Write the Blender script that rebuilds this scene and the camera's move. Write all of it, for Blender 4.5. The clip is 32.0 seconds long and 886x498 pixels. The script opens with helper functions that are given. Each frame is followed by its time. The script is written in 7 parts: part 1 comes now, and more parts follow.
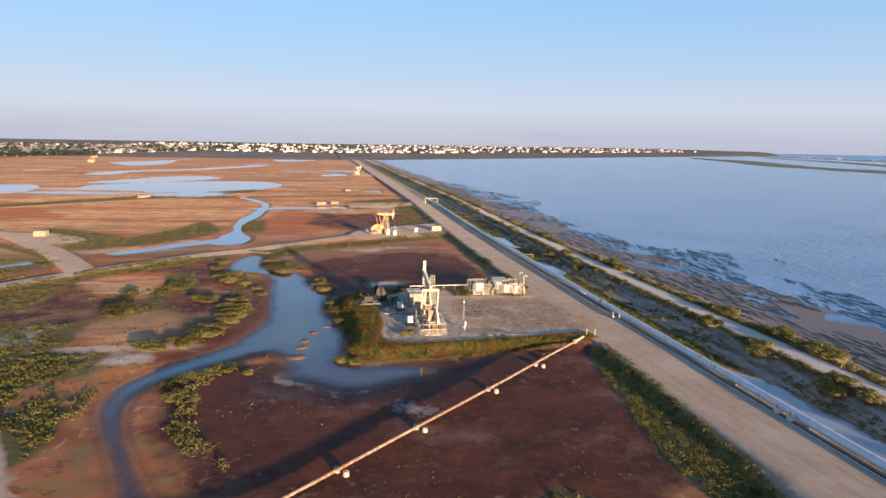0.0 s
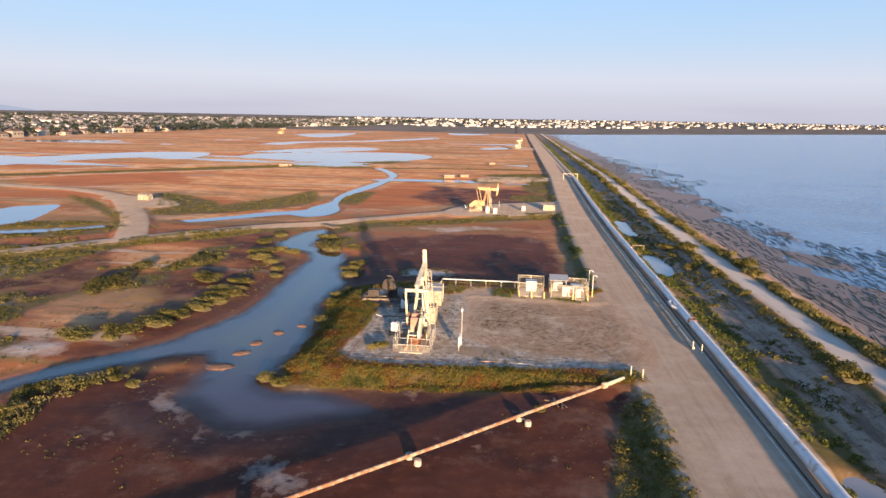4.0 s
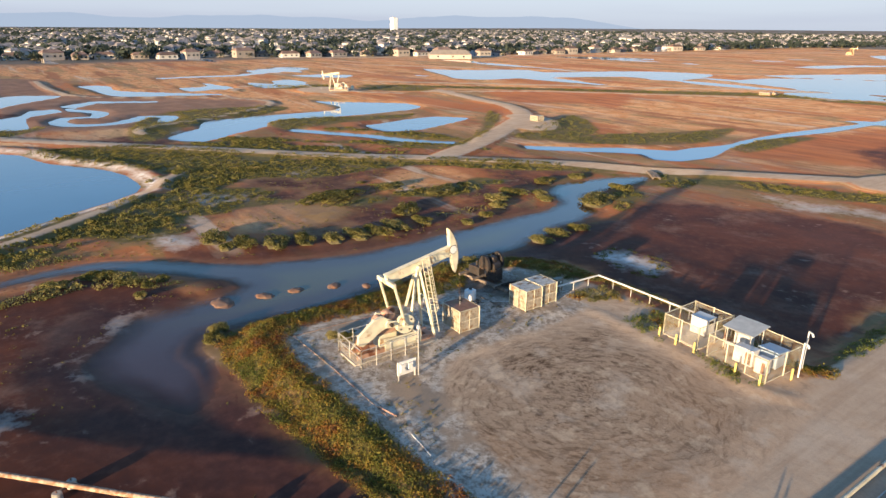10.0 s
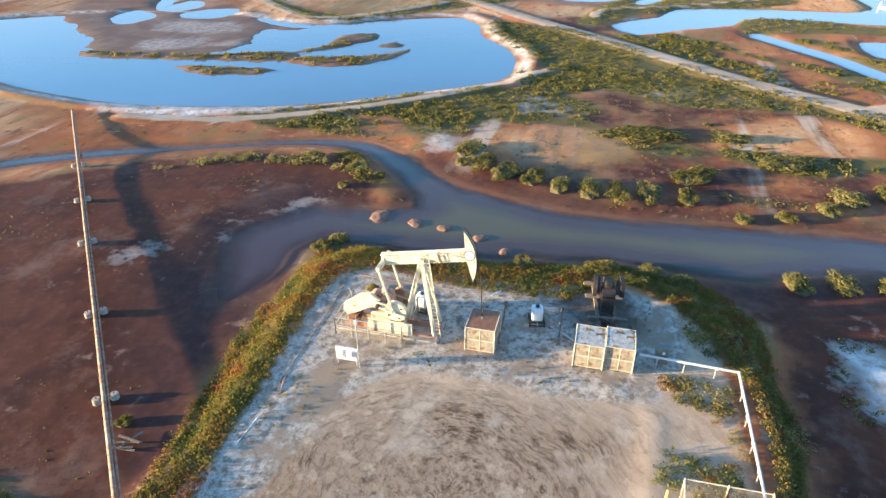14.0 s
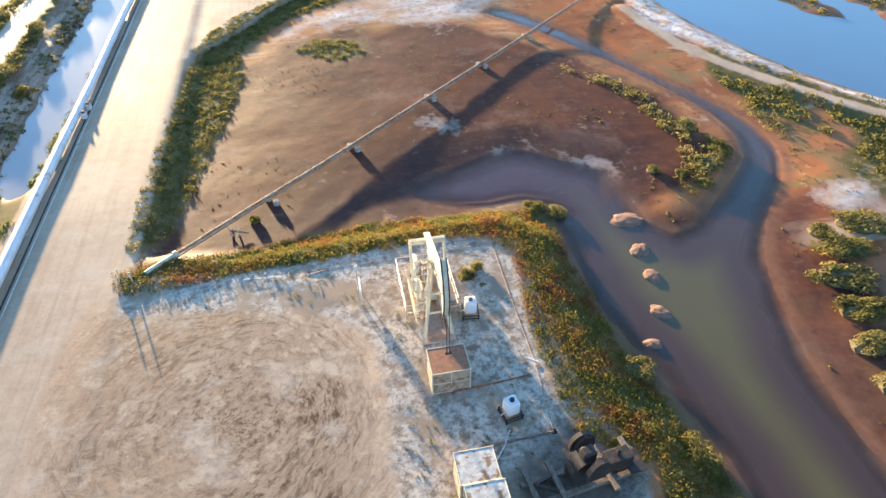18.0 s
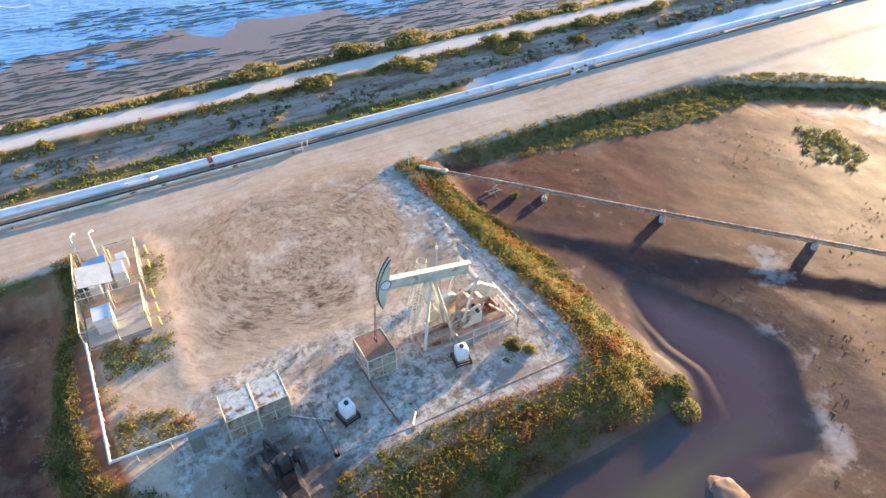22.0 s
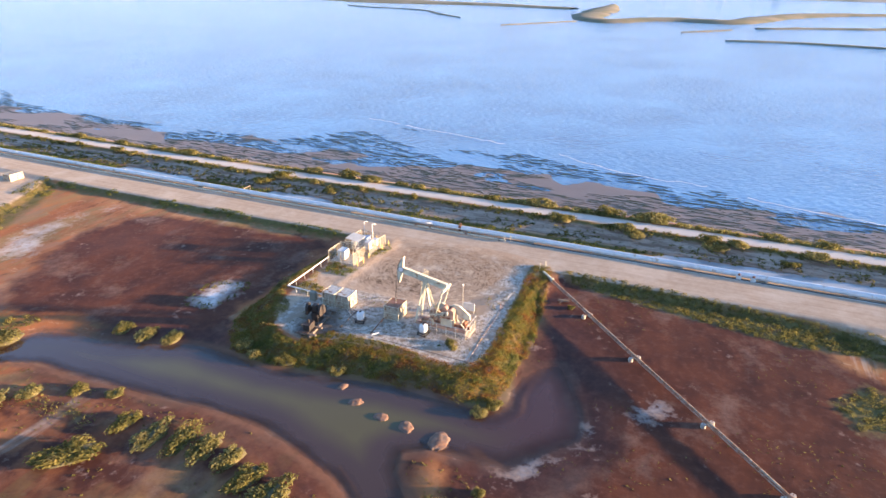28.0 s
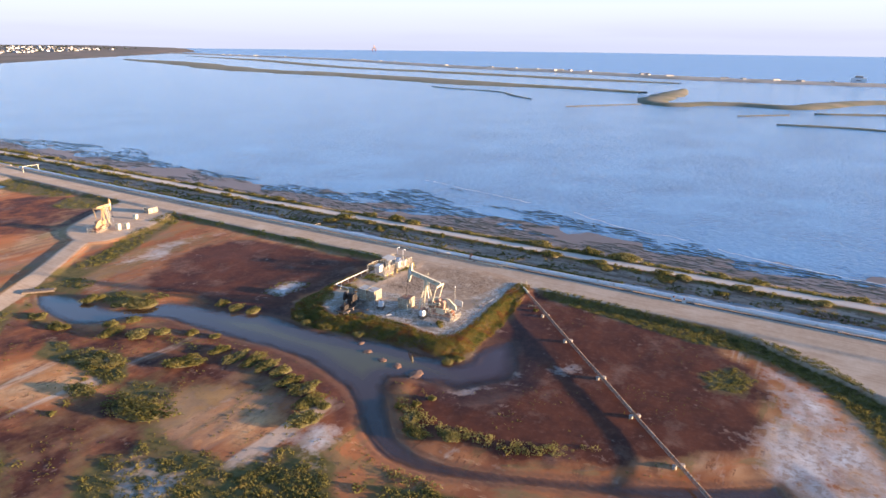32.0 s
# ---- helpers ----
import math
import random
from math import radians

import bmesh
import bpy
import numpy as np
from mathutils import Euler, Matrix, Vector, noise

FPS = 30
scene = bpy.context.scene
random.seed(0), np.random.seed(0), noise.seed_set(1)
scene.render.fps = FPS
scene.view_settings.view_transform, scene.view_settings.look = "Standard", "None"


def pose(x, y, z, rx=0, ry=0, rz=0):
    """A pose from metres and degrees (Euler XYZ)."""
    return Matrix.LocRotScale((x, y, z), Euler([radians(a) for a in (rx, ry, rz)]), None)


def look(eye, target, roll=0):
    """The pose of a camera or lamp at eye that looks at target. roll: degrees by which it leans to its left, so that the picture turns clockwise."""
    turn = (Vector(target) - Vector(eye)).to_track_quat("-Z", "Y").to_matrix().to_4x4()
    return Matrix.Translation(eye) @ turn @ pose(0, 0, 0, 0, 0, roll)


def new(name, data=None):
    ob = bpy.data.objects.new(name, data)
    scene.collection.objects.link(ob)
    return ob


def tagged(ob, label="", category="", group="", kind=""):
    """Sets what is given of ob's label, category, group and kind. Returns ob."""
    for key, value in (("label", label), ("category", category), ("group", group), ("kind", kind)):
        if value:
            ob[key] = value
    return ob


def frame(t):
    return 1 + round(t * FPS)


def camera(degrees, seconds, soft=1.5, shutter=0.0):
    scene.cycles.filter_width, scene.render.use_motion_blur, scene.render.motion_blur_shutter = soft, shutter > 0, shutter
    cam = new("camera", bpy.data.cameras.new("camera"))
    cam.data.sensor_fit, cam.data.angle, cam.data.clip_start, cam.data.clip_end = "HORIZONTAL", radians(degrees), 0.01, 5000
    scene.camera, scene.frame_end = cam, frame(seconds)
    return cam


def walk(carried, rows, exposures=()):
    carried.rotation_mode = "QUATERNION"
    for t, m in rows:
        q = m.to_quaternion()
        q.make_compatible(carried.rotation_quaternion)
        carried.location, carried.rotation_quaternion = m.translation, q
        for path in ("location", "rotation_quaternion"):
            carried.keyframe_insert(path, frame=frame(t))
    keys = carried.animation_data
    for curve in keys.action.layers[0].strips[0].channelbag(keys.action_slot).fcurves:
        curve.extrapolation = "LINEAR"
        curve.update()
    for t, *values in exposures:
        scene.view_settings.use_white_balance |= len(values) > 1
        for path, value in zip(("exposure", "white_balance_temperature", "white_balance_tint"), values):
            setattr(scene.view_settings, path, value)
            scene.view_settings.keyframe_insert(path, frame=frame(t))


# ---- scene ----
cam = camera(68.9, 32.0)
PATH = [
    (0, (-1.372, 8.781, 27.851), (-1.019, 10.724, 27.531), 1.0),
    (0.5, (1.958, 11.542, 27.609), (2.252, 13.493, 27.278), 1.0),
    (1, (5.155, 14.606, 27.053), (5.39, 16.563, 26.716), 1.0),
    (1.5, (8.231, 17.641, 26.494), (8.404, 19.604, 26.152), 1.2),
    (2, (11.24, 20.85, 25.507), (11.347, 22.818, 25.167), 1.4),
    (2.5, (14.345, 23.815, 25.132), (14.38, 25.784, 24.786), 1.3),
    (3, (17.495, 27.185, 24.939), (17.453, 29.152, 24.58), 1.2),
    (3.5, (20.601, 30.309, 25.131), (20.474, 32.268, 24.751), 1.1),
    (5.5, (31.026, 44.911, 25.029), (30.531, 46.79, 24.552), 1.0),
    (6, (33.404, 49.095, 25.091), (32.798, 50.932, 24.582), 0.8),
    (6.5, (36.037, 52.589, 25.006), (35.317, 54.377, 24.475), 0.8),
    (7, (38.795, 55.802, 25.057), (37.955, 57.531, 24.504), 0.6),
    (7.5, (41.59, 58.525, 24.976), (40.63, 60.186, 24.412), 0.7),
    (8, (44.55, 61.288, 25.11), (43.469, 62.867, 24.531), 0.7),
    (8.5, (47.429, 64.501, 25.162), (46.225, 65.983, 24.569), 0.6),
    (9, (50.053, 68.107, 25.314), (48.731, 69.477, 24.703), 0.5),
    (9.5, (52.263, 72.034, 25.305), (50.829, 73.279, 24.678), 0.5),
    (10, (54.067, 76.314, 25.649), (52.531, 77.415, 24.996), 0.5),
    (10.5, (55.306, 80.792, 25.905), (53.682, 81.738, 25.223), 0.5),
    (11, (56.162, 85.621, 26.063), (54.46, 86.394, 25.353), 0.4),
    (11.5, (56.538, 90.513, 26.253), (54.776, 91.1, 25.513), 0.5),
    (12, (56.437, 95.502, 26.702), (54.635, 95.89, 25.926), 0.4),
    (12.5, (55.629, 100.524, 27.747), (53.821, 100.701, 26.91), 0.1),
    (13, (54.475, 105.228, 28.916), (52.69, 105.198, 28.015), 0.1),
    (13.5, (52.589, 109.995, 30.183), (50.857, 109.749, 29.214), -0.2),
    (14, (50.433, 114.331, 30.79), (48.766, 113.884, 29.779), -0.4),
    (14.5, (47.695, 118.38, 31.746), (46.13, 117.737, 30.68), -0.3),
    (16.5, (32.652, 130.351, 34.348), (31.72, 129.082, 33.116), -0.8),
    (17, (28.288, 131.952, 34.784), (27.555, 130.585, 33.521), -0.7),
    (17.5, (23.591, 133.07, 34.824), (23.075, 131.623, 33.543), -0.6),
    (18, (18.795, 133.533, 34.897), (18.507, 132.039, 33.599), -0.5),
    (18.5, (13.647, 133.222, 34.497), (13.608, 131.707, 33.191), -0.9),
    (19, (8.885, 132.567, 34.469), (9.086, 131.069, 33.159), -0.7),
    (19.5, (4.369, 131.32, 34.724), (4.8, 129.878, 33.407), -0.4),
    (20, (0.031, 129.622, 35.097), (0.682, 128.269, 33.776), -0.2),
    (20.5, (-4.142, 127.4, 35.417), (-3.286, 126.162, 34.1), 0.1),
    (21, (-8.007, 124.663, 35.789), (-6.968, 123.569, 34.476), 0.2),
    (21.5, (-11.602, 121.507, 36.269), (-10.404, 120.575, 34.966), 0.1),
    (22, (-14.842, 118.126, 36.571), (-13.509, 117.366, 35.288), 0.3),
    (22.5, (-17.795, 114.278, 37.236), (-16.357, 113.71, 35.968), 0.2),
    (23, (-20.343, 110.145, 38.043), (-18.831, 109.773, 36.787), 0.2),
    (23.5, (-22.404, 105.804, 38.901), (-20.847, 105.626, 37.658), 0.1),
    (24, (-24.494, 101.272, 39.728), (-22.908, 101.284, 38.51), -0.1),
    (24.5, (-27.046, 96.959, 40.534), (-25.44, 97.137, 39.356), -0.2),
    (25, (-30.15, 92.762, 41.241), (-28.528, 93.079, 40.116), -0.3),
    (25.5, (-33.619, 89.183, 41.646), (-31.977, 89.602, 40.583), -0.3),
    (27.5, (-49.454, 75.039, 43.861), (-47.777, 75.72, 43.01), -0.0),
    (28, (-53.357, 71.557, 44.52), (-51.681, 72.283, 43.706), 0.3),
    (28.5, (-57.204, 67.949, 44.966), (-55.528, 68.717, 44.19), 0.3),
    (29, (-60.922, 64.437, 45.546), (-59.249, 65.241, 44.801), 0.3),
    (29.5, (-64.686, 60.968, 46.072), (-63.016, 61.805, 45.357), 0.4),
    (30, (-67.547, 57.88, 46.532), (-65.882, 58.746, 45.841), 0.6),
    (30.5, (-70.648, 54.258, 46.923), (-68.991, 55.157, 46.257), 0.5),
    (31, (-73.809, 50.599, 47.434), (-72.159, 51.528, 46.79), 0.5),
    (31.5, (-76.887, 46.904, 47.899), (-75.245, 47.862, 47.277), 0.5),
    (32, (-79.84, 43.301, 48.267), (-78.206, 44.284, 47.663), 0.6),
]
EXPOSURES = [(0, 1.33, 6150, 9), (5, 1.44, 6400, 12), (8, 1.42, 6350, 10), (11, 1.68, 5900, -2), (14, 2.33, 5750, -3), (17, 2.60, 6150, 0), (20, 2.52, 6000, 0), (22, 2.60, 5900, 4), (24, 2.76, 5900, 6), (28, 2.40, 6120, 12), (32, 1.90, 6050, 12)]
walk(cam, [(t, look(eye, target, roll)) for t, eye, target, roll in PATH], EXPOSURES)

# ---- world, sun ----
SUN_DIR = Vector((0.318, -0.942, 0.103)).normalized()
wd = bpy.data.worlds.new("sky")
scene.world = wd
wd.use_nodes = True
wt = wd.node_tree
wt.nodes.clear()
sky = wt.nodes.new("ShaderNodeTexSky")
sky.sky_type = "NISHITA"
sky.sun_disc = False
sky.sun_elevation = radians(9.0)
sky.sun_rotation = math.atan2(SUN_DIR.x, SUN_DIR.y)
sky.air_density, sky.dust_density, sky.ozone_density = 1.0, 0.1, 3.0
bg = wt.nodes.new("ShaderNodeBackground")
bg.inputs["Strength"].default_value = 0.087
wo = wt.nodes.new("ShaderNodeOutputWorld")
# pale marine haze lying along the horizon
geo = wt.nodes.new("ShaderNodeTexCoord")
sep = wt.nodes.new("ShaderNodeSeparateXYZ")
wt.links.new(geo.outputs["Generated"], sep.inputs[0])
rise = wt.nodes.new("ShaderNodeMapRange")
rise.interpolation_type = "SMOOTHERSTEP"
for key, value in (("From Min", 0.0), ("From Max", 0.62), ("To Min", 0.95), ("To Max", 0.0)):
    rise.inputs[key].default_value = value
wt.links.new(sep.outputs["Z"], rise.inputs["Value"])
tint = wt.nodes.new("ShaderNodeMix")
tint.data_type, tint.blend_type = "RGBA", "MULTIPLY"
tint.inputs["Factor"].default_value = 1.0
tint.inputs["B"].default_value = (1.28, 1.14, 1.15, 1)
wt.links.new(sky.outputs[0], tint.inputs["A"])
haze = wt.nodes.new("ShaderNodeMix")
haze.data_type = "RGBA"
bank = wt.nodes.new("ShaderNodeValToRGB")
els = bank.color_ramp.elements
els[0].position, els[0].color = 0.0, (0.61, 0.63, 0.75, 1)
els[1].position, els[1].color = 0.5, (0.29, 0.54, 0.90, 1)
for at_, col_ in ((0.028, (0.71, 0.72, 0.82, 1)), (0.055, (0.79, 0.81, 0.90, 1)), (0.11, (0.60, 0.77, 0.96, 1)), (0.24, (0.35, 0.64, 1.0, 1))):
    e_ = els.new(at_)
    e_.color = col_
wt.links.new(sep.outputs["Z"], bank.inputs["Fac"])
lift = wt.nodes.new("ShaderNodeMix")
lift.data_type, lift.blend_type = "RGBA", "MULTIPLY"
lift.inputs["Factor"].default_value = 1.0
lift.inputs["B"].default_value = (3.75, 3.75, 3.85, 1)
wt.links.new(bank.outputs["Color"], lift.inputs["A"])
wt.links.new(lift.outputs["Result"], haze.inputs["B"])
wt.links.new(rise.outputs[0], haze.inputs["Factor"])
wt.links.new(tint.outputs["Result"], haze.inputs["A"])
# thin lilac cloud lying just above the horizon
cmap = wt.nodes.new("ShaderNodeMapping")
cmap.inputs["Scale"].default_value = (2.2, 2.2, 34.0)
wt.links.new(geo.outputs["Generated"], cmap.inputs["Vector"])
cn = wt.nodes.new("ShaderNodeTexNoise")
cn.inputs["Scale"].default_value, cn.inputs["Detail"].default_value = 1.0, 5
wt.links.new(cmap.outputs[0], cn.inputs["Vector"])
cw = wt.nodes.new("ShaderNodeValToRGB")
ce = cw.color_ramp.elements
ce[0].position, ce[0].color = 0.0, (0.5, 0.5, 0.5, 1)
ce[1].position, ce[1].color = 0.06, (0, 0, 0, 1)
for at_, v_ in ((0.01, 0.55), (0.025, 0.22), (0.04, 0.06)):
    e_ = ce.new(at_)
    e_.color = (v_, v_, v_, 1)
wt.links.new(sep.outputs["Z"], cw.inputs["Fac"])
cr_ = wt.nodes.new("ShaderNodeMapRange")
cr_.inputs["From Min"].default_value, cr_.inputs["From Max"].default_value = 0.45, 0.65
wt.links.new(cn.outputs["Fac"], cr_.inputs["Value"])
cm = wt.nodes.new("ShaderNodeMath")
cm.operation = "MULTIPLY"
wt.links.new(cr_.outputs[0], cm.inputs[0])
wt.links.new(cw.outputs["Color"], cm.inputs[1])
cloud = wt.nodes.new("ShaderNodeMix")
cloud.data_type = "RGBA"
cloud.inputs["B"].default_value = (2.25, 2.22, 2.7, 1)
wt.links.new(cm.outputs[0], cloud.inputs["Factor"])
wt.links.new(haze.outputs["Result"], cloud.inputs["A"])
wt.links.new(cloud.outputs["Result"], bg.inputs["Color"])
wt.links.new(bg.outputs[0], wo.inputs["Surface"])
sun = new("sun", bpy.data.lights.new("sun", "SUN"))
sun.data.energy, sun.data.angle, sun.data.color = 4.85, radians(1.2), (1.0, 0.68, 0.40)
sun.matrix_world = look((200, -600, 300), Vector((200, -600, 300)) - SUN_DIR)


# ---- materials ----
def mat(name, color, rough=0.7, metal=0.0, var=0.15, scale=6.0, bump=0.0, spec=0.5, second=None, rust=0.0, rust_col=(0.20, 0.07, 0.03), rnd=0.0, grain=40.0):
    """Plain painted, stone or metal surface with two scales of variation and patches of wear."""
    m = bpy.data.materials.new(name)
    m.use_nodes = True
    nt = m.node_tree
    b = nt.nodes["Principled BSDF"]
    b.inputs["Roughness"].default_value = rough
    b.inputs["Metallic"].default_value = metal
    b.inputs["Specular IOR Level"].default_value = spec
    tc = nt.nodes.new("ShaderNodeTexCoord")
    n1 = nt.nodes.new("ShaderNodeTexNoise")
    n1.inputs["Scale"].default_value, n1.inputs["Detail"].default_value = scale, 6
    n2 = nt.nodes.new("ShaderNodeTexNoise")
    n2.inputs["Scale"].default_value, n2.inputs["Detail"].default_value = grain, 3
    for n in (n1, n2):
        nt.links.new(tc.outputs["Object"], n.inputs["Vector"])
    second = second or tuple(c * (1 - var * 2) for c in color)
    mix = nt.nodes.new("ShaderNodeMix")
    mix.data_type = "RGBA"
    mix.inputs["A"].default_value, mix.inputs["B"].default_value = (*color, 1), (*second, 1)
    ramp = nt.nodes.new("ShaderNodeMapRange")
    ramp.inputs["From Min"].default_value, ramp.inputs["From Max"].default_value = 0.35, 0.7
    nt.links.new(n1.outputs["Fac"], ramp.inputs["Value"])
    nt.links.new(ramp.outputs[0], mix.inputs["Factor"])
    out = mix.outputs["Result"]
    if rust:
        rr = nt.nodes.new("ShaderNodeMapRange")
        rr.inputs["From Min"].default_value, rr.inputs["From Max"].default_value = 0.62 - rust * 0.2, 0.70 - rust * 0.2
        n3 = nt.nodes.new("ShaderNodeTexNoise")
        n3.inputs["Scale"].default_value, n3.inputs["Detail"].default_value = scale * 0.7, 9
        n3.inputs["Roughness"].default_value = 0.65
        nt.links.new(tc.outputs["Object"], n3.inputs["Vector"])
        nt.links.new(n3.outputs["Fac"], rr.inputs["Value"])
        m2 = nt.nodes.new("ShaderNodeMix")
        m2.data_type = "RGBA"
        m2.inputs["B"].default_value = (*rust_col, 1)
        nt.links.new(out, m2.inputs["A"])
        nt.links.new(rr.outputs[0], m2.inputs["Factor"])
        out = m2.outputs["Result"]
    h = nt.nodes.new("ShaderNodeHueSaturation")
    nt.links.new(out, h.inputs["Color"])
    if rnd:
        oi = nt.nodes.new("ShaderNodeObjectInfo")
        vr = nt.nodes.new("ShaderNodeMapRange")
        vr.inputs["To Min"].default_value, vr.inputs["To Max"].default_value = 1 - rnd, 1 + rnd
        nt.links.new(oi.outputs["Random"], vr.inputs["Value"])
        nt.links.new(vr.outputs[0], h.inputs["Value"])
    nt.links.new(h.outputs[0], b.inputs["Base Color"])
    if bump:
        bp = nt.nodes.new("ShaderNodeBump")
        bp.inputs["Strength"].default_value, bp.inputs["Distance"].default_value = bump, 0.05
        nt.links.new(n2.outputs["Fac"], bp.inputs["Height"])
        nt.links.new(bp.outputs[0], b.inputs["Normal"])
    return m


def foliage(name, cols, rough=0.75, thin=0.5):
    """Leaves: each clump of leaves draws its colour from a ramp."""
    m = bpy.data.materials.new(name)
    m.use_nodes = True
    nt = m.node_tree
    b = nt.nodes["Principled BSDF"]
    b.inputs["Roughness"].default_value = rough
    b.inputs["Specular IOR Level"].default_value = 0.2
    g = nt.nodes.new("ShaderNodeNewGeometry")
    n = nt.nodes.new("ShaderNodeTexNoise")
    n.inputs["Scale"].default_value, n.inputs["Detail"].default_value = 0.45, 6
    nt.links.new(g.outputs["Position"], n.inputs["Vector"])
    mr = nt.nodes.new("ShaderNodeMapRange")
    mr.inputs["From Min"].default_value, mr.inputs["From Max"].default_value = 0.3, 0.7
    nt.links.new(n.outputs["Fac"], mr.inputs["Value"])
    mx = nt.nodes.new("ShaderNodeMath")
    mx.operation = "MULTIPLY_ADD"
    mx.inputs[1].default_value = 0.32
    nt.links.new(g.outputs["Random Per Island"], mx.inputs[0])
    sc = nt.nodes.new("ShaderNodeMath")
    sc.operation = "MULTIPLY"
    sc.inputs[1].default_value = 0.68
    nt.links.new(mr.outputs[0], sc.inputs[0])
    nt.links.new(sc.outputs[0], mx.inputs[2])
    r = nt.nodes.new("ShaderNodeValToRGB")
    els = r.color_ramp.elements
    while len(els) < len(cols):
        els.new(0.5)
    for k, c in enumerate(cols):
        els[k].position = k / (len(cols) - 1)
        els[k].color = (*c, 1)
    nt.links.new(mx.outputs[0], r.inputs["Fac"])
    nt.links.new(r.outputs["Color"], b.inputs["Base Color"])
    if thin:
        tl = nt.nodes.new("ShaderNodeBsdfTranslucent")
        nt.links.new(r.outputs["Color"], tl.inputs["Color"])
        ms = nt.nodes.new("ShaderNodeMixShader")
        ms.inputs["Fac"].default_value = thin
        nt.links.new(b.outputs[0], ms.inputs[1])
        nt.links.new(tl.outputs[0], ms.inputs[2])
        nt.links.new(ms.outputs[0], nt.nodes["Material Output"].inputs["Surface"])
    return m


def wire(name, color, cover=0.5):
    """Expanded metal or chain link too fine to resolve: part of the light passes."""
    m = mat(name, color, 0.6, 0.2, 0.2, 3.0, rust=0.5, rust_col=(0.30, 0.17, 0.08))
    nt = m.node_tree
    b, o = nt.nodes["Principled BSDF"], nt.nodes["Material Output"]
    tr = nt.nodes.new("ShaderNodeBsdfTransparent")
    mx = nt.nodes.new("ShaderNodeMixShader")
    mx.inputs["Fac"].default_value = cover
    nt.links.new(tr.outputs[0], mx.inputs[1])
    nt.links.new(b.outputs[0], mx.inputs[2])
    nt.links.new(mx.outputs[0], o.inputs["Surface"])
    return m


def water_mat(name, deep, ripple, wave, rough=0.04, patches=0.0, red=False, ior=1.45, film=False):
    m = bpy.data.materials.new(name)
    m.use_nodes = True
    nt = m.node_tree
    b = nt.nodes["Principled BSDF"]
    b.inputs["Roughness"].default_value = rough
    b.inputs["IOR"].default_value = ior
    g = nt.nodes.new("ShaderNodeNewGeometry")
    big = nt.nodes.new("ShaderNodeTexNoise")
    big.inputs["Scale"].default_value, big.inputs["Detail"].default_value = 0.03, 4
    nt.links.new(g.outputs["Position"], big.inputs["Vector"])
    mx = nt.nodes.new("ShaderNodeMix")
    mx.data_type = "RGBA"
    mx.inputs["A"].default_value = (*deep, 1)
    mx.inputs["B"].default_value = (*(c * 0.6 for c in deep), 1)
    nt.links.new(big.outputs["Fac"], mx.inputs["Factor"])
    out = mx.outputs["Result"]

    def attr(name):
        at_ = nt.nodes.new("ShaderNodeAttribute")
        at_.attribute_name = name
        return at_.outputs["Fac"]

    def blend(fac, under, over):
        mc = nt.nodes.new("ShaderNodeMix")
        mc.data_type = "RGBA"
        nt.links.new(fac, mc.inputs["Factor"])
        nt.links.new(under, mc.inputs["A"])
        mc.inputs["B"].default_value = (*over, 1)
        return mc.outputs["Result"]

    if red:
        # silt-brown shallows, olive mid-stream, plum-brown side pool
        out = blend(attr("olive"), out, (0.10, 0.078, 0.022))
        out = blend(attr("pool"), out, (0.066, 0.027, 0.016))
    if red or film:
        # the bed shows through where the water is a few centimetres deep
        tr = nt.nodes.new("ShaderNodeBsdfTransparent")
        ms = nt.nodes.new("ShaderNodeMixShader")
        nt.links.new(attr("deep"), ms.inputs["Fac"])
        nt.links.new(tr.outputs[0], ms.inputs[1])
        nt.links.new(b.outputs[0], ms.inputs[2])
        nt.links.new(ms.outputs[0], nt.nodes["Material Output"].inputs["Surface"])
    nt.links.new(out, b.inputs["Base Color"])
    mp = nt.nodes.new("ShaderNodeMapping")
    mp.inputs["Rotation"].default_value = (0, 0, 0.5)
    mp.inputs["Scale"].default_value = (wave, wave * 0.45, 1)
    nt.links.new(g.outputs["Position"], mp.inputs["Vector"])
    n = nt.nodes.new("ShaderNodeTexNoise")
    n.inputs["Scale"].default_value, n.inputs["Detail"].default_value = 1.0, 4
    nt.links.new(mp.outputs[0], n.inputs["Vector"])
    bp = nt.nodes.new("ShaderNodeBump")
    bp.inputs["Distance"].default_value = 0.3 if ripple < 0.5 else 0.5
    if patches:
        pr = nt.nodes.new("ShaderNodeMapRange")
        pr.inputs["From Min"].default_value, pr.inputs["From Max"].default_value = 0.35, 0.65
        pr.inputs["To Min"].default_value, pr.inputs["To Max"].default_value = ripple * (1 - patches), ripple
        nt.links.new(big.outputs["Fac"], pr.inputs["Value"])
        nt.links.new(pr.outputs[0], bp.inputs["Strength"])
    else:
        bp.inputs["Strength"].default_value = ripple
    nt.links.new(n.outputs["Fac"], bp.inputs["Height"])
    nt.links.new(bp.outputs[0], b.inputs["Normal"])
    return m


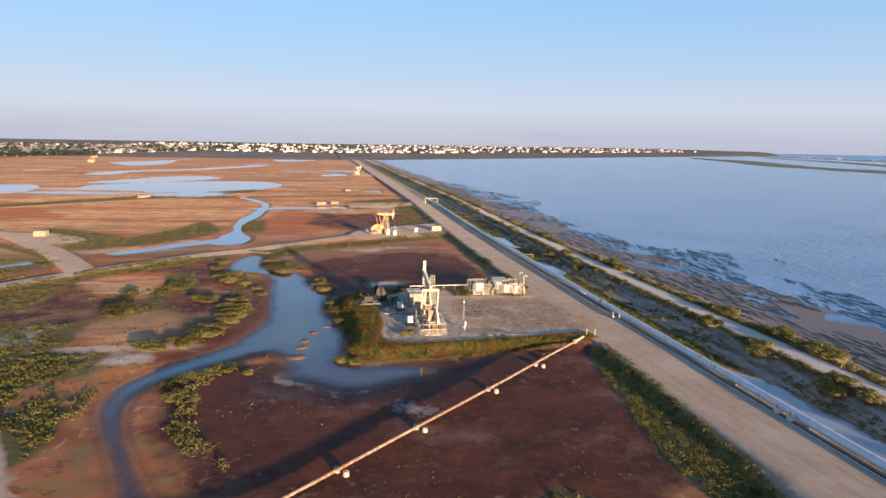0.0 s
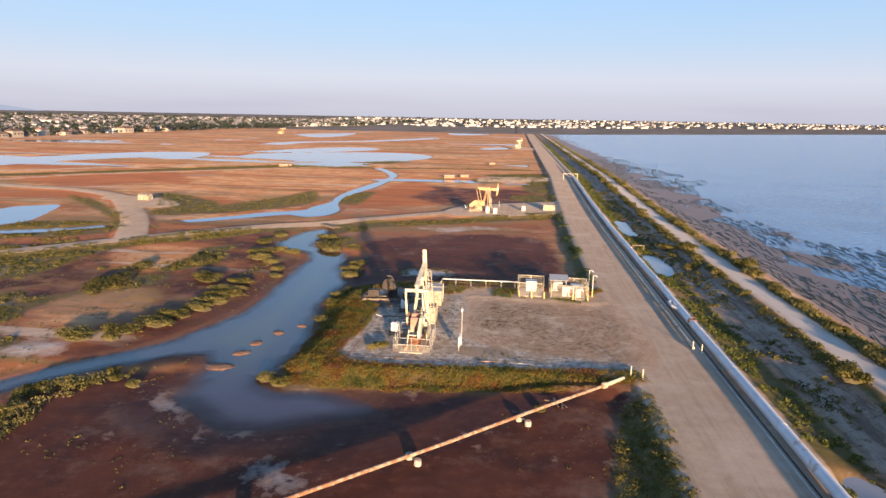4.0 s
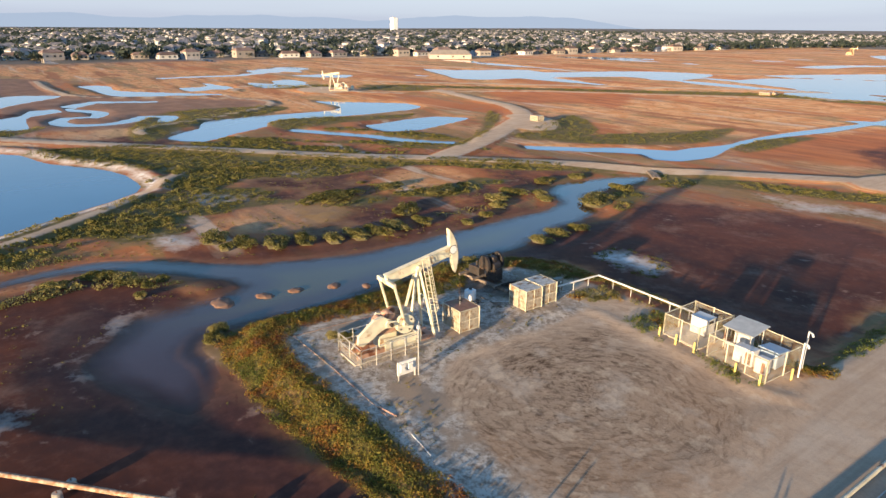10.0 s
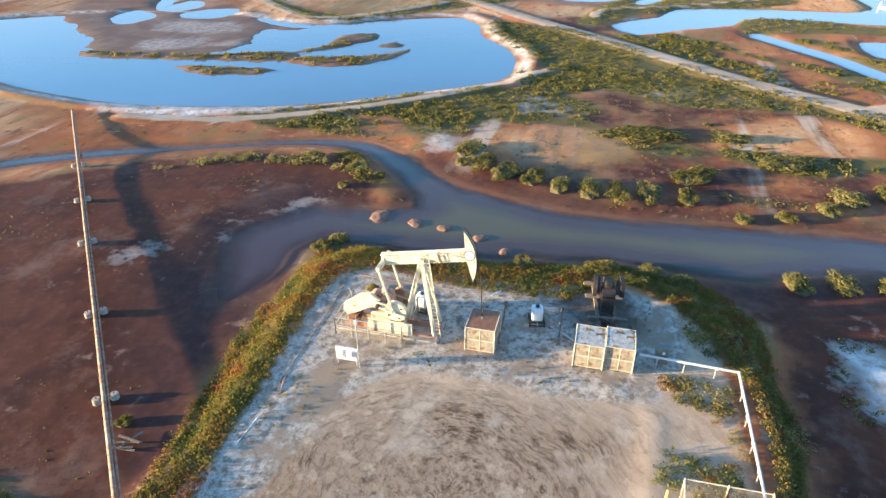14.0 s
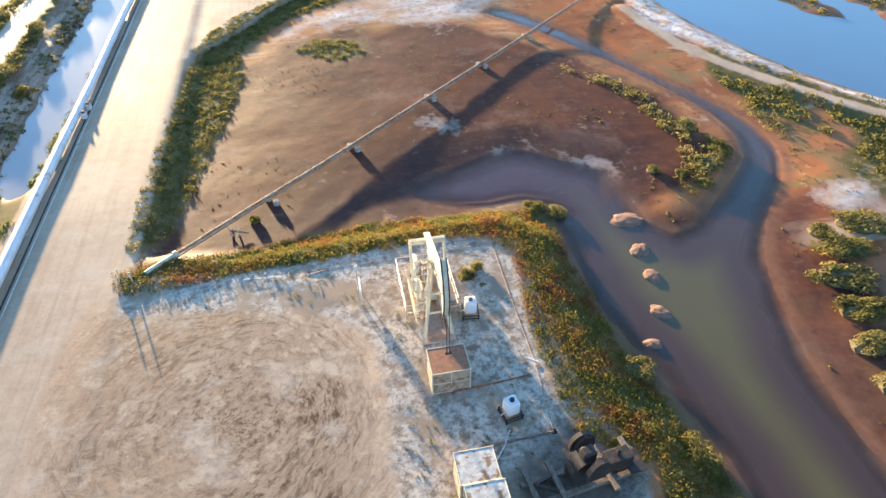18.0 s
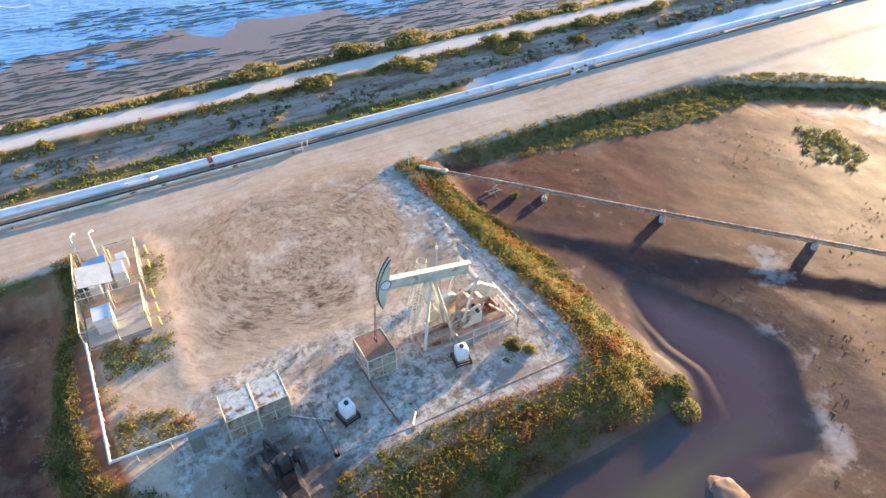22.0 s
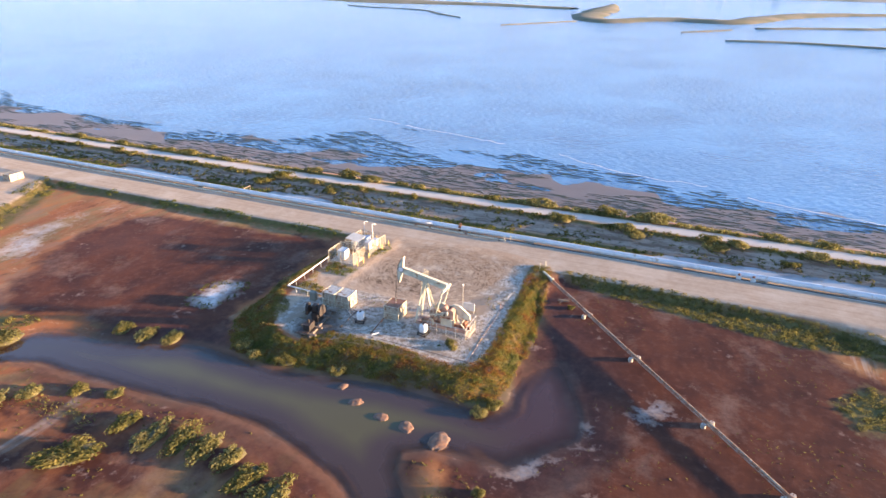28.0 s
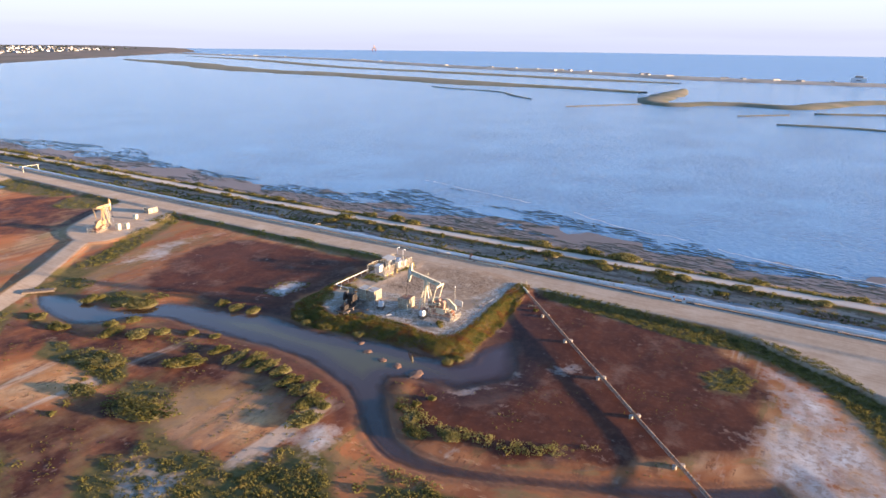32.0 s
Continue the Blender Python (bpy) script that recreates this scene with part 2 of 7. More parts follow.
def ground_mat():
    m = bpy.data.materials.new("marsh_ground")
    m.use_nodes = True
    nt = m.node_tree
    L = nt.links.new
    b = nt.nodes["Principled BSDF"]
    b.inputs["Diffuse Roughness"].default_value = 0.15
    g = nt.nodes.new("ShaderNodeNewGeometry")

    def noise_at(scale, detail=5, rough=0.55, stretch=None):
        n = nt.nodes.new("ShaderNodeTexNoise")
        n.inputs["Scale"].default_value, n.inputs["Detail"].default_value, n.inputs["Roughness"].default_value = scale, detail, rough
        if stretch:
            mp = nt.nodes.new("ShaderNodeMapping")
            mp.inputs["Scale"].default_value = stretch
            L(g.outputs["Position"], mp.inputs["Vector"])
            L(mp.outputs[0], n.inputs["Vector"])
        else:
            L(g.outputs["Position"], n.inputs["Vector"])
        return n.outputs["Fac"]

    def rng(v, a, c, lo=0.0, hi=1.0):
        r = nt.nodes.new("ShaderNodeMapRange")
        r.inputs["From Min"].default_value, r.inputs["From Max"].default_value = a, c
        r.inputs["To Min"].default_value, r.inputs["To Max"].default_value = lo, hi
        L(v, r.inputs["Value"])
        return r.outputs[0]

    def op(kind, x, y):
        n = nt.nodes.new("ShaderNodeMath")
        n.operation = kind
        for s, v in zip(n.inputs, (x, y)):
            if isinstance(v, float):
                s.default_value = v
            else:
                L(v, s)
        return n.outputs[0]

    def mixc(f, a, c):
        n = nt.nodes.new("ShaderNodeMix")
        n.data_type = "RGBA"
        for s, v in ((n.inputs["Factor"], f), (n.inputs["A"], a), (n.inputs["B"], c)):
            if isinstance(v, tuple):
                s.default_value = (*v, 1)
            elif isinstance(v, float):
                s.default_value = v
            else:
                L(v, s)
        return n.outputs["Result"]

    def zone(name, amount, edge, nz):
        a = nt.nodes.new("ShaderNodeAttribute")
        a.attribute_name = name
        v = op("ADD", a.outputs["Fac"], op("MULTIPLY", op("SUBTRACT", nz, 0.5), amount))
        return rng(v, 0.5 - edge, 0.5 + edge)

    big, mid, fine, tiny = noise_at(0.035, 5), noise_at(0.16, 6, 0.6), noise_at(0.9, 6, 0.65), noise_at(5.0, 4, 0.7)
    wide = noise_at(0.008, 5, 0.6)
    streak = noise_at(1.0, 5, 0.6, (0.02, 0.13, 1))
    # bare flats: rust, orange and tan soils in drifts
    base = mixc(rng(mid, 0.38, 0.6), (0.42, 0.195, 0.08), (0.29, 0.105, 0.042))
    base = mixc(rng(big, 0.46, 0.55), base, (0.50, 0.30, 0.16))
    base = mixc(rng(wide, 0.5, 0.58, 0.0, 0.6), base, (0.56, 0.37, 0.21))
    # rust-red near marsh
    rust = mixc(rng(streak, 0.42, 0.58), (0.40, 0.155, 0.062), (0.235, 0.085, 0.040))
    rust = mixc(rng(noise_at(0.3, 6, 0.7), 0.52, 0.66, 0.0, 0.7), rust, (0.42, 0.20, 0.095))
    base = mixc(op("MULTIPLY", zone("rust", 0.5, 0.3, mid), 0.9), base, rust)
    # tan dry crust
    tan = mixc(rng(mid, 0.36, 0.62), (0.70, 0.42, 0.21), (0.56, 0.25, 0.09))
    tan = mixc(rng(noise_at(0.55, 7, 0.78), 0.50, 0.66, 0.0, 0.65), tan, (0.36, 0.165, 0.075))
    base = mixc(zone("tan", 0.8, 0.18, mid), base, tan)
    base = mixc(rng(streak, 0.53, 0.62, 0.0, 0.8), base, (0.27, 0.10, 0.045))
    streak2 = noise_at(1.0, 6, 0.62, (0.05, 0.3, 1))
    base = mixc(rng(streak2, 0.58, 0.63, 0.0, 0.55), base, (0.20, 0.165, 0.06))
    vein = noise_at(1.0, 7, 0.7, (0.22, 0.55, 1))
    base = mixc(rng(vein, 0.575, 0.61, 0.0, 0.7), base, (0.15, 0.065, 0.036))
    vein2 = noise_at(1.0, 7, 0.7, (0.5, 0.2, 3.3))
    base = mixc(rng(vein2, 0.60, 0.64, 0.0, 0.6), base, (0.55, 0.32, 0.17))
    streak3 = noise_at(1.0, 5, 0.6, (0.012, 0.16, 1))
    base = mixc(rng(streak3, 0.60, 0.66, 0.0, 0.7), base, (0.62, 0.50, 0.38))
    bands = noise_at(1.0, 5, 0.6, (0.006, 0.032, 1))
    base = mixc(rng(bands, 0.54, 0.60, 0.0, 0.8), base, (0.40, 0.14, 0.05))
    bands2 = noise_at(1.0, 6, 0.65, (0.011, 0.055, 1.7))
    base = mixc(rng(bands2, 0.53, 0.585, 0.0, 0.6), base, (0.22, 0.175, 0.08))
    grey = noise_at(1.0, 6, 0.68, (0.02, 0.06, 2.9))
    base = mixc(rng(grey, 0.56, 0.61, 0.0, 0.45), base, (0.24, 0.17, 0.125))
    base = mixc(op("MULTIPLY", rng(fine, 0.55, 0.75), 0.5), base, (0.33, 0.20, 0.12))
    base = mixc(op("MULTIPLY", zone("red", 0.9, 0.25, mid), 0.85), base, mixc(rng(streak2, 0.42, 0.6), (0.46, 0.16, 0.055), (0.30, 0.10, 0.042)))
    base = mixc(op("MULTIPLY", zone("plain", 0.5, 0.2, mid), 0.9), base, mixc(rng(mid, 0.4, 0.6), (0.27, 0.165, 0.115), (0.20, 0.12, 0.085)))
    # dark red algal mud
    mud = mixc(rng(mid, 0.40, 0.60), (0.125, 0.042, 0.021), (0.072, 0.026, 0.016))
    mud = mixc(op("MULTIPLY", rng(fine, 0.5, 0.72), 0.5), mud, (0.19, 0.08, 0.05))
    mud = mixc(op("MULTIPLY", rng(big, 0.55, 0.75), 0.6), mud, (0.18, 0.075, 0.05))
    mud = mixc(op("MULTIPLY", rng(noise_at(0.085, 7, 0.72), 0.53, 0.66), 0.65), mud, (0.25, 0.15, 0.105))
    mud = mixc(op("MULTIPLY", rng(noise_at(2.6, 5, 0.75), 0.52, 0.66), 0.45), mud, (0.07, 0.03, 0.022))
    algal = zone("mud", 0.9, 0.14, mid)
    base = mixc(algal, base, mud)
    # wet hollow beside the pool
    damp = zone("damp", 0.7, 0.3, mid)
    base = mixc(op("MULTIPLY", damp, 0.8), base, mixc(rng(fine, 0.4, 0.65), (0.055, 0.024, 0.020), (0.10, 0.042, 0.032)))
    silt = mixc(rng(mid, 0.4, 0.6), (0.25, 0.175, 0.13), (0.16, 0.115, 0.088))
    base = mixc(zone("silt", 0.5, 0.2, mid), base, silt)
    # ground under plants
    soil = mixc(rng(fine, 0.35, 0.65), (0.10, 0.085, 0.028), (0.17, 0.135, 0.05))
    soil = mixc(rng(mid, 0.5, 0.7), soil, (0.20, 0.12, 0.06))
    base = mixc(zone("green", 0.75, 0.16, fine), base, soil)
    # salt crust
    salt = mixc(rng(fine, 0.40, 0.60), (0.72, 0.68, 0.64), (0.42, 0.30, 0.225))
    base = mixc(zone("salt", 3.0, 0.22, op("ADD", op("MULTIPLY", mid, 0.55), op("MULTIPLY", fine, 0.45))), base, salt)
    base = mixc(zone("town", 0.3, 0.4, big), base, mixc(rng(noise_at(0.01, 6, 0.7), 0.42, 0.58), (0.19, 0.155, 0.13), (0.11, 0.105, 0.085)))
    # graded tracks and the yard, with wheel marks
    rut = noise_at(1.0, 4, 0.6, (1.6, 0.06, 1))
    sand = mixc(rng(fine, 0.3, 0.7), (0.45, 0.33, 0.23), (0.54, 0.415, 0.295))
    sand = mixc(op("MULTIPLY", rng(rut, 0.46, 0.66), 0.5), sand, (0.36, 0.25, 0.165))
    sand = mixc(op("MULTIPLY", rng(mid, 0.5, 0.72), 0.5), sand, (0.66, 0.55, 0.43))
    bank = mixc(rng(noise_at(1.0, 6, 0.7, (0.9, 0.12, 1)), 0.42, 0.60), (0.42, 0.33, 0.25), (0.20, 0.135, 0.095))
    bank = mixc(rng(noise_at(1.3, 5, 0.75), 0.55, 0.66, 0.0, 0.8), bank, (0.085, 0.075, 0.035))
    base = mixc(zone("dike", 0.5, 0.25, fine), base, bank)
    # dike path lightened: pale sand, with grazing glare put into its colour
    sand = mixc(op("MULTIPLY", zone("pale", 0.6, 0.3, mid), 0.75), sand, (0.66, 0.60, 0.53))
    base = mixc(zone("track", 0.35, 0.10, fine), base, sand)
    # yard: turning marks sweeping round the middle
    def sweep(cx, cy, across, along, seed):
        mp = nt.nodes.new("ShaderNodeMapping")
        mp.inputs["Location"].default_value = (-cx, -cy, 0)
        L(g.outputs["Position"], mp.inputs["Vector"])
        sp = nt.nodes.new("ShaderNodeSeparateXYZ")
        L(mp.outputs[0], sp.inputs[0])
        ang = op("ARCTAN2", sp.outputs["Y"], sp.outputs["X"])
        rad = op("POWER", op("ADD", op("MULTIPLY", sp.outputs["X"], sp.outputs["X"]), op("MULTIPLY", sp.outputs["Y"], sp.outputs["Y"])), 0.5)
        rad = op("ADD", rad, op("MULTIPLY", noise_at(0.14, 4), 3.4))
        cb = nt.nodes.new("ShaderNodeCombineXYZ")
        L(op("MULTIPLY", rad, across), cb.inputs["X"])
        L(op("MULTIPLY", ang, along), cb.inputs["Y"])
        cb.inputs["Z"].default_value = seed
        n = nt.nodes.new("ShaderNodeTexNoise")
        n.inputs["Scale"].default_value, n.inputs["Detail"].default_value, n.inputs["Roughness"].default_value = 1.0, 7, 0.74
        L(cb.outputs[0], n.inputs["Vector"])
        return n.outputs["Fac"]

    brush = noise_at(0.22, 5, 0.6)
    swirl = op("MAXIMUM", rng(sweep(28.0, 108.0, 2.1, 4.5, 1.0), 0.47, 0.60), op("MULTIPLY", rng(sweep(36.0, 97.0, 2.6, 9.0, 4.0), 0.49, 0.62), 0.8))
    rings = op("MULTIPLY", swirl, rng(brush, 0.36, 0.58, 0.42, 1.0))
    tread = zone("tread", 0.5, 0.35, brush)
    yard = mixc(op("MULTIPLY", tread, 0.75), (0.55, 0.41, 0.285), (0.37, 0.26, 0.168))
    yard = mixc(op("MULTIPLY", rings, op("ADD", op("MULTIPLY", tread, 0.7), 0.3)), yard, (0.105, 0.064, 0.038))
    yard = mixc(op("MULTIPLY", rng(big, 0.45, 0.6), 0.5), yard, (0.46, 0.29, 0.17))
    yard = mixc(op("MULTIPLY", rng(noise_at(0.3, 6, 0.65), 0.55, 0.68), 0.5), yard, (0.60, 0.50, 0.39))
    yard = mixc(op("MULTIPLY", rng(noise_at(0.75, 6, 0.7), 0.54, 0.64), 0.55), yard, (0.62, 0.48, 0.33))
    yard = mixc(op("MULTIPLY", rng(noise_at(1.1, 6, 0.75), 0.56, 0.66), 0.5), yard, (0.24, 0.165, 0.11))
    base = mixc(zone("yard", 0.5, 0.12, fine), base, yard)
    # caliche: pale grey crust round the machine
    crust = mixc(rng(noise_at(1.7, 7, 0.75), 0.44, 0.60), (0.58, 0.515, 0.43), (0.25, 0.195, 0.145))
    crust = mixc(op("MULTIPLY", rng(noise_at(5.5, 4, 0.8), 0.54, 0.66), 0.75), crust, (0.13, 0.10, 0.075))
    crust = mixc(rng(noise_at(0.32, 5, 0.6), 0.50, 0.62), crust, (0.33, 0.255, 0.185))
    base = mixc(zone("crust", 0.7, 0.2, fine), base, crust)
    # oil stains
    base = mixc(op("MULTIPLY", zone("stain", 0.5, 0.3, fine), 0.7), base, (0.06, 0.045, 0.035))
    base = mixc(op("MULTIPLY", rng(tiny, 0.5, 0.8), 0.22), base, (0.06, 0.04, 0.03))
    # damp rim along the water
    wet = zone("wet", 0.25, 0.4, fine)
    base = mixc(op("MULTIPLY", wet, 0.55), base, mixc(rng(mid, 0.42, 0.58), (0.11, 0.06, 0.042), (0.25, 0.175, 0.13)))
    # tan rim left by the falling water, and the eroded dike bank
    base = mixc(op("MULTIPLY", zone("rim", 0.7, 0.3, fine), 0.75), base, mixc(rng(mid, 0.42, 0.58), (0.22, 0.115, 0.07), (0.13, 0.06, 0.036)))
    L(base, b.inputs["Base Color"])
    flat_ = nt.nodes.new("ShaderNodeAttribute")
    flat_.attribute_name = "silt"
    gloss = op("MAXIMUM", op("MULTIPLY", damp, op("MULTIPLY", mid, 0.2)), op("MULTIPLY", wet, 0.22))
    L(op("SUBTRACT", rng(gloss, 0.0, 1.0, 0.66, 0.4), op("MULTIPLY", flat_.outputs["Fac"], 0.14)), b.inputs["Roughness"])
    L(op("ADD", op("ADD", op("MULTIPLY", gloss, 0.2), op("ADD", op("MULTIPLY", algal, 0.05), 0.05)), op("MULTIPLY", flat_.outputs["Fac"], 0.6)), b.inputs["Specular IOR Level"])
    bp = nt.nodes.new("ShaderNodeBump")
    bp.inputs["Strength"].default_value, bp.inputs["Distance"].default_value = 0.12, 0.2
    L(op("ADD", op("MULTIPLY", fine, 1.0), op("MULTIPLY", tiny, 0.35)), bp.inputs["Height"])
    L(bp.outputs[0], b.inputs["Normal"])
    return m


M_ground = ground_mat()
M_water = water_mat("creek_water", (0.075, 0.040, 0.023), 0.02, 0.5, 0.02, red=True, ior=1.62)
# pond, lagoon and ditch base colours include the brightness of reflected sky
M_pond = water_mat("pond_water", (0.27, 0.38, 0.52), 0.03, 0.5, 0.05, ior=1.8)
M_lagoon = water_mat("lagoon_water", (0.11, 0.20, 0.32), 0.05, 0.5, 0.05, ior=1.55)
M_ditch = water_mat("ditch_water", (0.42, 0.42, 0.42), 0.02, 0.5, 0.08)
M_bay = water_mat("bay_water", (0.15, 0.33, 0.57), 0.8, 1.1, 0.14, 0.45)
M_shore = water_mat("shore_water", (0.15, 0.33, 0.57), 0.8, 1.1, 0.14, 0.45, film=True)
M_sea = water_mat("sea_water", (0.03, 0.20, 0.50), 1.0, 0.12, 0.25)
M_cream = mat("cream_paint", (0.72, 0.66, 0.48), 0.55, 0.0, 0.14, 1.3, rust=0.22, rust_col=(0.36, 0.20, 0.10))
M_white = mat("white_paint", (0.72, 0.70, 0.66), 0.5, 0.0, 0.10, 1.5, rust=0.1, rust_col=(0.40, 0.26, 0.16))
M_rusty = mat("rusted_steel", (0.30, 0.13, 0.07), 0.85, 0.1, 0.25, 3.0, 0.2, rust=0.4, rust_col=(0.14, 0.06, 0.035))
M_pink = mat("faded_red_paint", (0.52, 0.32, 0.225), 0.75, 0.0, 0.2, 1.6, rust=0.4)
M_dark = mat("oiled_dark_steel", (0.055, 0.045, 0.04), 0.6, 0.3, 0.25, 3.0, 0.2, rust=0.25, rust_col=(0.13, 0.07, 0.04))
M_steel = mat("galvanised_steel", (0.62, 0.60, 0.56), 0.45, 0.5, 0.12, 4.0, rust=0.15, rust_col=(0.42, 0.30, 0.18))
M_jacket = mat("white_pipe_jacket", (0.74, 0.73, 0.72), 0.42, 0.1, 0.08, 0.8, rnd=0.05, rust=0.05, rust_col=(0.5, 0.4, 0.3))
M_oldpipe = mat("weathered_pipe", (0.50, 0.38, 0.27), 0.8, 0.1, 0.25, 3.2, 0.15, rust=0.75, rust_col=(0.30, 0.15, 0.08))
M_conc = mat("concrete", (0.50, 0.44, 0.36), 0.9, 0.0, 0.15, 4.0, 0.2)
M_yellow = mat("yellow_paint", (0.70, 0.55, 0.16), 0.55, 0.0, 0.12, 3.0, rust=0.1)
M_paleyel = mat("pale_yellow_paint", (0.66, 0.60, 0.44), 0.6, 0.0, 0.15, 1.0, rust=0.15)
M_plastic = mat("white_plastic", (0.78, 0.78, 0.76), 0.35, 0.0, 0.05, 2.0)
M_black = mat("black_frame", (0.03, 0.03, 0.032), 0.6, 0.1, 0.2, 4.0)
M_wood = mat("grey_timber", (0.26, 0.20, 0.15), 0.9, 0.0, 0.25, 5.0, 0.3)
M_ochre = mat("ochre_paint", (0.60, 0.40, 0.19), 0.6, 0.0, 0.15, 1.3, rust=0.3, rust_col=(0.36, 0.18, 0.08))
M_wire = wire("fence_mesh", (0.60, 0.55, 0.45), 0.14)
M_palemesh = wire("pale_mesh", (0.74, 0.70, 0.62), 0.85)
M_mesh = wire("expanded_metal", (0.58, 0.50, 0.38), 0.72)
M_blue = mat("blue_grey_paint", (0.42, 0.50, 0.58), 0.4, 0.0, 0.1, 2.0, rust=0.05)
F_ice = foliage("iceplant_leaves", [(0.04, 0.06, 0.018), (0.085, 0.11, 0.026), (0.17, 0.165, 0.036), (0.26, 0.205, 0.042), (0.29, 0.135, 0.034), (0.17, 0.066, 0.036), (0.17, 0.14, 0.125)])
F_pick = foliage("pickleweed_leaves", [(0.065, 0.07, 0.022), (0.15, 0.14, 0.04), (0.26, 0.22, 0.06), (0.36, 0.27, 0.10)])
F_shrub = foliage("shrub_leaves", [(0.085, 0.088, 0.03), (0.19, 0.175, 0.056), (0.31, 0.262, 0.09), (0.42, 0.345, 0.15)])
F_green = foliage("green_leaves", [(0.065, 0.085, 0.024), (0.15, 0.17, 0.04), (0.28, 0.26, 0.07)])
F_tree = foliage("town_tree_leaves", [(0.045, 0.062, 0.048), (0.07, 0.088, 0.068), (0.11, 0.125, 0.10)])
M_core = mat("dry_stems", (0.14, 0.115, 0.055), 0.95, 0, 0.2, 2.0)
M_wall = mat("stucco", (0.44, 0.38, 0.32), 0.85, 0, 0.12, 0.3, rnd=0.25)
M_wall2 = mat("white_stucco", (0.60, 0.56, 0.50), 0.85, 0, 0.06, 0.3, rnd=0.1)
M_roof = mat("tile_roof", (0.26, 0.17, 0.13), 0.85, 0, 0.25, 0.4, rnd=0.35)
M_glass = mat("window_glass", (0.05, 0.06, 0.07), 0.1, 0, 0.1, 1.0)
M_isle = mat("island_sand", (0.27, 0.22, 0.14), 0.9, 0, 0.3, 0.05, second=(0.12, 0.12, 0.05), grain=0.3)

# emission stands in for distance haze; the black base takes no light
M_haze = bpy.data.materials.new("distant_haze_glow")
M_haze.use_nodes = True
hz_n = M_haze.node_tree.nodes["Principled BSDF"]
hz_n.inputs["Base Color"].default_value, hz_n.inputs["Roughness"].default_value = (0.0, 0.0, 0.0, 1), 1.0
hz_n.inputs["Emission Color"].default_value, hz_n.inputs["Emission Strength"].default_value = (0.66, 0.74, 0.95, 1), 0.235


# ---- shape helpers ----
def spline(pts, step=2.0, closed=True):
    """A smooth line through the points (Catmull-Rom)."""
    p = np.array(pts, float)
    n = len(p)
    out = []
    for i in range(n if closed else n - 1):
        a, b_, c, d = (p[(i + k) % n] if closed else p[min(max(i + k, 0), n - 1)] for k in (-1, 0, 1, 2))
        m = max(1, min(8, int(np.hypot(*(c - b_)) / step)))
        for t in np.arange(m) / m:
            out.append(0.5 * (2 * b_ + (c - a) * t + (2 * a - 5 * b_ + 4 * c - d) * t * t + (3 * b_ - a - 3 * c + d) * t ** 3))
    if not closed:
        out.append(p[-1])
    return np.array(out)


def seg_dist(x, y, p, closed):
    d = np.full(x.shape, 1e9)
    q = np.roll(p, -1, 0) if closed else p[1:]
    for (ax, ay), (bx, by) in zip(p, q):
        ux, uy = bx - ax, by - ay
        t = np.clip(((x - ax) * ux + (y - ay) * uy) / (ux * ux + uy * uy + 1e-9), 0, 1)
        d = np.minimum(d, (x - ax - t * ux) ** 2 + (y - ay - t * uy) ** 2)
    return np.sqrt(d)


def inside(x, y, p):
    r = np.zeros(x.shape, bool)
    for (ax, ay), (bx, by) in zip(p, np.roll(p, -1, 0)):
        if ay != by:
            r ^= ((ay > y) != (by > y)) & (x < (bx - ax) * (y - ay) / (by - ay) + ax)
    return r


def sd_poly(x, y, p, reach):
    """Signed distance to a closed line, negative inside; far away it is just large."""
    out = np.full(x.shape, 1e3)
    lo, hi = p.min(0) - reach, p.max(0) + reach
    k = (x > lo[0]) & (x < hi[0]) & (y > lo[1]) & (y < hi[1])
    if k.any():
        d = seg_dist(x[k], y[k], p, True)
        out[k] = np.where(inside(x[k], y[k], p), -d, d)
    return out


def sd_line(x, y, p, reach):
    out = np.full(x.shape, 1e3)
    lo, hi = p.min(0) - reach, p.max(0) + reach
    k = (x > lo[0]) & (x < hi[0]) & (y > lo[1]) & (y < hi[1])
    if k.any():
        out[k] = seg_dist(x[k], y[k], p, False)
    return out


LATT = np.random.RandomState(5).rand(256, 256)


def vnoise(x, y, scale, octaves=3, off=0.0):
    """Value noise, 0 to 1."""
    v, amp, tot = 0.0, 1.0, 0.0
    for k in range(octaves):
        px, py = x * scale + 17.3 * k + off, y * scale + 9.1 * k + off * 1.7
        ix, iy = np.floor(px).astype(int), np.floor(py).astype(int)
        fx, fy = px - ix, py - iy
        fx, fy = fx * fx * (3 - 2 * fx), fy * fy * (3 - 2 * fy)
        a, b_, c, d = LATT[ix % 256, iy % 256], LATT[(ix + 1) % 256, iy % 256], LATT[ix % 256, (iy + 1) % 256], LATT[(ix + 1) % 256, (iy + 1) % 256]
        v = v + amp * ((a * (1 - fx) + b_ * fx) * (1 - fy) + (c * (1 - fx) + d * fx) * fy)
        tot += amp
        amp, scale = amp * 0.5, scale * 2.03
    return v / tot


# ---- plan of the marsh ----
def bend(y):
    """How far the causeway leans east as it runs north."""
    return 2.6 * np.clip((np.asarray(y, float) - 170) / 140, 0, 1) ** 1.5


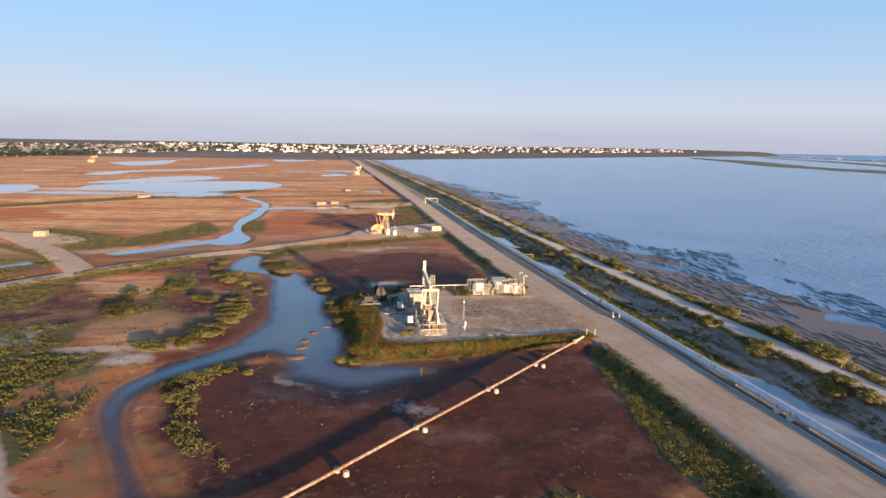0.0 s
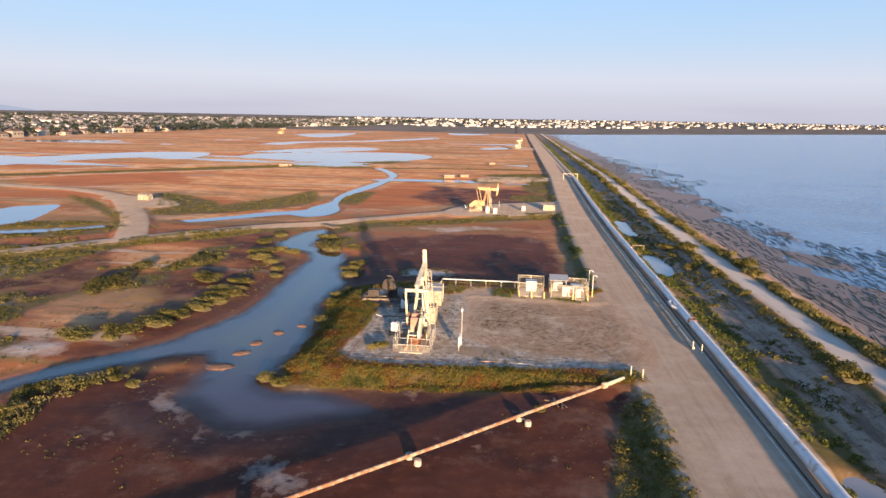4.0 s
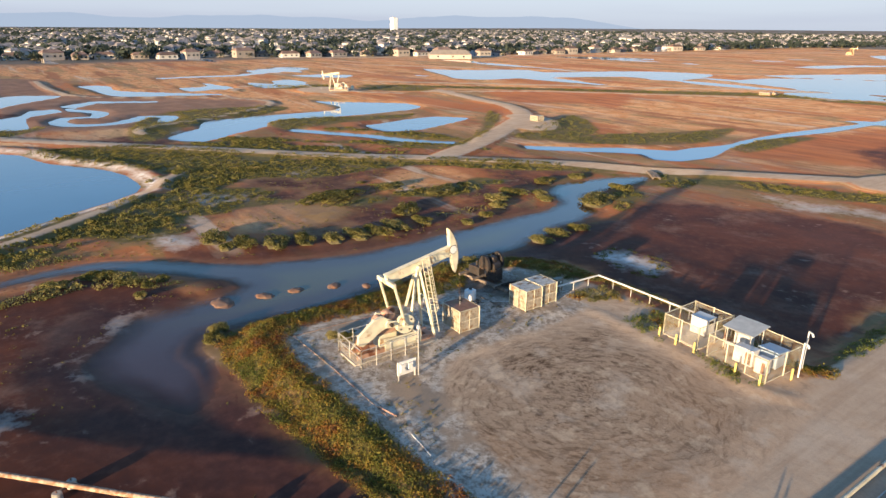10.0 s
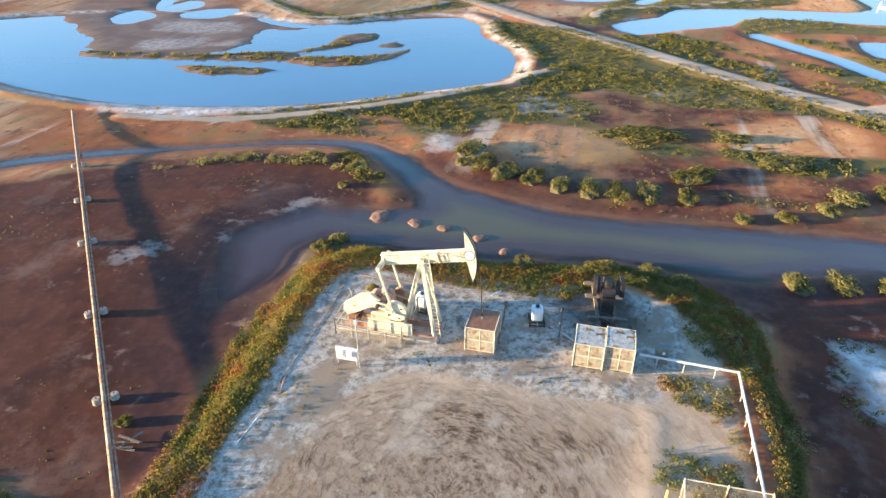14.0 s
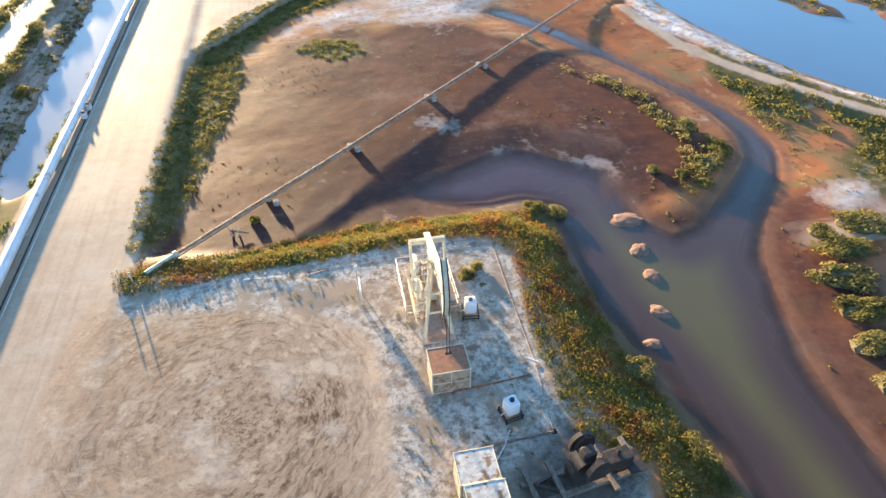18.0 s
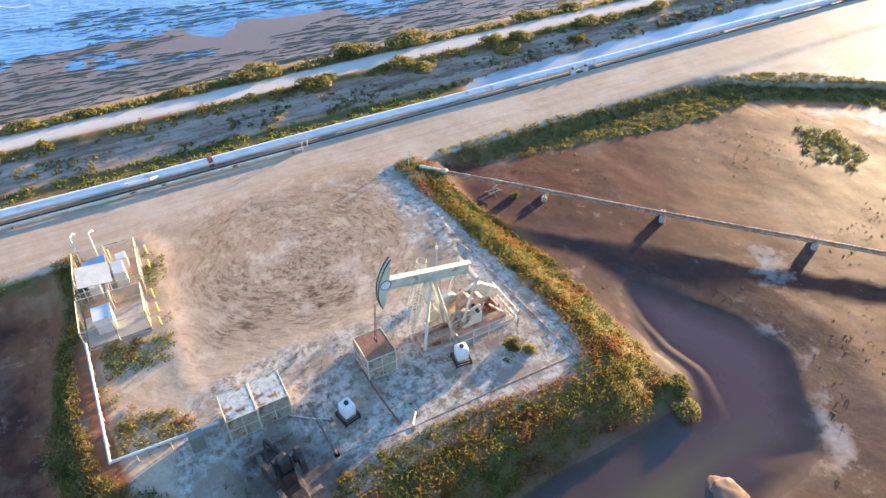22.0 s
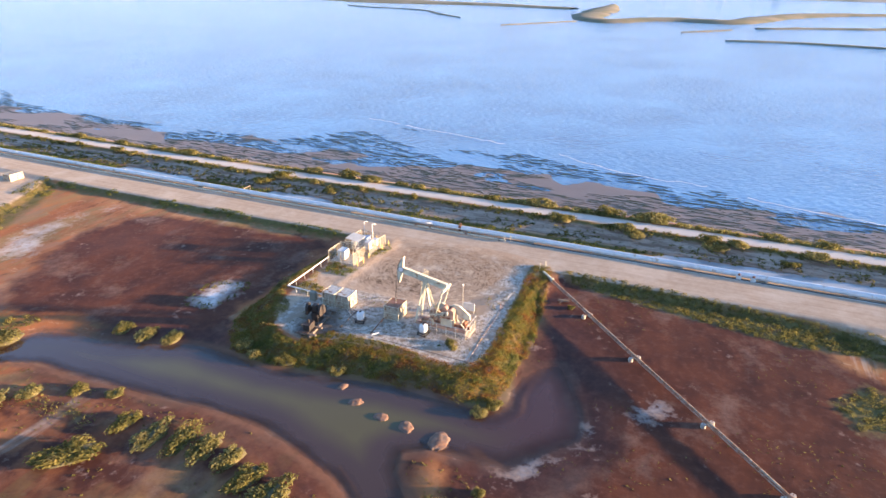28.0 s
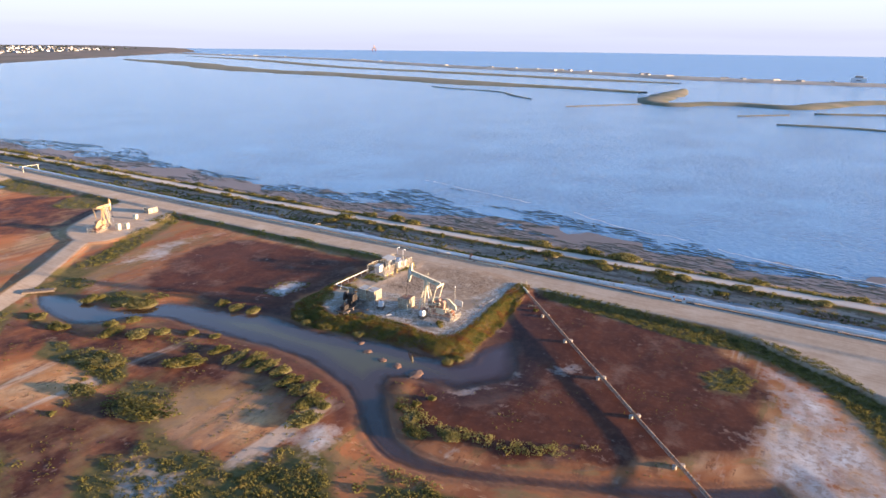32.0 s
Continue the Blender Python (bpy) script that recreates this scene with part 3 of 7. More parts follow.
CREEK = spline([(-18.5, 175), (-22.5, 166), (-23.2, 156), (-20.2, 151), (-15.4, 148.6), (-12.7, 143.6), (-12.4, 137), (-12, 130), (-11.5, 123), (-10.9, 118), (-11, 112), (-12.4, 105.5),
                (-14.6, 99.3), (-18.3, 94), (-23, 88.8), (-25.4, 83.5), (-25, 77.8), (-22.5, 71.5), (-19.3, 64), (-16.2, 55.5), (-12, 47), (-7.5, 41), (-5.5, 42.5), (-10, 48.5), (-13.6, 55.5),
                (-17.4, 63), (-20.7, 70.5), (-22.4, 76), (-22.7, 81.5), (-21.4, 85.2), (-17.8, 88.9), (-14, 92.2), (-11.4, 95), (-8.7, 95.6), (-7.2, 93), (-7, 89.5), (-6.6, 85.2), (-3.4, 82.6)]
               + [(0.4, 79.8), (4, 80.4), (8, 82.2), (12.4, 84.7), (11, 86.4), (8.5, 87.7), (5.5, 88.4), (2.8, 88), (0.6, 89.4), (0.4, 92.5), (0.9, 97), (0.7, 101.5), (-0.2, 105.5),
                  (-1, 109.5), (-2.2, 116), (-1.9, 121.6), (-1.6, 127), (-3.6, 133), (-5.5, 139), (-6.2, 145), (-8, 149.2), (-12.5, 152), (-15.4, 154.5), (-16, 160), (-16.5, 170)])
POND_W = spline([(-103, 82), (-90, 86), (-82, 92), (-72, 96), (-65, 96.6), (-57, 95), (-50, 86), (-44, 78), (-39, 70.5), (-36, 63.5), (-34, 56), (-32.3, 48), (-32, 35), (-36, 15), (-46, -10), (-60, -30),
                 (-80, -35), (-95, -10), (-100, 15), (-96, 30), (-94, 46), (-102, 60), (-108, 71), (-109, 77)], 4)
POND_FLAT = spline([(-56, 16), (-61, 33), (-68, 38), (-73, 40), (-79, 35), (-86, 36), (-90, 47), (-95, 35), (-111, 14), (-128, -11), (-150, -31), (-130, -44), (-90, -20), (-70, 4)], 4)
FLAT_POOLS = [spline(p, 3) for p in ([(-112, -10), (-138, -24), (-142, -21), (-121, -8), (-111, -6), (-100, -2)], [(-102, -3), (-116, -3), (-114, 3), (-107, 6), (-102, 3)], [(-98, 6), (-105, 9), (-108, 17), (-101, 19), (-95, 17), (-94, 9)],
                                   [(-98, 28), (-94, 40), (-94, 47), (-91, 48), (-90, 41), (-93, 33)], [(-90, -8), (-84, 0), (-94, 2), (-100, -8)])]
FLAT_SALTS = [spline(p, 3) for p in ([(-81, 10), (-87, 8), (-91, 16), (-89, 28), (-82, 31), (-80, 22)], [(-64, 19), (-70, 15), (-74, 22), (-74, 28), (-70, 31), (-65, 29)], [(-69, 31), (-74, 34), (-74, 40), (-71, 39)])]
POND_ISLES = [spline(p, 3) for p in (
    [(-62, 54), (-65, 56), (-70, 70), (-76, 74), (-69, 73), (-63, 69), (-60, 64), (-60, 58)], [(-68, 52), (-75, 56), (-84, 56), (-88, 62), (-83, 64), (-77, 61), (-72, 57)],
    [(-77, 67), (-81, 69), (-77, 72)], [(-59, 10), (-61, 23), (-63, 37), (-68, 52), (-62, 54), (-59, 39), (-57, 25), (-56, 12)], [(-53, 36), (-55, 46), (-55, 55), (-52, 52), (-50, 43)])]


def strand(pts, w):
    """A closed outline w metres to both sides of a winding line."""
    p = spline(pts, 4, False)
    d = np.gradient(p, axis=0)
    nrm = np.stack([-d[:, 1], d[:, 0]], 1) / (np.linalg.norm(d, axis=1)[:, None] + 1e-9)
    return np.concatenate([p + nrm * w, (p - nrm * w)[::-1]])


PONDS = [spline(p, 5) for p in (
    [(-201, 47), (-200, 67), (-216, 76), (-234, 86), (-230, 104), (-222, 101), (-204, 87), (-191, 81), (-171, 79), (-180, 68)],
    [(-197, 43), (-189, 54), (-183, 60), (-163, 75), (-155, 71), (-161, 64), (-168, 55), (-185, 47)],
    [(-281, 63), (-274, 74), (-261, 78), (-260, 71)],
    [(-152, 76), (-164, 79), (-172, 87), (-184, 90), (-185, 97), (-176, 98), (-169, 89), (-158, 87), (-141, 86), (-143, 79)],
    [(-268, 114), (-265, 125), (-241, 124), (-226, 135), (-206, 156), (-202, 154), (-209, 136), (-217, 120), (-252, 116)])]
PONDS += [spline(p, 5) for p in (
    [(-109, 112), (-116, 118), (-120, 123), (-132, 128), (-136, 142), (-137, 170), (-143, 176), (-164, 176), (-155, 185), (-142, 200), (-133, 200), (-126, 192), (-123, 170), (-125, 145), (-115, 139), (-107, 127), (-100, 118)],
    [(-102, 162), (-104, 170), (-107, 180), (-107, 190), (-100, 196), (-92, 180), (-88, 169), (-90, 162)],
    [(-183, -29), (-186, -25), (-167, -15), (-165, -4), (-164, 18), (-162, 35), (-149, 42), (-147, 30), (-150, 10), (-154, -7)])]
PONDS += [strand([(-181, 99), (-169, 107), (-158, 104), (-160, 97), (-153, 94), (-144, 96), (-141, 105), (-146, 112), (-152, 116), (-149, 123), (-138, 118)], 2.2),
          strand([(-187, 100), (-199, 110), (-196, 117), (-191, 129)], 3.0), strand([(-106, 142), (-96, 148), (-85, 155), (-75, 159), (-67, 166)], 2.0)]
FAR_PONDS = [spline(p, 8) for p in (
    [(-300, 314), (-281, 322), (-262, 366), (-240, 359), (-213, 422), (-173, 431), (-157, 371), (-186, 372), (-204, 333), (-214, 285), (-242, 291)],
    [(-137, 397), (-139, 438), (-100, 470), (-62, 485), (-34, 460), (-30, 427), (-45, 398), (-78, 377), (-111, 387)],
    [(-155, 454), (-123, 534), (-94, 545), (-80, 513), (-102, 475), (-144, 448)], [(-255, 843), (-244, 891), (-229, 912), (-211, 973), (-186, 821), (-201, 753)],
    [(-85, 1110), (-23, 1197), (-19, 1036), (-60, 956)], [(-8, 570), (11, 606), (17, 570), (-2, 560)])]
FAR_PONDS += [spline(p, 8) for p in ([(-329, 209), (-346, 230), (-355, 249), (-328, 248), (-319, 232), (-306, 210)], [(-283, 217), (-284, 237), (-273, 248), (-258, 236), (-269, 221)], [(-506, 519), (-483, 540), (-418, 473), (-434, 460)])]
FAR_PONDS += [strand([(-178, 556), (-173, 618), (-122, 677), (-72, 804)], 12), strand([(-294, 153), (-300, 172), (-300, 197), (-320, 224), (-306, 234)], 4)]
NCREEK = spline([(-55.3, 177.4), (-45.8, 187.6), (-41.7, 194.0), (-32.2, 201.5), (-32.3, 206.9), (-30.2, 218.7), (-31.6, 228.4), (-32.0, 247.7), (-30.7, 266.0), (-28.6, 292.2), (-30.3, 308.2), (-37.3, 328.8), (-45.6, 346.1), (-41.5, 345.3), (-34.4, 330.7), (-27.4, 310.0), (-26.2, 291.4), (-26.2, 261.3), (-28.8, 241.6), (-29.1, 227.2), (-26.8, 213.5), (-23.3, 201.5), (-24.8, 191.1), (-28.2, 189.2), (-33.4, 191.8), (-43.9, 182.1), (-51.6, 175.0)], 3)
WATERS = [(CREEK, 0.07), (POND_W, 0.2), (NCREEK, 0.2)] + [(p, 0.15) for p in PONDS + FAR_PONDS] + [(spline(p, 4), 0.5) for p in (
    [(47.2, -50), (47.4, 20), (47.7, 55), (48.3, 78), (49.8, 76), (50.6, 50), (50.8, 20), (50.8, -50)], [(48.4, 140), (48.3, 156), (49.9, 155), (49.9, 142)], [(48.8, 176), (49, 198), (50.2, 196), (50.2, 178)])]
ISLETS = [(-5.6, 92.6, 1.3), (-5.0, 96.6, 0.9), (-4.6, 99.8, 0.8), (-3.5, 103.6, 0.8), (-1.6, 106.4, 0.6)]
PAD = spline([(38, 93.2), (27, 92.8), (14, 91.8), (6, 91.8), (3.4, 94), (3.6, 102), (3.2, 110), (1.8, 116), (3.6, 121.5), (10, 125.4), (18, 126.2), (26, 126), (34, 124.6), (38, 124.5)], 3)
YARD = spline([(38, 95.5), (22.5, 96), (20, 99), (17.5, 104), (17, 112), (16.8, 119), (24, 119.2), (34, 118.8), (38, 120)], 3)
CRUST = spline([(36, 94.2), (22.9, 94), (7.4, 93.8), (6.8, 105), (6.6, 113), (3.6, 116), (5.6, 121), (12.5, 121.6), (17, 119.5), (18, 112), (17.8, 104), (22, 99.5), (36, 97)], 3)
BERM = spline([(36.8, 92.4), (27.3, 90.6), (15.3, 88.9), (9.1, 89.3), (3.4, 87.9), (0.9, 89.2), (1.0, 92.8), (1.4, 97.2), (0.6, 102.4), (-0.2, 107.8), (-1.6, 116), (-1.2, 122), (4.4, 127.2), (11.7, 127.6), (18.5, 127.9),
               (25.2, 127.2), (30.9, 125.8), (36.5, 126.4), (36.5, 124), (29, 124.6), (24, 126.2), (13.4, 125.6), (5.2, 121), (2.8, 116), (6.4, 113), (6.8, 104), (7.2, 94), (22.5, 94), (36, 94.8)], 2)
MUDS = [(spline(p, 4), w) for w, p in zip((1.0, 0.85, 0.7, 0.8, 0.6, 0.8), (
    [(34, 91), (14, 88), (-4, 91), (-17, 87), (-19, 78), (-15, 64), (-6, 52), (0, 46), (11, 45.5), (23, 49), (30, 58), (31.5, 72)],
    [(5, 168), (14, 172), (28, 170), (32, 158), (33, 142), (34, 130), (20, 128.6), (6, 127.4), (-1, 124), (-3, 137), (-5, 150), (-6, 160)],
    [(-13, 100), (-12.5, 118), (-14, 136), (-20, 152), (-27, 168), (-46, 156), (-58, 138), (-58, 116), (-44, 102), (-30, 98), (-19, 96)],
    [(-190, 66), (-170, 90), (-150, 84), (-150, 70), (-170, 60)], [(5, 215), (30, 225), (32, 260), (0, 265), (-10, 235)], [(-110, 95), (-120, 110), (-100, 113), (-92, 104)]))]
TANS = [spline(p, 4) for p in (
    [(-32, 118), (-28, 116.4), (-24, 110.5), (-23.6, 105), (-26.8, 100), (-32.6, 100), (-36.4, 105), (-36.4, 111)],
    [(-60, 190), (-100, 215), (-95, 300), (-40, 340), (-30, 280), (-38, 230)], [(-200, 235), (-160, 330), (-60, 400), (-300, 420), (-320, 300)], [(-260, 440), (-100, 420), (0, 560), (-150, 700), (-300, 650)],
    [(-34, 128), (-46, 138), (-44, 150), (-34, 146)])]
SALTS = [(spline(p, 2), w) for w, p in zip((0.95, 1.0, 0.6, 0.5) + (1.3,) + (0.6,) * 2 + (0.45,) * 5, (
    [(-31, 90), (-30, 92), (-28, 96), (-24.6, 96.4), (-24.4, 93), (-27.6, 91.4)], [(7, 133), (6.6, 136.4), (10.4, 137), (13.2, 136), (13.4, 133.2), (10.4, 132.4)],
    [(24, 46.5), (18, 44), (11, 44.5), (2, 46), (-5, 42), (-13, 33), (-6, 26), (5, 31), (15, 36), (23, 41)], [(11, 72.5), (9, 75), (5, 78.5), (4, 76.5), (8, 71.5)],
    [(-30, 36), (-26, 50), (-30, 60), (-36, 70), (-33, 58), (-31, 44)], [(-58, 97), (-66, 99), (-74, 98), (-64, 102), (-56, 101)], [(-43, 100), (-40, 104), (-46, 108), (-49, 103)],
    [(0, 178), (8, 172), (18, 176), (30, 178), (20, 184), (8, 182)], [(-56, 120), (-52, 124), (-58, 128), (-62, 124)]))]
GREENS = [(spline(p, 4), w) for p, w in (
    ([(36.2, 126), (36.2, 200), (34, 200), (33.6, 170), (33.8, 140), (34.4, 128)], 1), ([(36.4, 91), (36, 73), (35, 57), (33, 43), (21, 30), (0, 16), (-14, 4), (-18, 10), (-6, 22), (8, 31), (15, 34), (23, 40), (29, 50), (28.6, 58), (30.5, 71), (34, 89)], 1),
    ([(-104, 82), (-100, 102), (-83, 119), (-66, 134), (-56, 146), (-38, 166), (-24, 174), (-25, 168), (-33, 162), (-47, 148), (-50, 136), (-50, 122), (-62, 109), (-70, 101), (-80, 94)], 1),
    ([(-41, 90), (-52, 96), (-48, 104), (-39, 113), (-30, 125), (-27, 121), (-34, 112), (-36, 99), (-37, 92)], 0.8), ([(17, 55), (22.5, 51), (19.5, 47.6), (13.4, 49), (12.8, 53)], 1),
    ([(-33, 126), (-29.6, 127), (-28.5, 124), (-34, 116.6), (-37, 117)], 1), ([(-44, 114), (-39, 109), (-37.5, 99), (-33, 97.4), (-33, 88), (-38, 84), (-52, 92), (-52, 108)], 0.85),
    ([(-14, 183), (0, 187), (14, 195), (28, 203.5), (37, 206), (34, 199), (17.6, 189), (1.4, 180.4), (-12, 174.6), (-22, 175)], 1), ([(-28, 168), (-23, 172.5), (-19, 176), (-12, 179), (-8, 172), (-14, 166), (-15, 158), (-9, 152), (-5, 150), (-6, 158), (-12, 166)], 0.7),
    ([(-140, -5), (-112, 24), (-97, 42), (-100, 56), (-116, 70), (-140, 90), (-146, 74), (-120, 60), (-106, 46), (-122, 20), (-148, -2)], 0.9),
    ([(-20, 126), (-16, 128), (-20, 150), (-27, 156), (-28, 168), (-24, 168), (-17, 150)], 0.6), ([(36, 228), (34, 226), (26, 232), (22, 244), (36, 250)], 1), ([(33, 300), (38, 330), (24, 330), (10, 318)], 0.9), ([(-80, 330), (-20, 345), (30, 350), (20, 356), (-80, 340)], 1))]
GREENS += [(spline(p, 4), 0.9) for p in (
    [(-65, 182), (-73, 198), (-86, 224), (-72, 218), (-57, 203), (-55, 186)], [(-55, 186), (-56, 204), (-49, 218), (-43, 242), (-34, 217), (-37, 204), (-46, 192)],
    [(-29, 217), (-31, 233), (-23, 246), (-21, 229), (-21, 211)], [(28, 256), (26, 283), (33, 306), (37, 289), (35, 253)], [(-10, 299), (1, 298), (24, 302), (31, 300), (4, 282)],
    [(-121, 142), (-127, 154), (-119, 166), (-114, 187), (-109, 181), (-108, 159), (-104, 141), (-111, 139)], [(-106, 208), (-98, 206), (-76, 185), (-60, 164), (-61, 158), (-72, 176)])]
GREENS += [(spline(p, 4), 0.9) for p in (
    [(-239, 179), (-237, 197), (-216, 209), (-205, 200), (-213, 181), (-226, 175)], [(-204, 214), (-194, 237), (-173, 235), (-182, 214)],
    [(-210, 226), (-161, 278), (-105, 334), (-44, 394), (-40, 381), (-98, 320), (-154, 270), (-201, 220)], [(-150, 116), (-160, 140), (-148, 160), (-128, 132), (-120, 118), (-104, 108), (-112, 104)])]
REDS = [spline(p, 4) for p in ([(-160, 250), (-143, 276), (-119, 293), (-92, 252), (-108, 251), (-121, 235)], [(-21, 206), (-24, 239), (-17, 283), (2, 263), (32, 276), (30, 248), (4, 219)])]
PLAIN = spline([(-324, 25), (-317, 100), (-235, 104), (-170, 160), (-155, 152), (-132, 121), (-131, 95), (-150, 60), (-206, 42)], 5)
TRACKS = [(spline(p, 5, False), w) for p, w in (
    ([(-227, -8), (-177, 27), (-140, 65), (-112, 90.5), (-85, 116.5), (-64, 136), (-52, 150), (-33, 169), (-12, 185), (10, 204), (36, 222)], 2.3), ([(-52, 152), (-64, 173), (-79, 194), (-94, 212), (-114, 223), (-132, 226), (-155, 231), (-172, 234)], 3.0),
    ([(-163, 236), (-143, 270), (-106, 303), (-70, 334), (-32, 358), (38, 362)], 1.6), ([(-172, 234), (-166, 217), (-185, 201), (-226, 192), (-228, 172), (-211, 162)], 1.4), ([(-188, -46), (-141, -3), (-113, 24), (-99, 41), (-105, 53), (-126, 68)], 1.5),
    ([(-25, 46), (-27, 60), (-33.5, 73), (-41, 83), (-51, 93.5), (-62, 101), (-66.5, 105)], 0.9), ([(-71, 196), (-80, 206), (-90, 208)], 5), ([(-340, 300), (-160, 440), (-60, 560), (30, 640)], 3), ([(-470, 260), (-420, 420), (-380, 700), (-200, 1100)], 6),
    ([(-222, 234), (-170, 287), (-112, 345), (-49, 413), (22, 491)], 2.5), ([(-297, 101), (-249, 102), (-213, 111), (-190, 145), (-168, 160), (-151, 150), (-135, 128), (-125, 110), (-115, 108)], 1.3))]
PADS2 = [spline(p, 4) for p in ([(6, 197), (10, 214), (38, 230), (38, 208), (19, 196)], [(-204, 186), (-206, 200), (-190, 206), (-182, 196), (-188, 184)], [(10, 290), (12, 306), (36, 312), (36, 296)], [(20, 562), (20, 580), (44, 585), (44, 562)])]
FLARE = spline([(44, 60), (36.5, 60), (34.6, 50), (29, 42), (22, 31), (6, 18), (-10, 6), (-40, -20), (-60, -60), (44, -60)], 5)
DAMP = spline([(15, 89), (24, 91), (33.5, 92), (29, 87), (22, 83.5), (14, 79), (6, 76.5), (-3, 77), (-10, 82), (-9, 90), (0, 89), (6, 88.5)], 3)
STAIN = spline([(9.5, 113), (11, 118), (5, 118), (3.5, 114), (7, 112)], 2)


def causeway(x, y):
    """Height and zones of road, pipe strip, dike and tidal flat; u runs across it, eastwards."""
    u = x - bend(y)
    return u, np.interp(u, [33.5, 35.8, 43.4, 44.4, 47.0, 49.0, 52.0, 54.6, 56.4, 60.4, 62.5, 67, 70, 78, 86, 100, 125, 200], [0.1, 1.0, 1.0, 0.8, 0.75, 0.35, 0.6, 1.15, 1.7, 1.7, 1.35, 0.15, -0.15, -0.198, -0.215, -0.27, -0.6, -2.0])


def north_land(x, y):
    """Land beyond the head of the bay: positive on it."""
    return np.minimum(y - (1090 + 0.86 * (x - 50)), (1750 + 0.0 * x) - (x - 0.35 * (y - 1500)))


def height(x, y, full=True):
    n = vnoise(x, y, 0.12, 3)
    h = 0.10 + 0.22 * (n - 0.35) + 0.05 * vnoise(x, y, 0.9, 2, 3.0)
    u, c = causeway(x, y)
    far = y > 1080
    dike = (u > 33.5) & ~far
    h = np.where(dike, np.where(u < 36, np.maximum(h, c), c + 0.05 * (n - 0.5) + np.where((u > 51.5) & (u < 56.5), 0.25 * (vnoise(x, y, 0.5, 2) - 0.5), 0)), h)
    h = np.where(dike & (u > 67), h + 0.07 * (vnoise(x, y * 0.5, 0.2, 3, 6.0) - 0.5), h)
    h = np.where(far & (u > 20), np.clip(north_land(x, y) * 0.02, -2, 0.8), h) + np.clip((y - 1900) / 1400, 0, 1) * 16 * (north_land(x, y) > 0)
    h = np.where(sd_poly(x, y, FLARE, 3) < 0, np.maximum(h, 0.8), h)
    for p, w in TRACKS:
        d = sd_line(x, y, p, 8)
        h = np.maximum(h, 0.55 - np.maximum(d - w, 0) * 0.3)
    for p in PADS2:
        h = np.maximum(h, 0.65 - np.maximum(sd_poly(x, y, p, 4), 0) * 0.3)
    h = np.maximum(h, 0.55 - np.maximum(np.abs(sd_poly(x, y, POND_W, 6) - 3.2) - 1.0, 0) * 0.35)
    # thin sheets of standing water far up the marsh
    away = (np.clip((y - 255) / 60, 0, 1) + np.clip((-190 - x) / 60, 0, 1)) * (u < 28) * (y < 1040) * (x > -600)
    h = h - np.where(away > 0.5, np.clip((vnoise(x * 0.28, y, 0.03, 3, 9.0) - 0.70) * 7, 0, 0.6), 0)
    wob = (vnoise(x, y, 0.35, 3, 7.0) - 0.5) * 1.3
    for p, slope in WATERS:
        s = sd_poly(x, y, p, 14)
        near = s < 12
        hh = np.where(s > 0, -0.2 + slope * (s + np.clip(s, 0, 1) * wob), -0.2 + 0.3 * s + 0.05 * wob)
        h = np.where(near, np.minimum(h, np.maximum(hh, -1.2)), h)
    for p in POND_ISLES:
        isle = sd_poly(x, y, p, 6)
        h = np.where(isle < 4, np.maximum(h, 0.06 - 0.14 * np.maximum(isle + 1.2 + wob * 1.6, 0)), h)
    flat_ = sd_poly(x, y, POND_FLAT, 8)
    h = np.where(flat_ < 6, np.maximum(h, -0.06 + 0.12 * (vnoise((x + y) * 0.25, (y - x) * 0.8, 0.11, 4, 3.0) - 0.5) - 0.08 * np.maximum(flat_ + 1 + wob * 3, 0)), h)
    for p in FLAT_POOLS:
        pool = sd_poly(x, y, p, 4)
        h = np.where(pool < 3, np.minimum(h, -0.2 + 0.12 * (pool + wob)), h)
    s = sd_poly(x, y, PAD, 10)
    h = np.maximum(h, 0.95 - np.maximum(s, 0) * 0.42 + 0.03 * (n - 0.5))
    # low turned-up edge of the yard beside the crust
    e = np.abs(sd_poly(x, y, YARD, 3))
    h = h + np.where(s < -2, 0.14 * np.exp(-(e / 0.7) ** 2) * vnoise(x, y, 0.6, 2), 0)
    return h


def soft(s, w):
    return np.clip(0.5 - s / (2 * w), 0, 1)


def many(x, y, polys, w):
    out = np.zeros(x.shape)
    for p in polys:
        p, k = p if isinstance(p, tuple) else (p, 1.0)
        out = np.maximum(out, k * soft(sd_poly(x, y, p, w + 1), w))
    return out


def drift(x, y):
    """Long drifts of scrub on the western marsh, running north-east."""
    a, c = (x + y) * 0.7071, (y - x) * 0.7071
    v = vnoise(a * 0.33, c, 0.11, 4, 2.0)
    inside_ = soft(np.maximum.reduce([x + 24, -105 - x, 42 - y, y - 172]), 6)
    return v * inside_


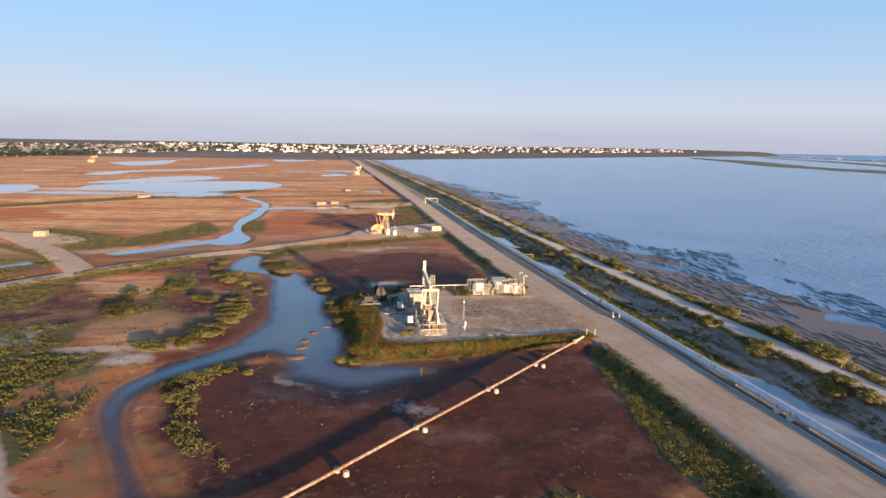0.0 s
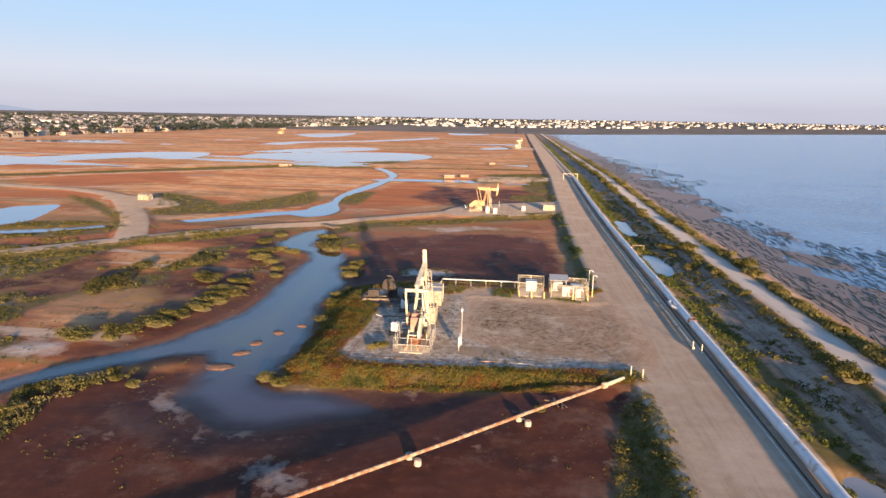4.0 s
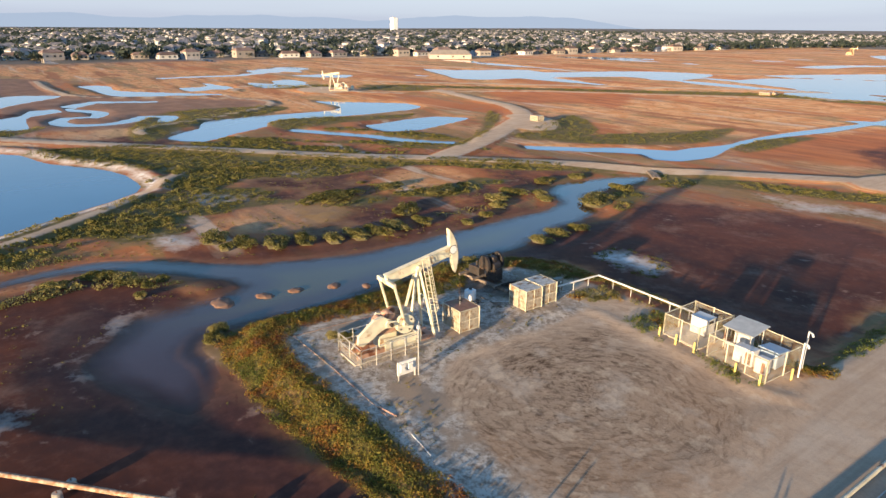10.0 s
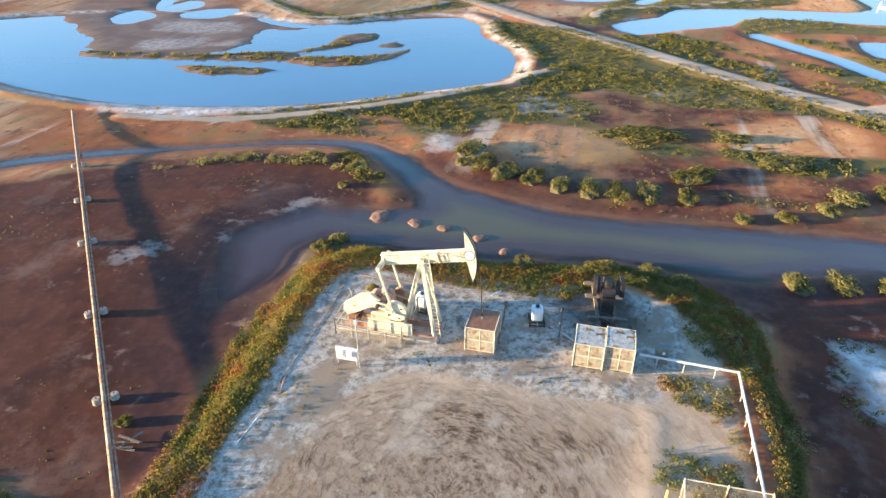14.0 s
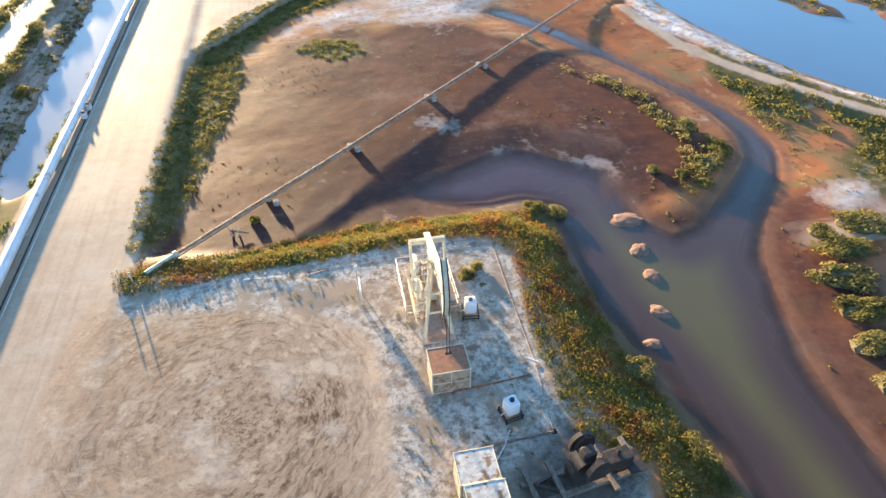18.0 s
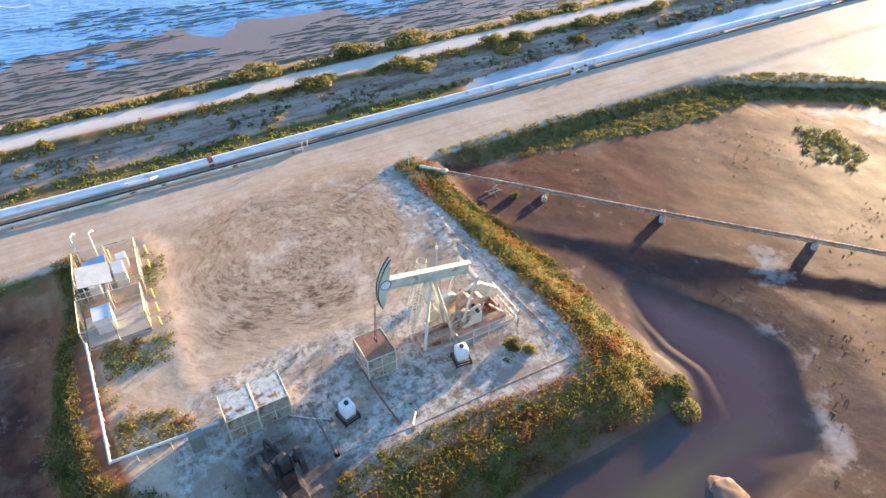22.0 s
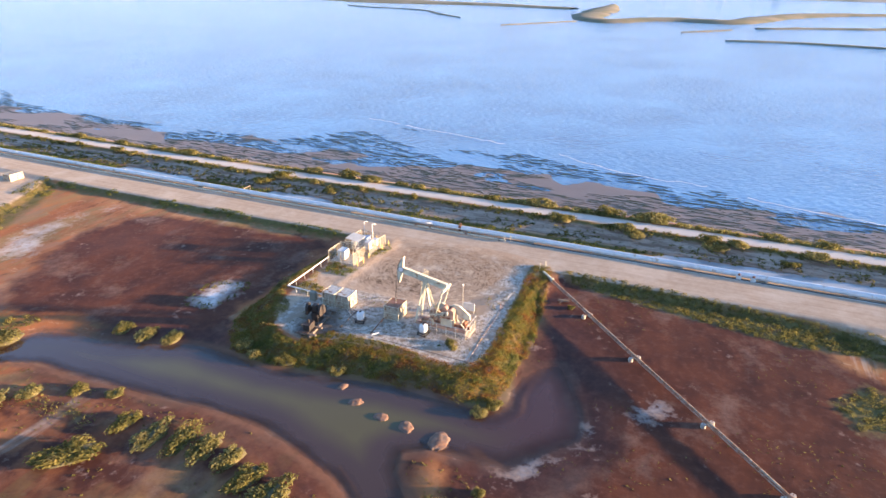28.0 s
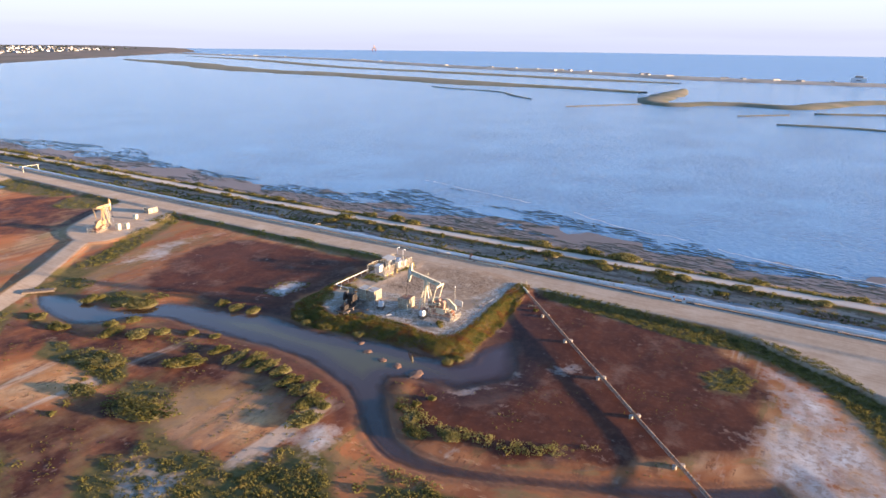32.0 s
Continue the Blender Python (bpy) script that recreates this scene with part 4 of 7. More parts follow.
def zones(x, y):
    u, c = causeway(x, y)
    near = y < 1080
    z = {}
    z["mud"] = many(x, y, MUDS, 4)
    z["mud"] = z["mud"] * (1 - 0.95 * many(x, y, TANS[:1] + TANS[4:], 3)) * np.where((x < -12) & (y > 95), 0.8, 1.0)
    z["rust"] = soft(np.maximum.reduce([x + 11, -112 - x, 36 - y, y - 178]), 8)
    z["rust"] = np.maximum(z["rust"], soft(np.maximum.reduce([x - 33, -22 - x, 122 - y, y - 192]), 6))
    z["town"] = np.clip(np.maximum((-425 - x) / 40, (y - 1060) / 60), 0, 1) * np.where(u > 33, (y > 1080), 1.0)
    z["silt"] = np.where(near & (u > 62), soft(65 - u, 2), 0)
    away = np.clip(np.maximum(-105 - x, y - 215) / 40, 0, 1) * (u < 33)
    z["tan"] = np.maximum(many(x, y, TANS, 5), away * np.clip(0.5 + 1.3 * (vnoise(x * 0.5, y, 0.012, 4, 3.0) - 0.2), 0, 0.95))
    z["green"] = np.maximum.reduce([many(x, y, GREENS, 2.5), np.clip((drift(x, y) - 0.40) * 5, 0, 1), many(x, y, [BERM], 1.0), np.where(near, soft(np.abs(u - 48.4) - 1.9, 1.0), 0) * 0.95, np.where(near, soft(np.abs(u - 55.9) - 0.9, 1.2), 0) * 0.9,
                                     np.where(near, soft(np.abs(u - 61.8) - 1.5, 1.2), 0)])
    z["green"] = z["green"] * (1 - 0.95 * many(x, y, TANS[:1] + TANS[4:], 2))
    tr = np.zeros(x.shape)
    for p, w in TRACKS:
        tr = np.maximum(tr, soft(sd_line(x, y, p, w + 4) - w, 1.2))
    z["track"] = np.maximum.reduce([tr, np.where(near, soft(np.abs(u - 39.5) - 4.0, 0.9), 0), np.where(near, soft(np.abs(u - 58.5) - 1.7, 0.8), 0), np.where(near, soft(np.abs(u - 45.2) - 1.9, 0.6), 0) * 0.8,
                                    many(x, y, PADS2, 2), many(x, y, [FLARE], 3)])
    z["salt"] = np.maximum.reduce([many(x, y, SALTS, 2.5), many(x, y, FLAT_SALTS, 3) * 1.1, soft(np.abs(sd_poly(x, y, CREEK, 4) - 1.0) - 0.7, 1.0) * np.where(x < -1, 0.42, 0.3) * soft(np.maximum.reduce([-12 - x, x - 5, 58 - y, y - 86]), 3), soft(np.abs(sd_poly(x, y, POND_W, 5) - 2.0) - 1.2, 1.5) * 0.95])
    z["red"], z["plain"] = many(x, y, REDS, 6), many(x, y, [PLAIN, POND_FLAT], 5)
    z["damp"] = np.maximum(many(x, y, [DAMP], 3.5), soft(np.maximum.reduce([sd_poly(x, y, CREEK, 8) - 4.2, np.where(x > 0, 74, 92) - y, y - 142]), 2.2) * 0.95)
    z["rim"] = np.maximum(soft(np.abs(sd_poly(x, y, CREEK, 4) - 0.7) - 0.35, 0.5), soft(np.abs(sd_poly(x, y, NCREEK, 4) - 1.0) - 0.5, 0.8) * 0.8) * 0.9 * (1 - 0.9 * soft(np.maximum.reduce([-9 - x, x - 20, 74 - y, y - 92]), 2))
    z["dike"] = np.where(near, soft(np.abs(u - 53) - 2.4, 1.0), 0)
    z["pale"] = np.where(near, soft(np.abs(u - 58.5) - 1.3, 1.0), 0)
    z["tread"] = soft(sd_poly(x, y, YARD, 6) + 2.2, 2.5)
    z["yard"], z["crust"] = np.maximum(many(x, y, [YARD], 1.2), soft(sd_poly(x, y, PAD, 4) + 1.6, 1.2) * 0.9), many(x, y, [CRUST], 1.0)
    z["stain"] = many(x, y, [STAIN], 1.5)
    wet = np.zeros(x.shape)
    for p, _ in WATERS:
        wet = np.maximum(wet, soft(sd_poly(x, y, p, 4) - 0.4, 1.6))
    z["wet"] = np.maximum(wet, np.where(near & (u > 66), soft(70 - u, 5), 0) * 0.55)
    return z


def lines(lo, hi, step, end, grow):
    """Coordinates: even in the middle, wider and wider outside."""
    mid = list(np.arange(lo, hi + 0.01, step))
    out, v, s = [], hi, step
    while v < end[1]:
        s *= grow
        v += s
        out.append(v)
    left, v, s = [], lo, step
    while v > end[0]:
        s *= grow
        v -= s
        left.append(v)
    return np.array(left[::-1] + mid + out)


def grid_mesh(name, xs, ys, z, material):
    nx, ny = len(xs), len(ys)
    X, Y = np.meshgrid(xs, ys)
    co = np.stack([X.ravel(), Y.ravel(), z.ravel()], 1)
    i = (np.arange(ny - 1)[:, None] * nx + np.arange(nx - 1)).ravel()
    me = bpy.data.meshes.new(name)
    me.vertices.add(len(co))
    me.vertices.foreach_set("co", co.ravel())
    me.loops.add(4 * len(i))
    me.polygons.add(len(i))
    me.polygons.foreach_set("loop_start", np.arange(len(i)) * 4)
    me.loops.foreach_set("vertex_index", np.stack([i, i + 1, i + nx + 1, i + nx], 1).ravel())
    me.update(calc_edges=True)
    me.polygons.foreach_set("use_smooth", np.ones(len(i), bool))
    me.materials.append(material)
    return me


gx = lines(-48, 119, 0.58, (-4900, 4900), 1.03)
gy = lines(36, 190, 0.6, (-1500, 4900), 1.027)
GX, GY = np.meshgrid(gx, gy)
GZ = height(GX, GY)
ground_me = grid_mesh("ground", gx, gy, GZ, M_ground)
for zn, zv in zones(GX, GY).items():
    at = ground_me.attributes.new(zn, "FLOAT", "POINT")
    at.data.foreach_set("value", zv.ravel().astype(np.float32))
ground = tagged(new("ground", ground_me), "rust-red and tan marsh flats with sandy tracks and a graded yard", "ground", kind="structure")


def sheet(name, pts, z, material, label, category):
    bm = bmesh.new()
    bm.faces.new([bm.verts.new((x, y, z)) for x, y in pts])
    me = bpy.data.meshes.new(name)
    bm.to_mesh(me)
    me.materials.append(material)
    return tagged(new(name, me), label, category, kind="structure")


wx, wy = np.arange(-32, 18, 0.7), np.arange(34, 179, 0.8)
WX, WY = np.meshgrid(wx, wy)
creek_me = grid_mesh("water_creek", wx, wy, np.full(WX.shape, -0.2), M_water)
depth_ = -sd_poly(WX, WY, CREEK, 6) + (vnoise(WX, WY, 0.3, 3, 2.0) - 0.5) * 1.2
pool_ = soft(np.hypot(WX - 4.0, WY - 82.5) - 10, 5) * soft(WY - 92, 3)
for zn, zv in (("deep", np.clip(0.25 + depth_ / np.where(pool_ > 0.3, 3.6, 1.8), 0.12, 1)), ("pool", pool_), ("olive", np.clip((depth_ - 2.4) / 2.2, 0, 1) * np.clip((WY - 80) / 12, 0, 1) * (1 - 0.6 * np.clip((WY - 128) / 20, 0, 1)))):
    at = creek_me.attributes.new(zn, "FLOAT", "POINT")
    at.data.foreach_set("value", zv.ravel().astype(np.float32))
tagged(new("water_creek", creek_me), "still brown and olive creek water mirroring the sky", "water", kind="structure")
sheet("water_pond", [(-1200, -300), (-31, -300), (-31, 80), (-34, 176), (58, 176), (58, 1060), (-1200, 1060)], -0.192, M_pond, "pond water between low banks, reflected sky put into its blue", "water")
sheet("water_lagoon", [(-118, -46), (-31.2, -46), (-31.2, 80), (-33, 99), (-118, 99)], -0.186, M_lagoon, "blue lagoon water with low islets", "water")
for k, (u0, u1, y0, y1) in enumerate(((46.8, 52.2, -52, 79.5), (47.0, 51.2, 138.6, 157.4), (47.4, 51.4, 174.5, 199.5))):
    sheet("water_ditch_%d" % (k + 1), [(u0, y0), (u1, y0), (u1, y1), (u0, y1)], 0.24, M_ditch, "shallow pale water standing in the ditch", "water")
sx_, sy_ = np.arange(58, 130.1, 1.2), np.arange(-60, 480.1, 2.0)
SX, SY = np.meshgrid(sx_, sy_)
shore_me = grid_mesh("water_shore", sx_, sy_, np.full(SX.shape, -0.2), M_shore)
at = shore_me.attributes.new("deep", "FLOAT", "POINT")
at.data.foreach_set("value", np.clip(0.8 + (-0.2 - height(SX, SY)) / 0.09 + 0.3 * (vnoise(SX, SY * 0.4, 0.12, 3, 5.0) - 0.5), 0.05, 1).ravel().astype(np.float32))
tagged(new("water_shore", shore_me), "thin film of clear bay water over the tidal mud", "water", kind="structure")
sheet("water_bay", [(58, -1500), (1000, -1500), (1000, 100), (1050, 290), (1180, 540), (1300, 850), (1560, 1400), (1800, 2200), (2000, 3100), (2000, 3300), (58, 3300), (58, 480), (130, 480), (130, -60), (58, -60)], -0.2, M_bay, "wide shallow tidal bay with small ripples", "water")
sheet("water_sea", [(1010, -4900), (4990, -4900), (4990, 4990), (2040, 4990), (2040, 3100), (1840, 2200), (1600, 1400), (1340, 850), (1215, 540), (1090, 290), (1045, 100), (1045, -1500), (1010, -1500)], -0.3, M_sea, "open blue ocean beyond the beach", "water")


# ---- building helpers ----
def finish(bm, name, material, smooth=False):
    me = bpy.data.meshes.new(name)
    bmesh.ops.recalc_face_normals(bm, faces=bm.faces)
    bm.to_mesh(me)
    bm.free()
    me.materials.append(material)
    if smooth:
        me.polygons.foreach_set("use_smooth", np.ones(len(me.polygons), bool))
    return me


def part(name, bm, material, parent, label="", smooth=False):
    ob = new(name, finish(bm, name, material, smooth))
    ob.parent = parent
    if label:
        ob["label"] = label
    return ob


def thing(name, x, y, z, label, category, rz=0.0, group="", kind=""):
    ob = new(name)
    ob.empty_display_size = 0.2
    ob.matrix_world = pose(x, y, z, 0, 0, rz)
    return tagged(ob, label, category, group, kind)


def box(bm, cx, cy, cz, sx, sy, sz, bevel=0.0, m=None):
    r = bmesh.ops.create_cube(bm, size=1.0)
    for v in r["verts"]:
        v.co = Vector((v.co.x * sx + cx, v.co.y * sy + cy, v.co.z * sz + cz))
        if m:
            v.co = m @ v.co
    if bevel:
        es = list({e for v in r["verts"] for e in v.link_edges})
        bmesh.ops.bevel(bm, geom=es, offset=bevel, segments=2, affect="EDGES", profile=0.6)
    return bm


def tube(bm, a, b_, r, n=10, r2=None):
    a, b_ = Vector(a), Vector(b_)
    d = b_ - a
    q = d.to_track_quat("Z", "Y").to_matrix().to_4x4()
    bmesh.ops.create_cone(bm, cap_ends=True, segments=n, radius1=r, radius2=r if r2 is None else r2, depth=d.length, matrix=Matrix.Translation((a + b_) / 2) @ q)
    return bm


def beam(bm, a, b_, w, h, up=(0, 0, 1)):
    """A rectangular bar from a to b_, w across and h high."""
    a, b_ = Vector(a), Vector(b_)
    d = (b_ - a).normalized()
    s = d.cross(Vector(up)).normalized()
    u = s.cross(d)
    vs = [bm.verts.new(p + s * i * w / 2 + u * j * h / 2) for p in (a, b_) for i, j in ((-1, -1), (1, -1), (1, 1), (-1, 1))]
    for f in ((0, 1, 2, 3), (7, 6, 5, 4), (0, 4, 5, 1), (1, 5, 6, 2), (2, 6, 7, 3), (3, 7, 4, 0)):
        bm.faces.new([vs[i] for i in f])
    return bm


def slab(bm, outline, x0, x1):
    """A plate with its outline in y and z, from x0 to x1."""
    a = [bm.verts.new((x0, y, z)) for y, z in outline]
    b_ = [bm.verts.new((x1, y, z)) for y, z in outline]
    bm.faces.new(a)
    bm.faces.new(b_[::-1])
    for i in range(len(a)):
        j = (i + 1) % len(a)
        bm.faces.new((a[i], b_[i], b_[j], a[j]))
    return bm


B = bmesh.new


# ---- oil well pumping unit ----
def pumpjack(x, y, z, rz, label, tilt=9.0, paint=M_cream, small=False):
    t = thing("pumpjack", x, y, z, label, "pumpjack", rz, "pumpjacks")
    base = part("skid", box(box(box(B(), -0.62, 0, 0.28, 0.28, 7.2, 0.5), 0.62, 0, 0.28, 0.28, 7.2, 0.5), 0, 3.2, 0.28, 1.2, 0.5, 0.46), M_pink, t, "faded reddish steel skid")
    part("concrete_base", box(B(), 0, -0.2, 0.02, 2.4, 7.8, 0.2, 0.03), M_conc, t)
    top = Vector((0, 2.4, 6.15))
    for k, (fx, fy) in enumerate(((-0.95, 3.45), (0.95, 3.45), (-0.75, 1.0), (0.75, 1.0))):
        b = beam(B(), (fx, fy, 0.5), top + Vector((0.16 if fx > 0 else -0.16, 0.12 if k < 2 else -0.12, 0)), 0.19, 0.2)
        part("samson_post_leg", b, paint, t)
    part("post_brace", tube(B(), (-0.62, 3.1, 2.4), (0.62, 3.1, 2.4), 0.07), paint, t)
    part("post_brace", tube(B(), (-0.42, 2.85, 3.9), (0.42, 2.85, 3.9), 0.06), paint, t)
    part("saddle_bearing", tube(box(B(), 0, 2.4, 6.2, 0.6, 0.5, 0.3, 0.04), (-0.45, 2.4, 6.4), (0.45, 2.4, 6.4), 0.17, 14), paint, t)
    # walking beam with its head
    tm = Matrix.Translation((0, 2.4, 6.45)) @ Matrix.Rotation(radians(tilt), 4, "X")

    def tilted(bm):
        bmesh.ops.transform(bm, matrix=tm, verts=bm.verts)
        return bm

    b = B()
    for zz, ww, hh in ((0.38, 0.42, 0.07), (0.0, 0.20, 0.72), (-0.38, 0.42, 0.07)):
        box(b, 0, 0.25, zz + 0.1, ww, 6.5, hh)
    wb = part("walking_beam", tilted(b), paint, t)
    R, out = 3.95, []
    for a in np.linspace(-31, 29, 15):
        out.append((R * math.cos(radians(a)), R * math.sin(radians(a)) + 0.1))
    out += [(3.35, 1.1), (3.28, 0.5), (3.28, -0.4), (3.32, -1.3)]
    hd = part("horse_head", tilted(slab(B(), out, -0.22, 0.22)), paint, t)
    for tx_ in (-0.16, 0.16):
        b = B()
        for a in np.linspace(-31, 27, 14):
            c, s = R * math.cos(radians(a)) + 0.04, R * math.sin(radians(a)) + 0.1
            c2, s2 = R * math.cos(radians(a + 4.2)) + 0.04, R * math.sin(radians(a + 4.2)) + 0.1
            beam(b, (tx_, c, s), (tx_, c2, s2), 0.045, 0.07, (1, 0, 0))
        part("cable_track", tilted(b), M_dark, hd, "dark wire track on the curved face")
    for sx in (-1, 1):
        part("disc", tilted(tube(B(), (sx * 0.22, 3.52, 0.15), (sx * 0.235, 3.52, 0.15), 0.34, 20)), M_plastic, hd, "round white disc")
        part("disc_rim", tilted(tube(B(), (sx * 0.215, 3.52, 0.15), (sx * 0.228, 3.52, 0.15), 0.40, 20)), M_black, hd)
    tail = tm @ Vector((0, -2.95, -0.1))
    part("equaliser", tube(box(B(), 0, tail.y, tail.z, 2.5, 0.3, 0.34, 0.04), (0, tail.y, tail.z), (0, tail.y, tail.z + 0.35), 0.16), paint, t)
    # gearbox, cranks and counterweights
    cy, cz = -0.75, 2.55
    part("gearbox_pedestal", box(B(), 0, cy, 1.05, 1.1, 1.6, 1.1, 0.04), paint, t)
    part("gearbox", tube(tube(box(B(), 0, cy, 2.2, 0.95, 1.9, 1.3, 0.12), (-0.48, cy + 0.35, 2.75), (0.48, cy + 0.35, 2.75), 0.5, 18), (-0.46, cy - 0.5, 2.6), (0.46, cy - 0.5, 2.6), 0.42, 16), M_pink, t, "faded red gearbox")
    part("crank_shaft", tube(B(), (-1.25, cy, cz), (1.25, cy, cz), 0.15, 12), M_dark, t)
    ang = radians(-12)
    ca, sa = math.cos(ang), math.sin(ang)
    for sx in (-1, 1):
        def cr(u, v):
            return (cy + u * ca - v * sa, cz + u * sa + v * ca)
        crank = part("crank", slab(B(), [cr(-0.3, 0.3), cr(-0.42, 0), cr(-0.3, -0.3), cr(2.2, -0.2), cr(2.2, 0.2)], sx * 0.84, sx * 1.0), paint, t)
        skin = M_oldpipe if sx < 0 and not small else paint
        for side in (1, -1):
            prof = [cr(0.62, side * 0.12)] + [cr(1.36 + 0.78 * math.cos(radians(a)), side * (0.16 + 0.62 * math.sin(radians(a)))) for a in np.linspace(170, 10, 11)] + [cr(2.14, side * 0.12)]
            part("counterweight", slab(B(), prof, sx * 0.76, sx * 1.12), skin, crank, "rust-stained counterweight" if sx < 0 and not small else "")
        for u_, v_ in ((0.95, -0.42), (0.95, 0.42), (1.75, -0.42), (1.75, 0.42)):
            by_, bz_ = cr(u_, v_)
            part("bolt", tube(B(), (sx * 1.1, by_, bz_), (sx * 1.17, by_, bz_), 0.07, 8), M_dark, crank)
        py, pz = cr(1.25, 0)
        part("pitman_arm", tube(beam(B(), (sx * 1.18, py, pz), (sx * 1.18, tail.y, tail.z), 0.13, 0.2, (1, 0, 0)), (sx * 1.0, py, pz), (sx * 1.28, py, pz), 0.17, 12), paint, t)
    # motor, belt guard
    part("motor", tube(box(B(), 0.2, -2.9, 0.75, 0.9, 0.9, 0.3, 0.03), (-0.3, -2.9, 1.15), (0.7, -2.9, 1.15), 0.36, 16), M_rusty, t, "rusted electric motor")
    part("motor_stand", beam(beam(beam(B(), (-0.5, -3.5, 0.5), (-0.5, -2.2, 1.9), 0.1, 0.1), (0.5, -3.5, 0.5), (0.5, -2.2, 1.9), 0.1, 0.1), (-0.55, -2.9, 1.55), (0.75, -2.9, 1.55), 0.12, 0.12), paint, t)
    part("brake_lever", tube(tube(B(), (-1.5, -3.7, 0.4), (-1.6, -4.1, 1.9), 0.03, 6), (-0.5, -3.6, 0.7), (-1.5, -3.7, 0.7), 0.03, 6), M_steel, t)
    part("belt_guard", slab(B(), [(-3.6, 1.45), (-3.5, 2.15), (-2.1, 3.2), (-1.35, 3.3), (-0.65, 2.85), (-0.75, 2.35), (-1.6, 2.1), (-2.6, 1.5), (-3.2, 1.25)], 0.58, 0.86), paint, t, "slanting pale sheet belt guard")
    part("crank_screen", box(B(), 1.3, 0.2, 1.0, 0.06, 3.4, 1.1, 0.02), paint, t, "low pale sheet screen")
    # ladder with its cage on the front legs
    b = B()
    lo, hi = Vector((0.95, 3.75, 0.6)), Vector((0.45, 2.75, 7.1))
    ld = (hi - lo)
    for o in (-0.2, 0.2):
        tube(b, lo + Vector((0, o, 0)), hi + Vector((0, o, 0)), 0.035, 6)
    for k in np.linspace(0.03, 0.98, 22):
        p = lo + ld * k
        tube(b, p + Vector((0, -0.2, 0)), p + Vector((0, 0.2, 0)), 0.02, 5)
    lad = part("ladder", b, M_paleyel, t, "pale yellow steel ladder")
    b = B()
    hoop = [(0, -0.22), (0.3, -0.36), (0.62, -0.2), (0.7, 0.0), (0.62, 0.2), (0.3, 0.36), (0, 0.22)]
    for k in np.linspace(0.34, 1.03, 9):
        p = lo + ld * k
        for (ax, ay), (bx, by) in zip(hoop, hoop[1:]):
            tube(b, p + Vector((ax, ay, 0)), p + Vector((bx, by, 0)), 0.022, 5)
    for hx, hy in hoop[1:-1]:
        tube(b, lo + ld * 0.34 + Vector((hx, hy, 0)), lo + ld * 1.03 + Vector((hx, hy, 0)), 0.018, 5)
    part("safety_cage", b, M_paleyel, lad)
    # bridle and rod
    foot = tm @ Vector((0, R * math.cos(radians(-31)), R * math.sin(radians(-31)) + 0.1))
    b = B()
    for sx in (-0.1, 0.1):
        tube(b, (sx, 6.62, foot.z + 0.5), (sx, 6.78, 2.45), 0.022, 5)
    part("bridle_cable", b, M_dark, t)
    part("carrier_bar", box(B(), 0, 6.78, 2.42, 0.42, 0.12, 0.14, 0.02), M_dark, t)
    part("polished_rod", tube(B(), (0, 6.78, 0.3), (0, 6.78, 2.8), 0.03, 8), M_steel, t)
    # guard rails round the cranks
    for k, (ax, ay, bx, by) in enumerate(((-1.9, -3.9, 1.9, -3.9), (1.9, -3.9, 1.9, 1.3), (-1.9, -3.9, -1.9, 1.3), (1.9, 1.3, 0.9, 1.3), (-1.9, 1.3, -0.9, 1.3))):
        g = part("guard_rail", tube(B(), (ax, ay, 1.55), (bx, by, 1.55), 0.035, 6), M_steel, t)
        part("lower_rail", tube(B(), (ax, ay, 0.85), (bx, by, 0.85), 0.03, 6), M_steel, g)
        n = max(1, int(math.hypot(bx - ax, by - ay) / 1.3))
        for i in range(n + 1):
            px, py = ax + (bx - ax) * i / n, ay + (by - ay) * i / n
            part("post", tube(B(), (px, py, 0.0), (px, py, 1.6), 0.04, 6), M_steel, g)
        b = B()
        beam(b, (ax, ay, 0.45), (bx, by, 0.45), 0.015, 0.75)
        part("mesh_panel", b, M_wire, g, "rusty wire mesh")
    return t


pumpjack(13.45, 100.5, 0.95, 0, "cream painted pumpjack with raised horse head, rusted gearbox and caged ladder", 11.0)
pj = pumpjack(14.2, 205.5, 0.6, -63, "ochre pumpjack beside the sandy marsh track", -4.0, M_ochre, True)
pj.scale = (0.88, 0.88, 0.88)
pumpjack(-187.5, 197.0, 0.6, 148, "pale pumpjack on a small pad among distant ponds", -8.0, small=True)
pumpjack(24, 568, 0.6, -40, "far pale pumpjack beside the causeway road", 6.0, small=True)
pumpjack(-268, 820, 0.5, -60, "tiny far pumpjack on the open marsh", 4.0, M_ochre, True)


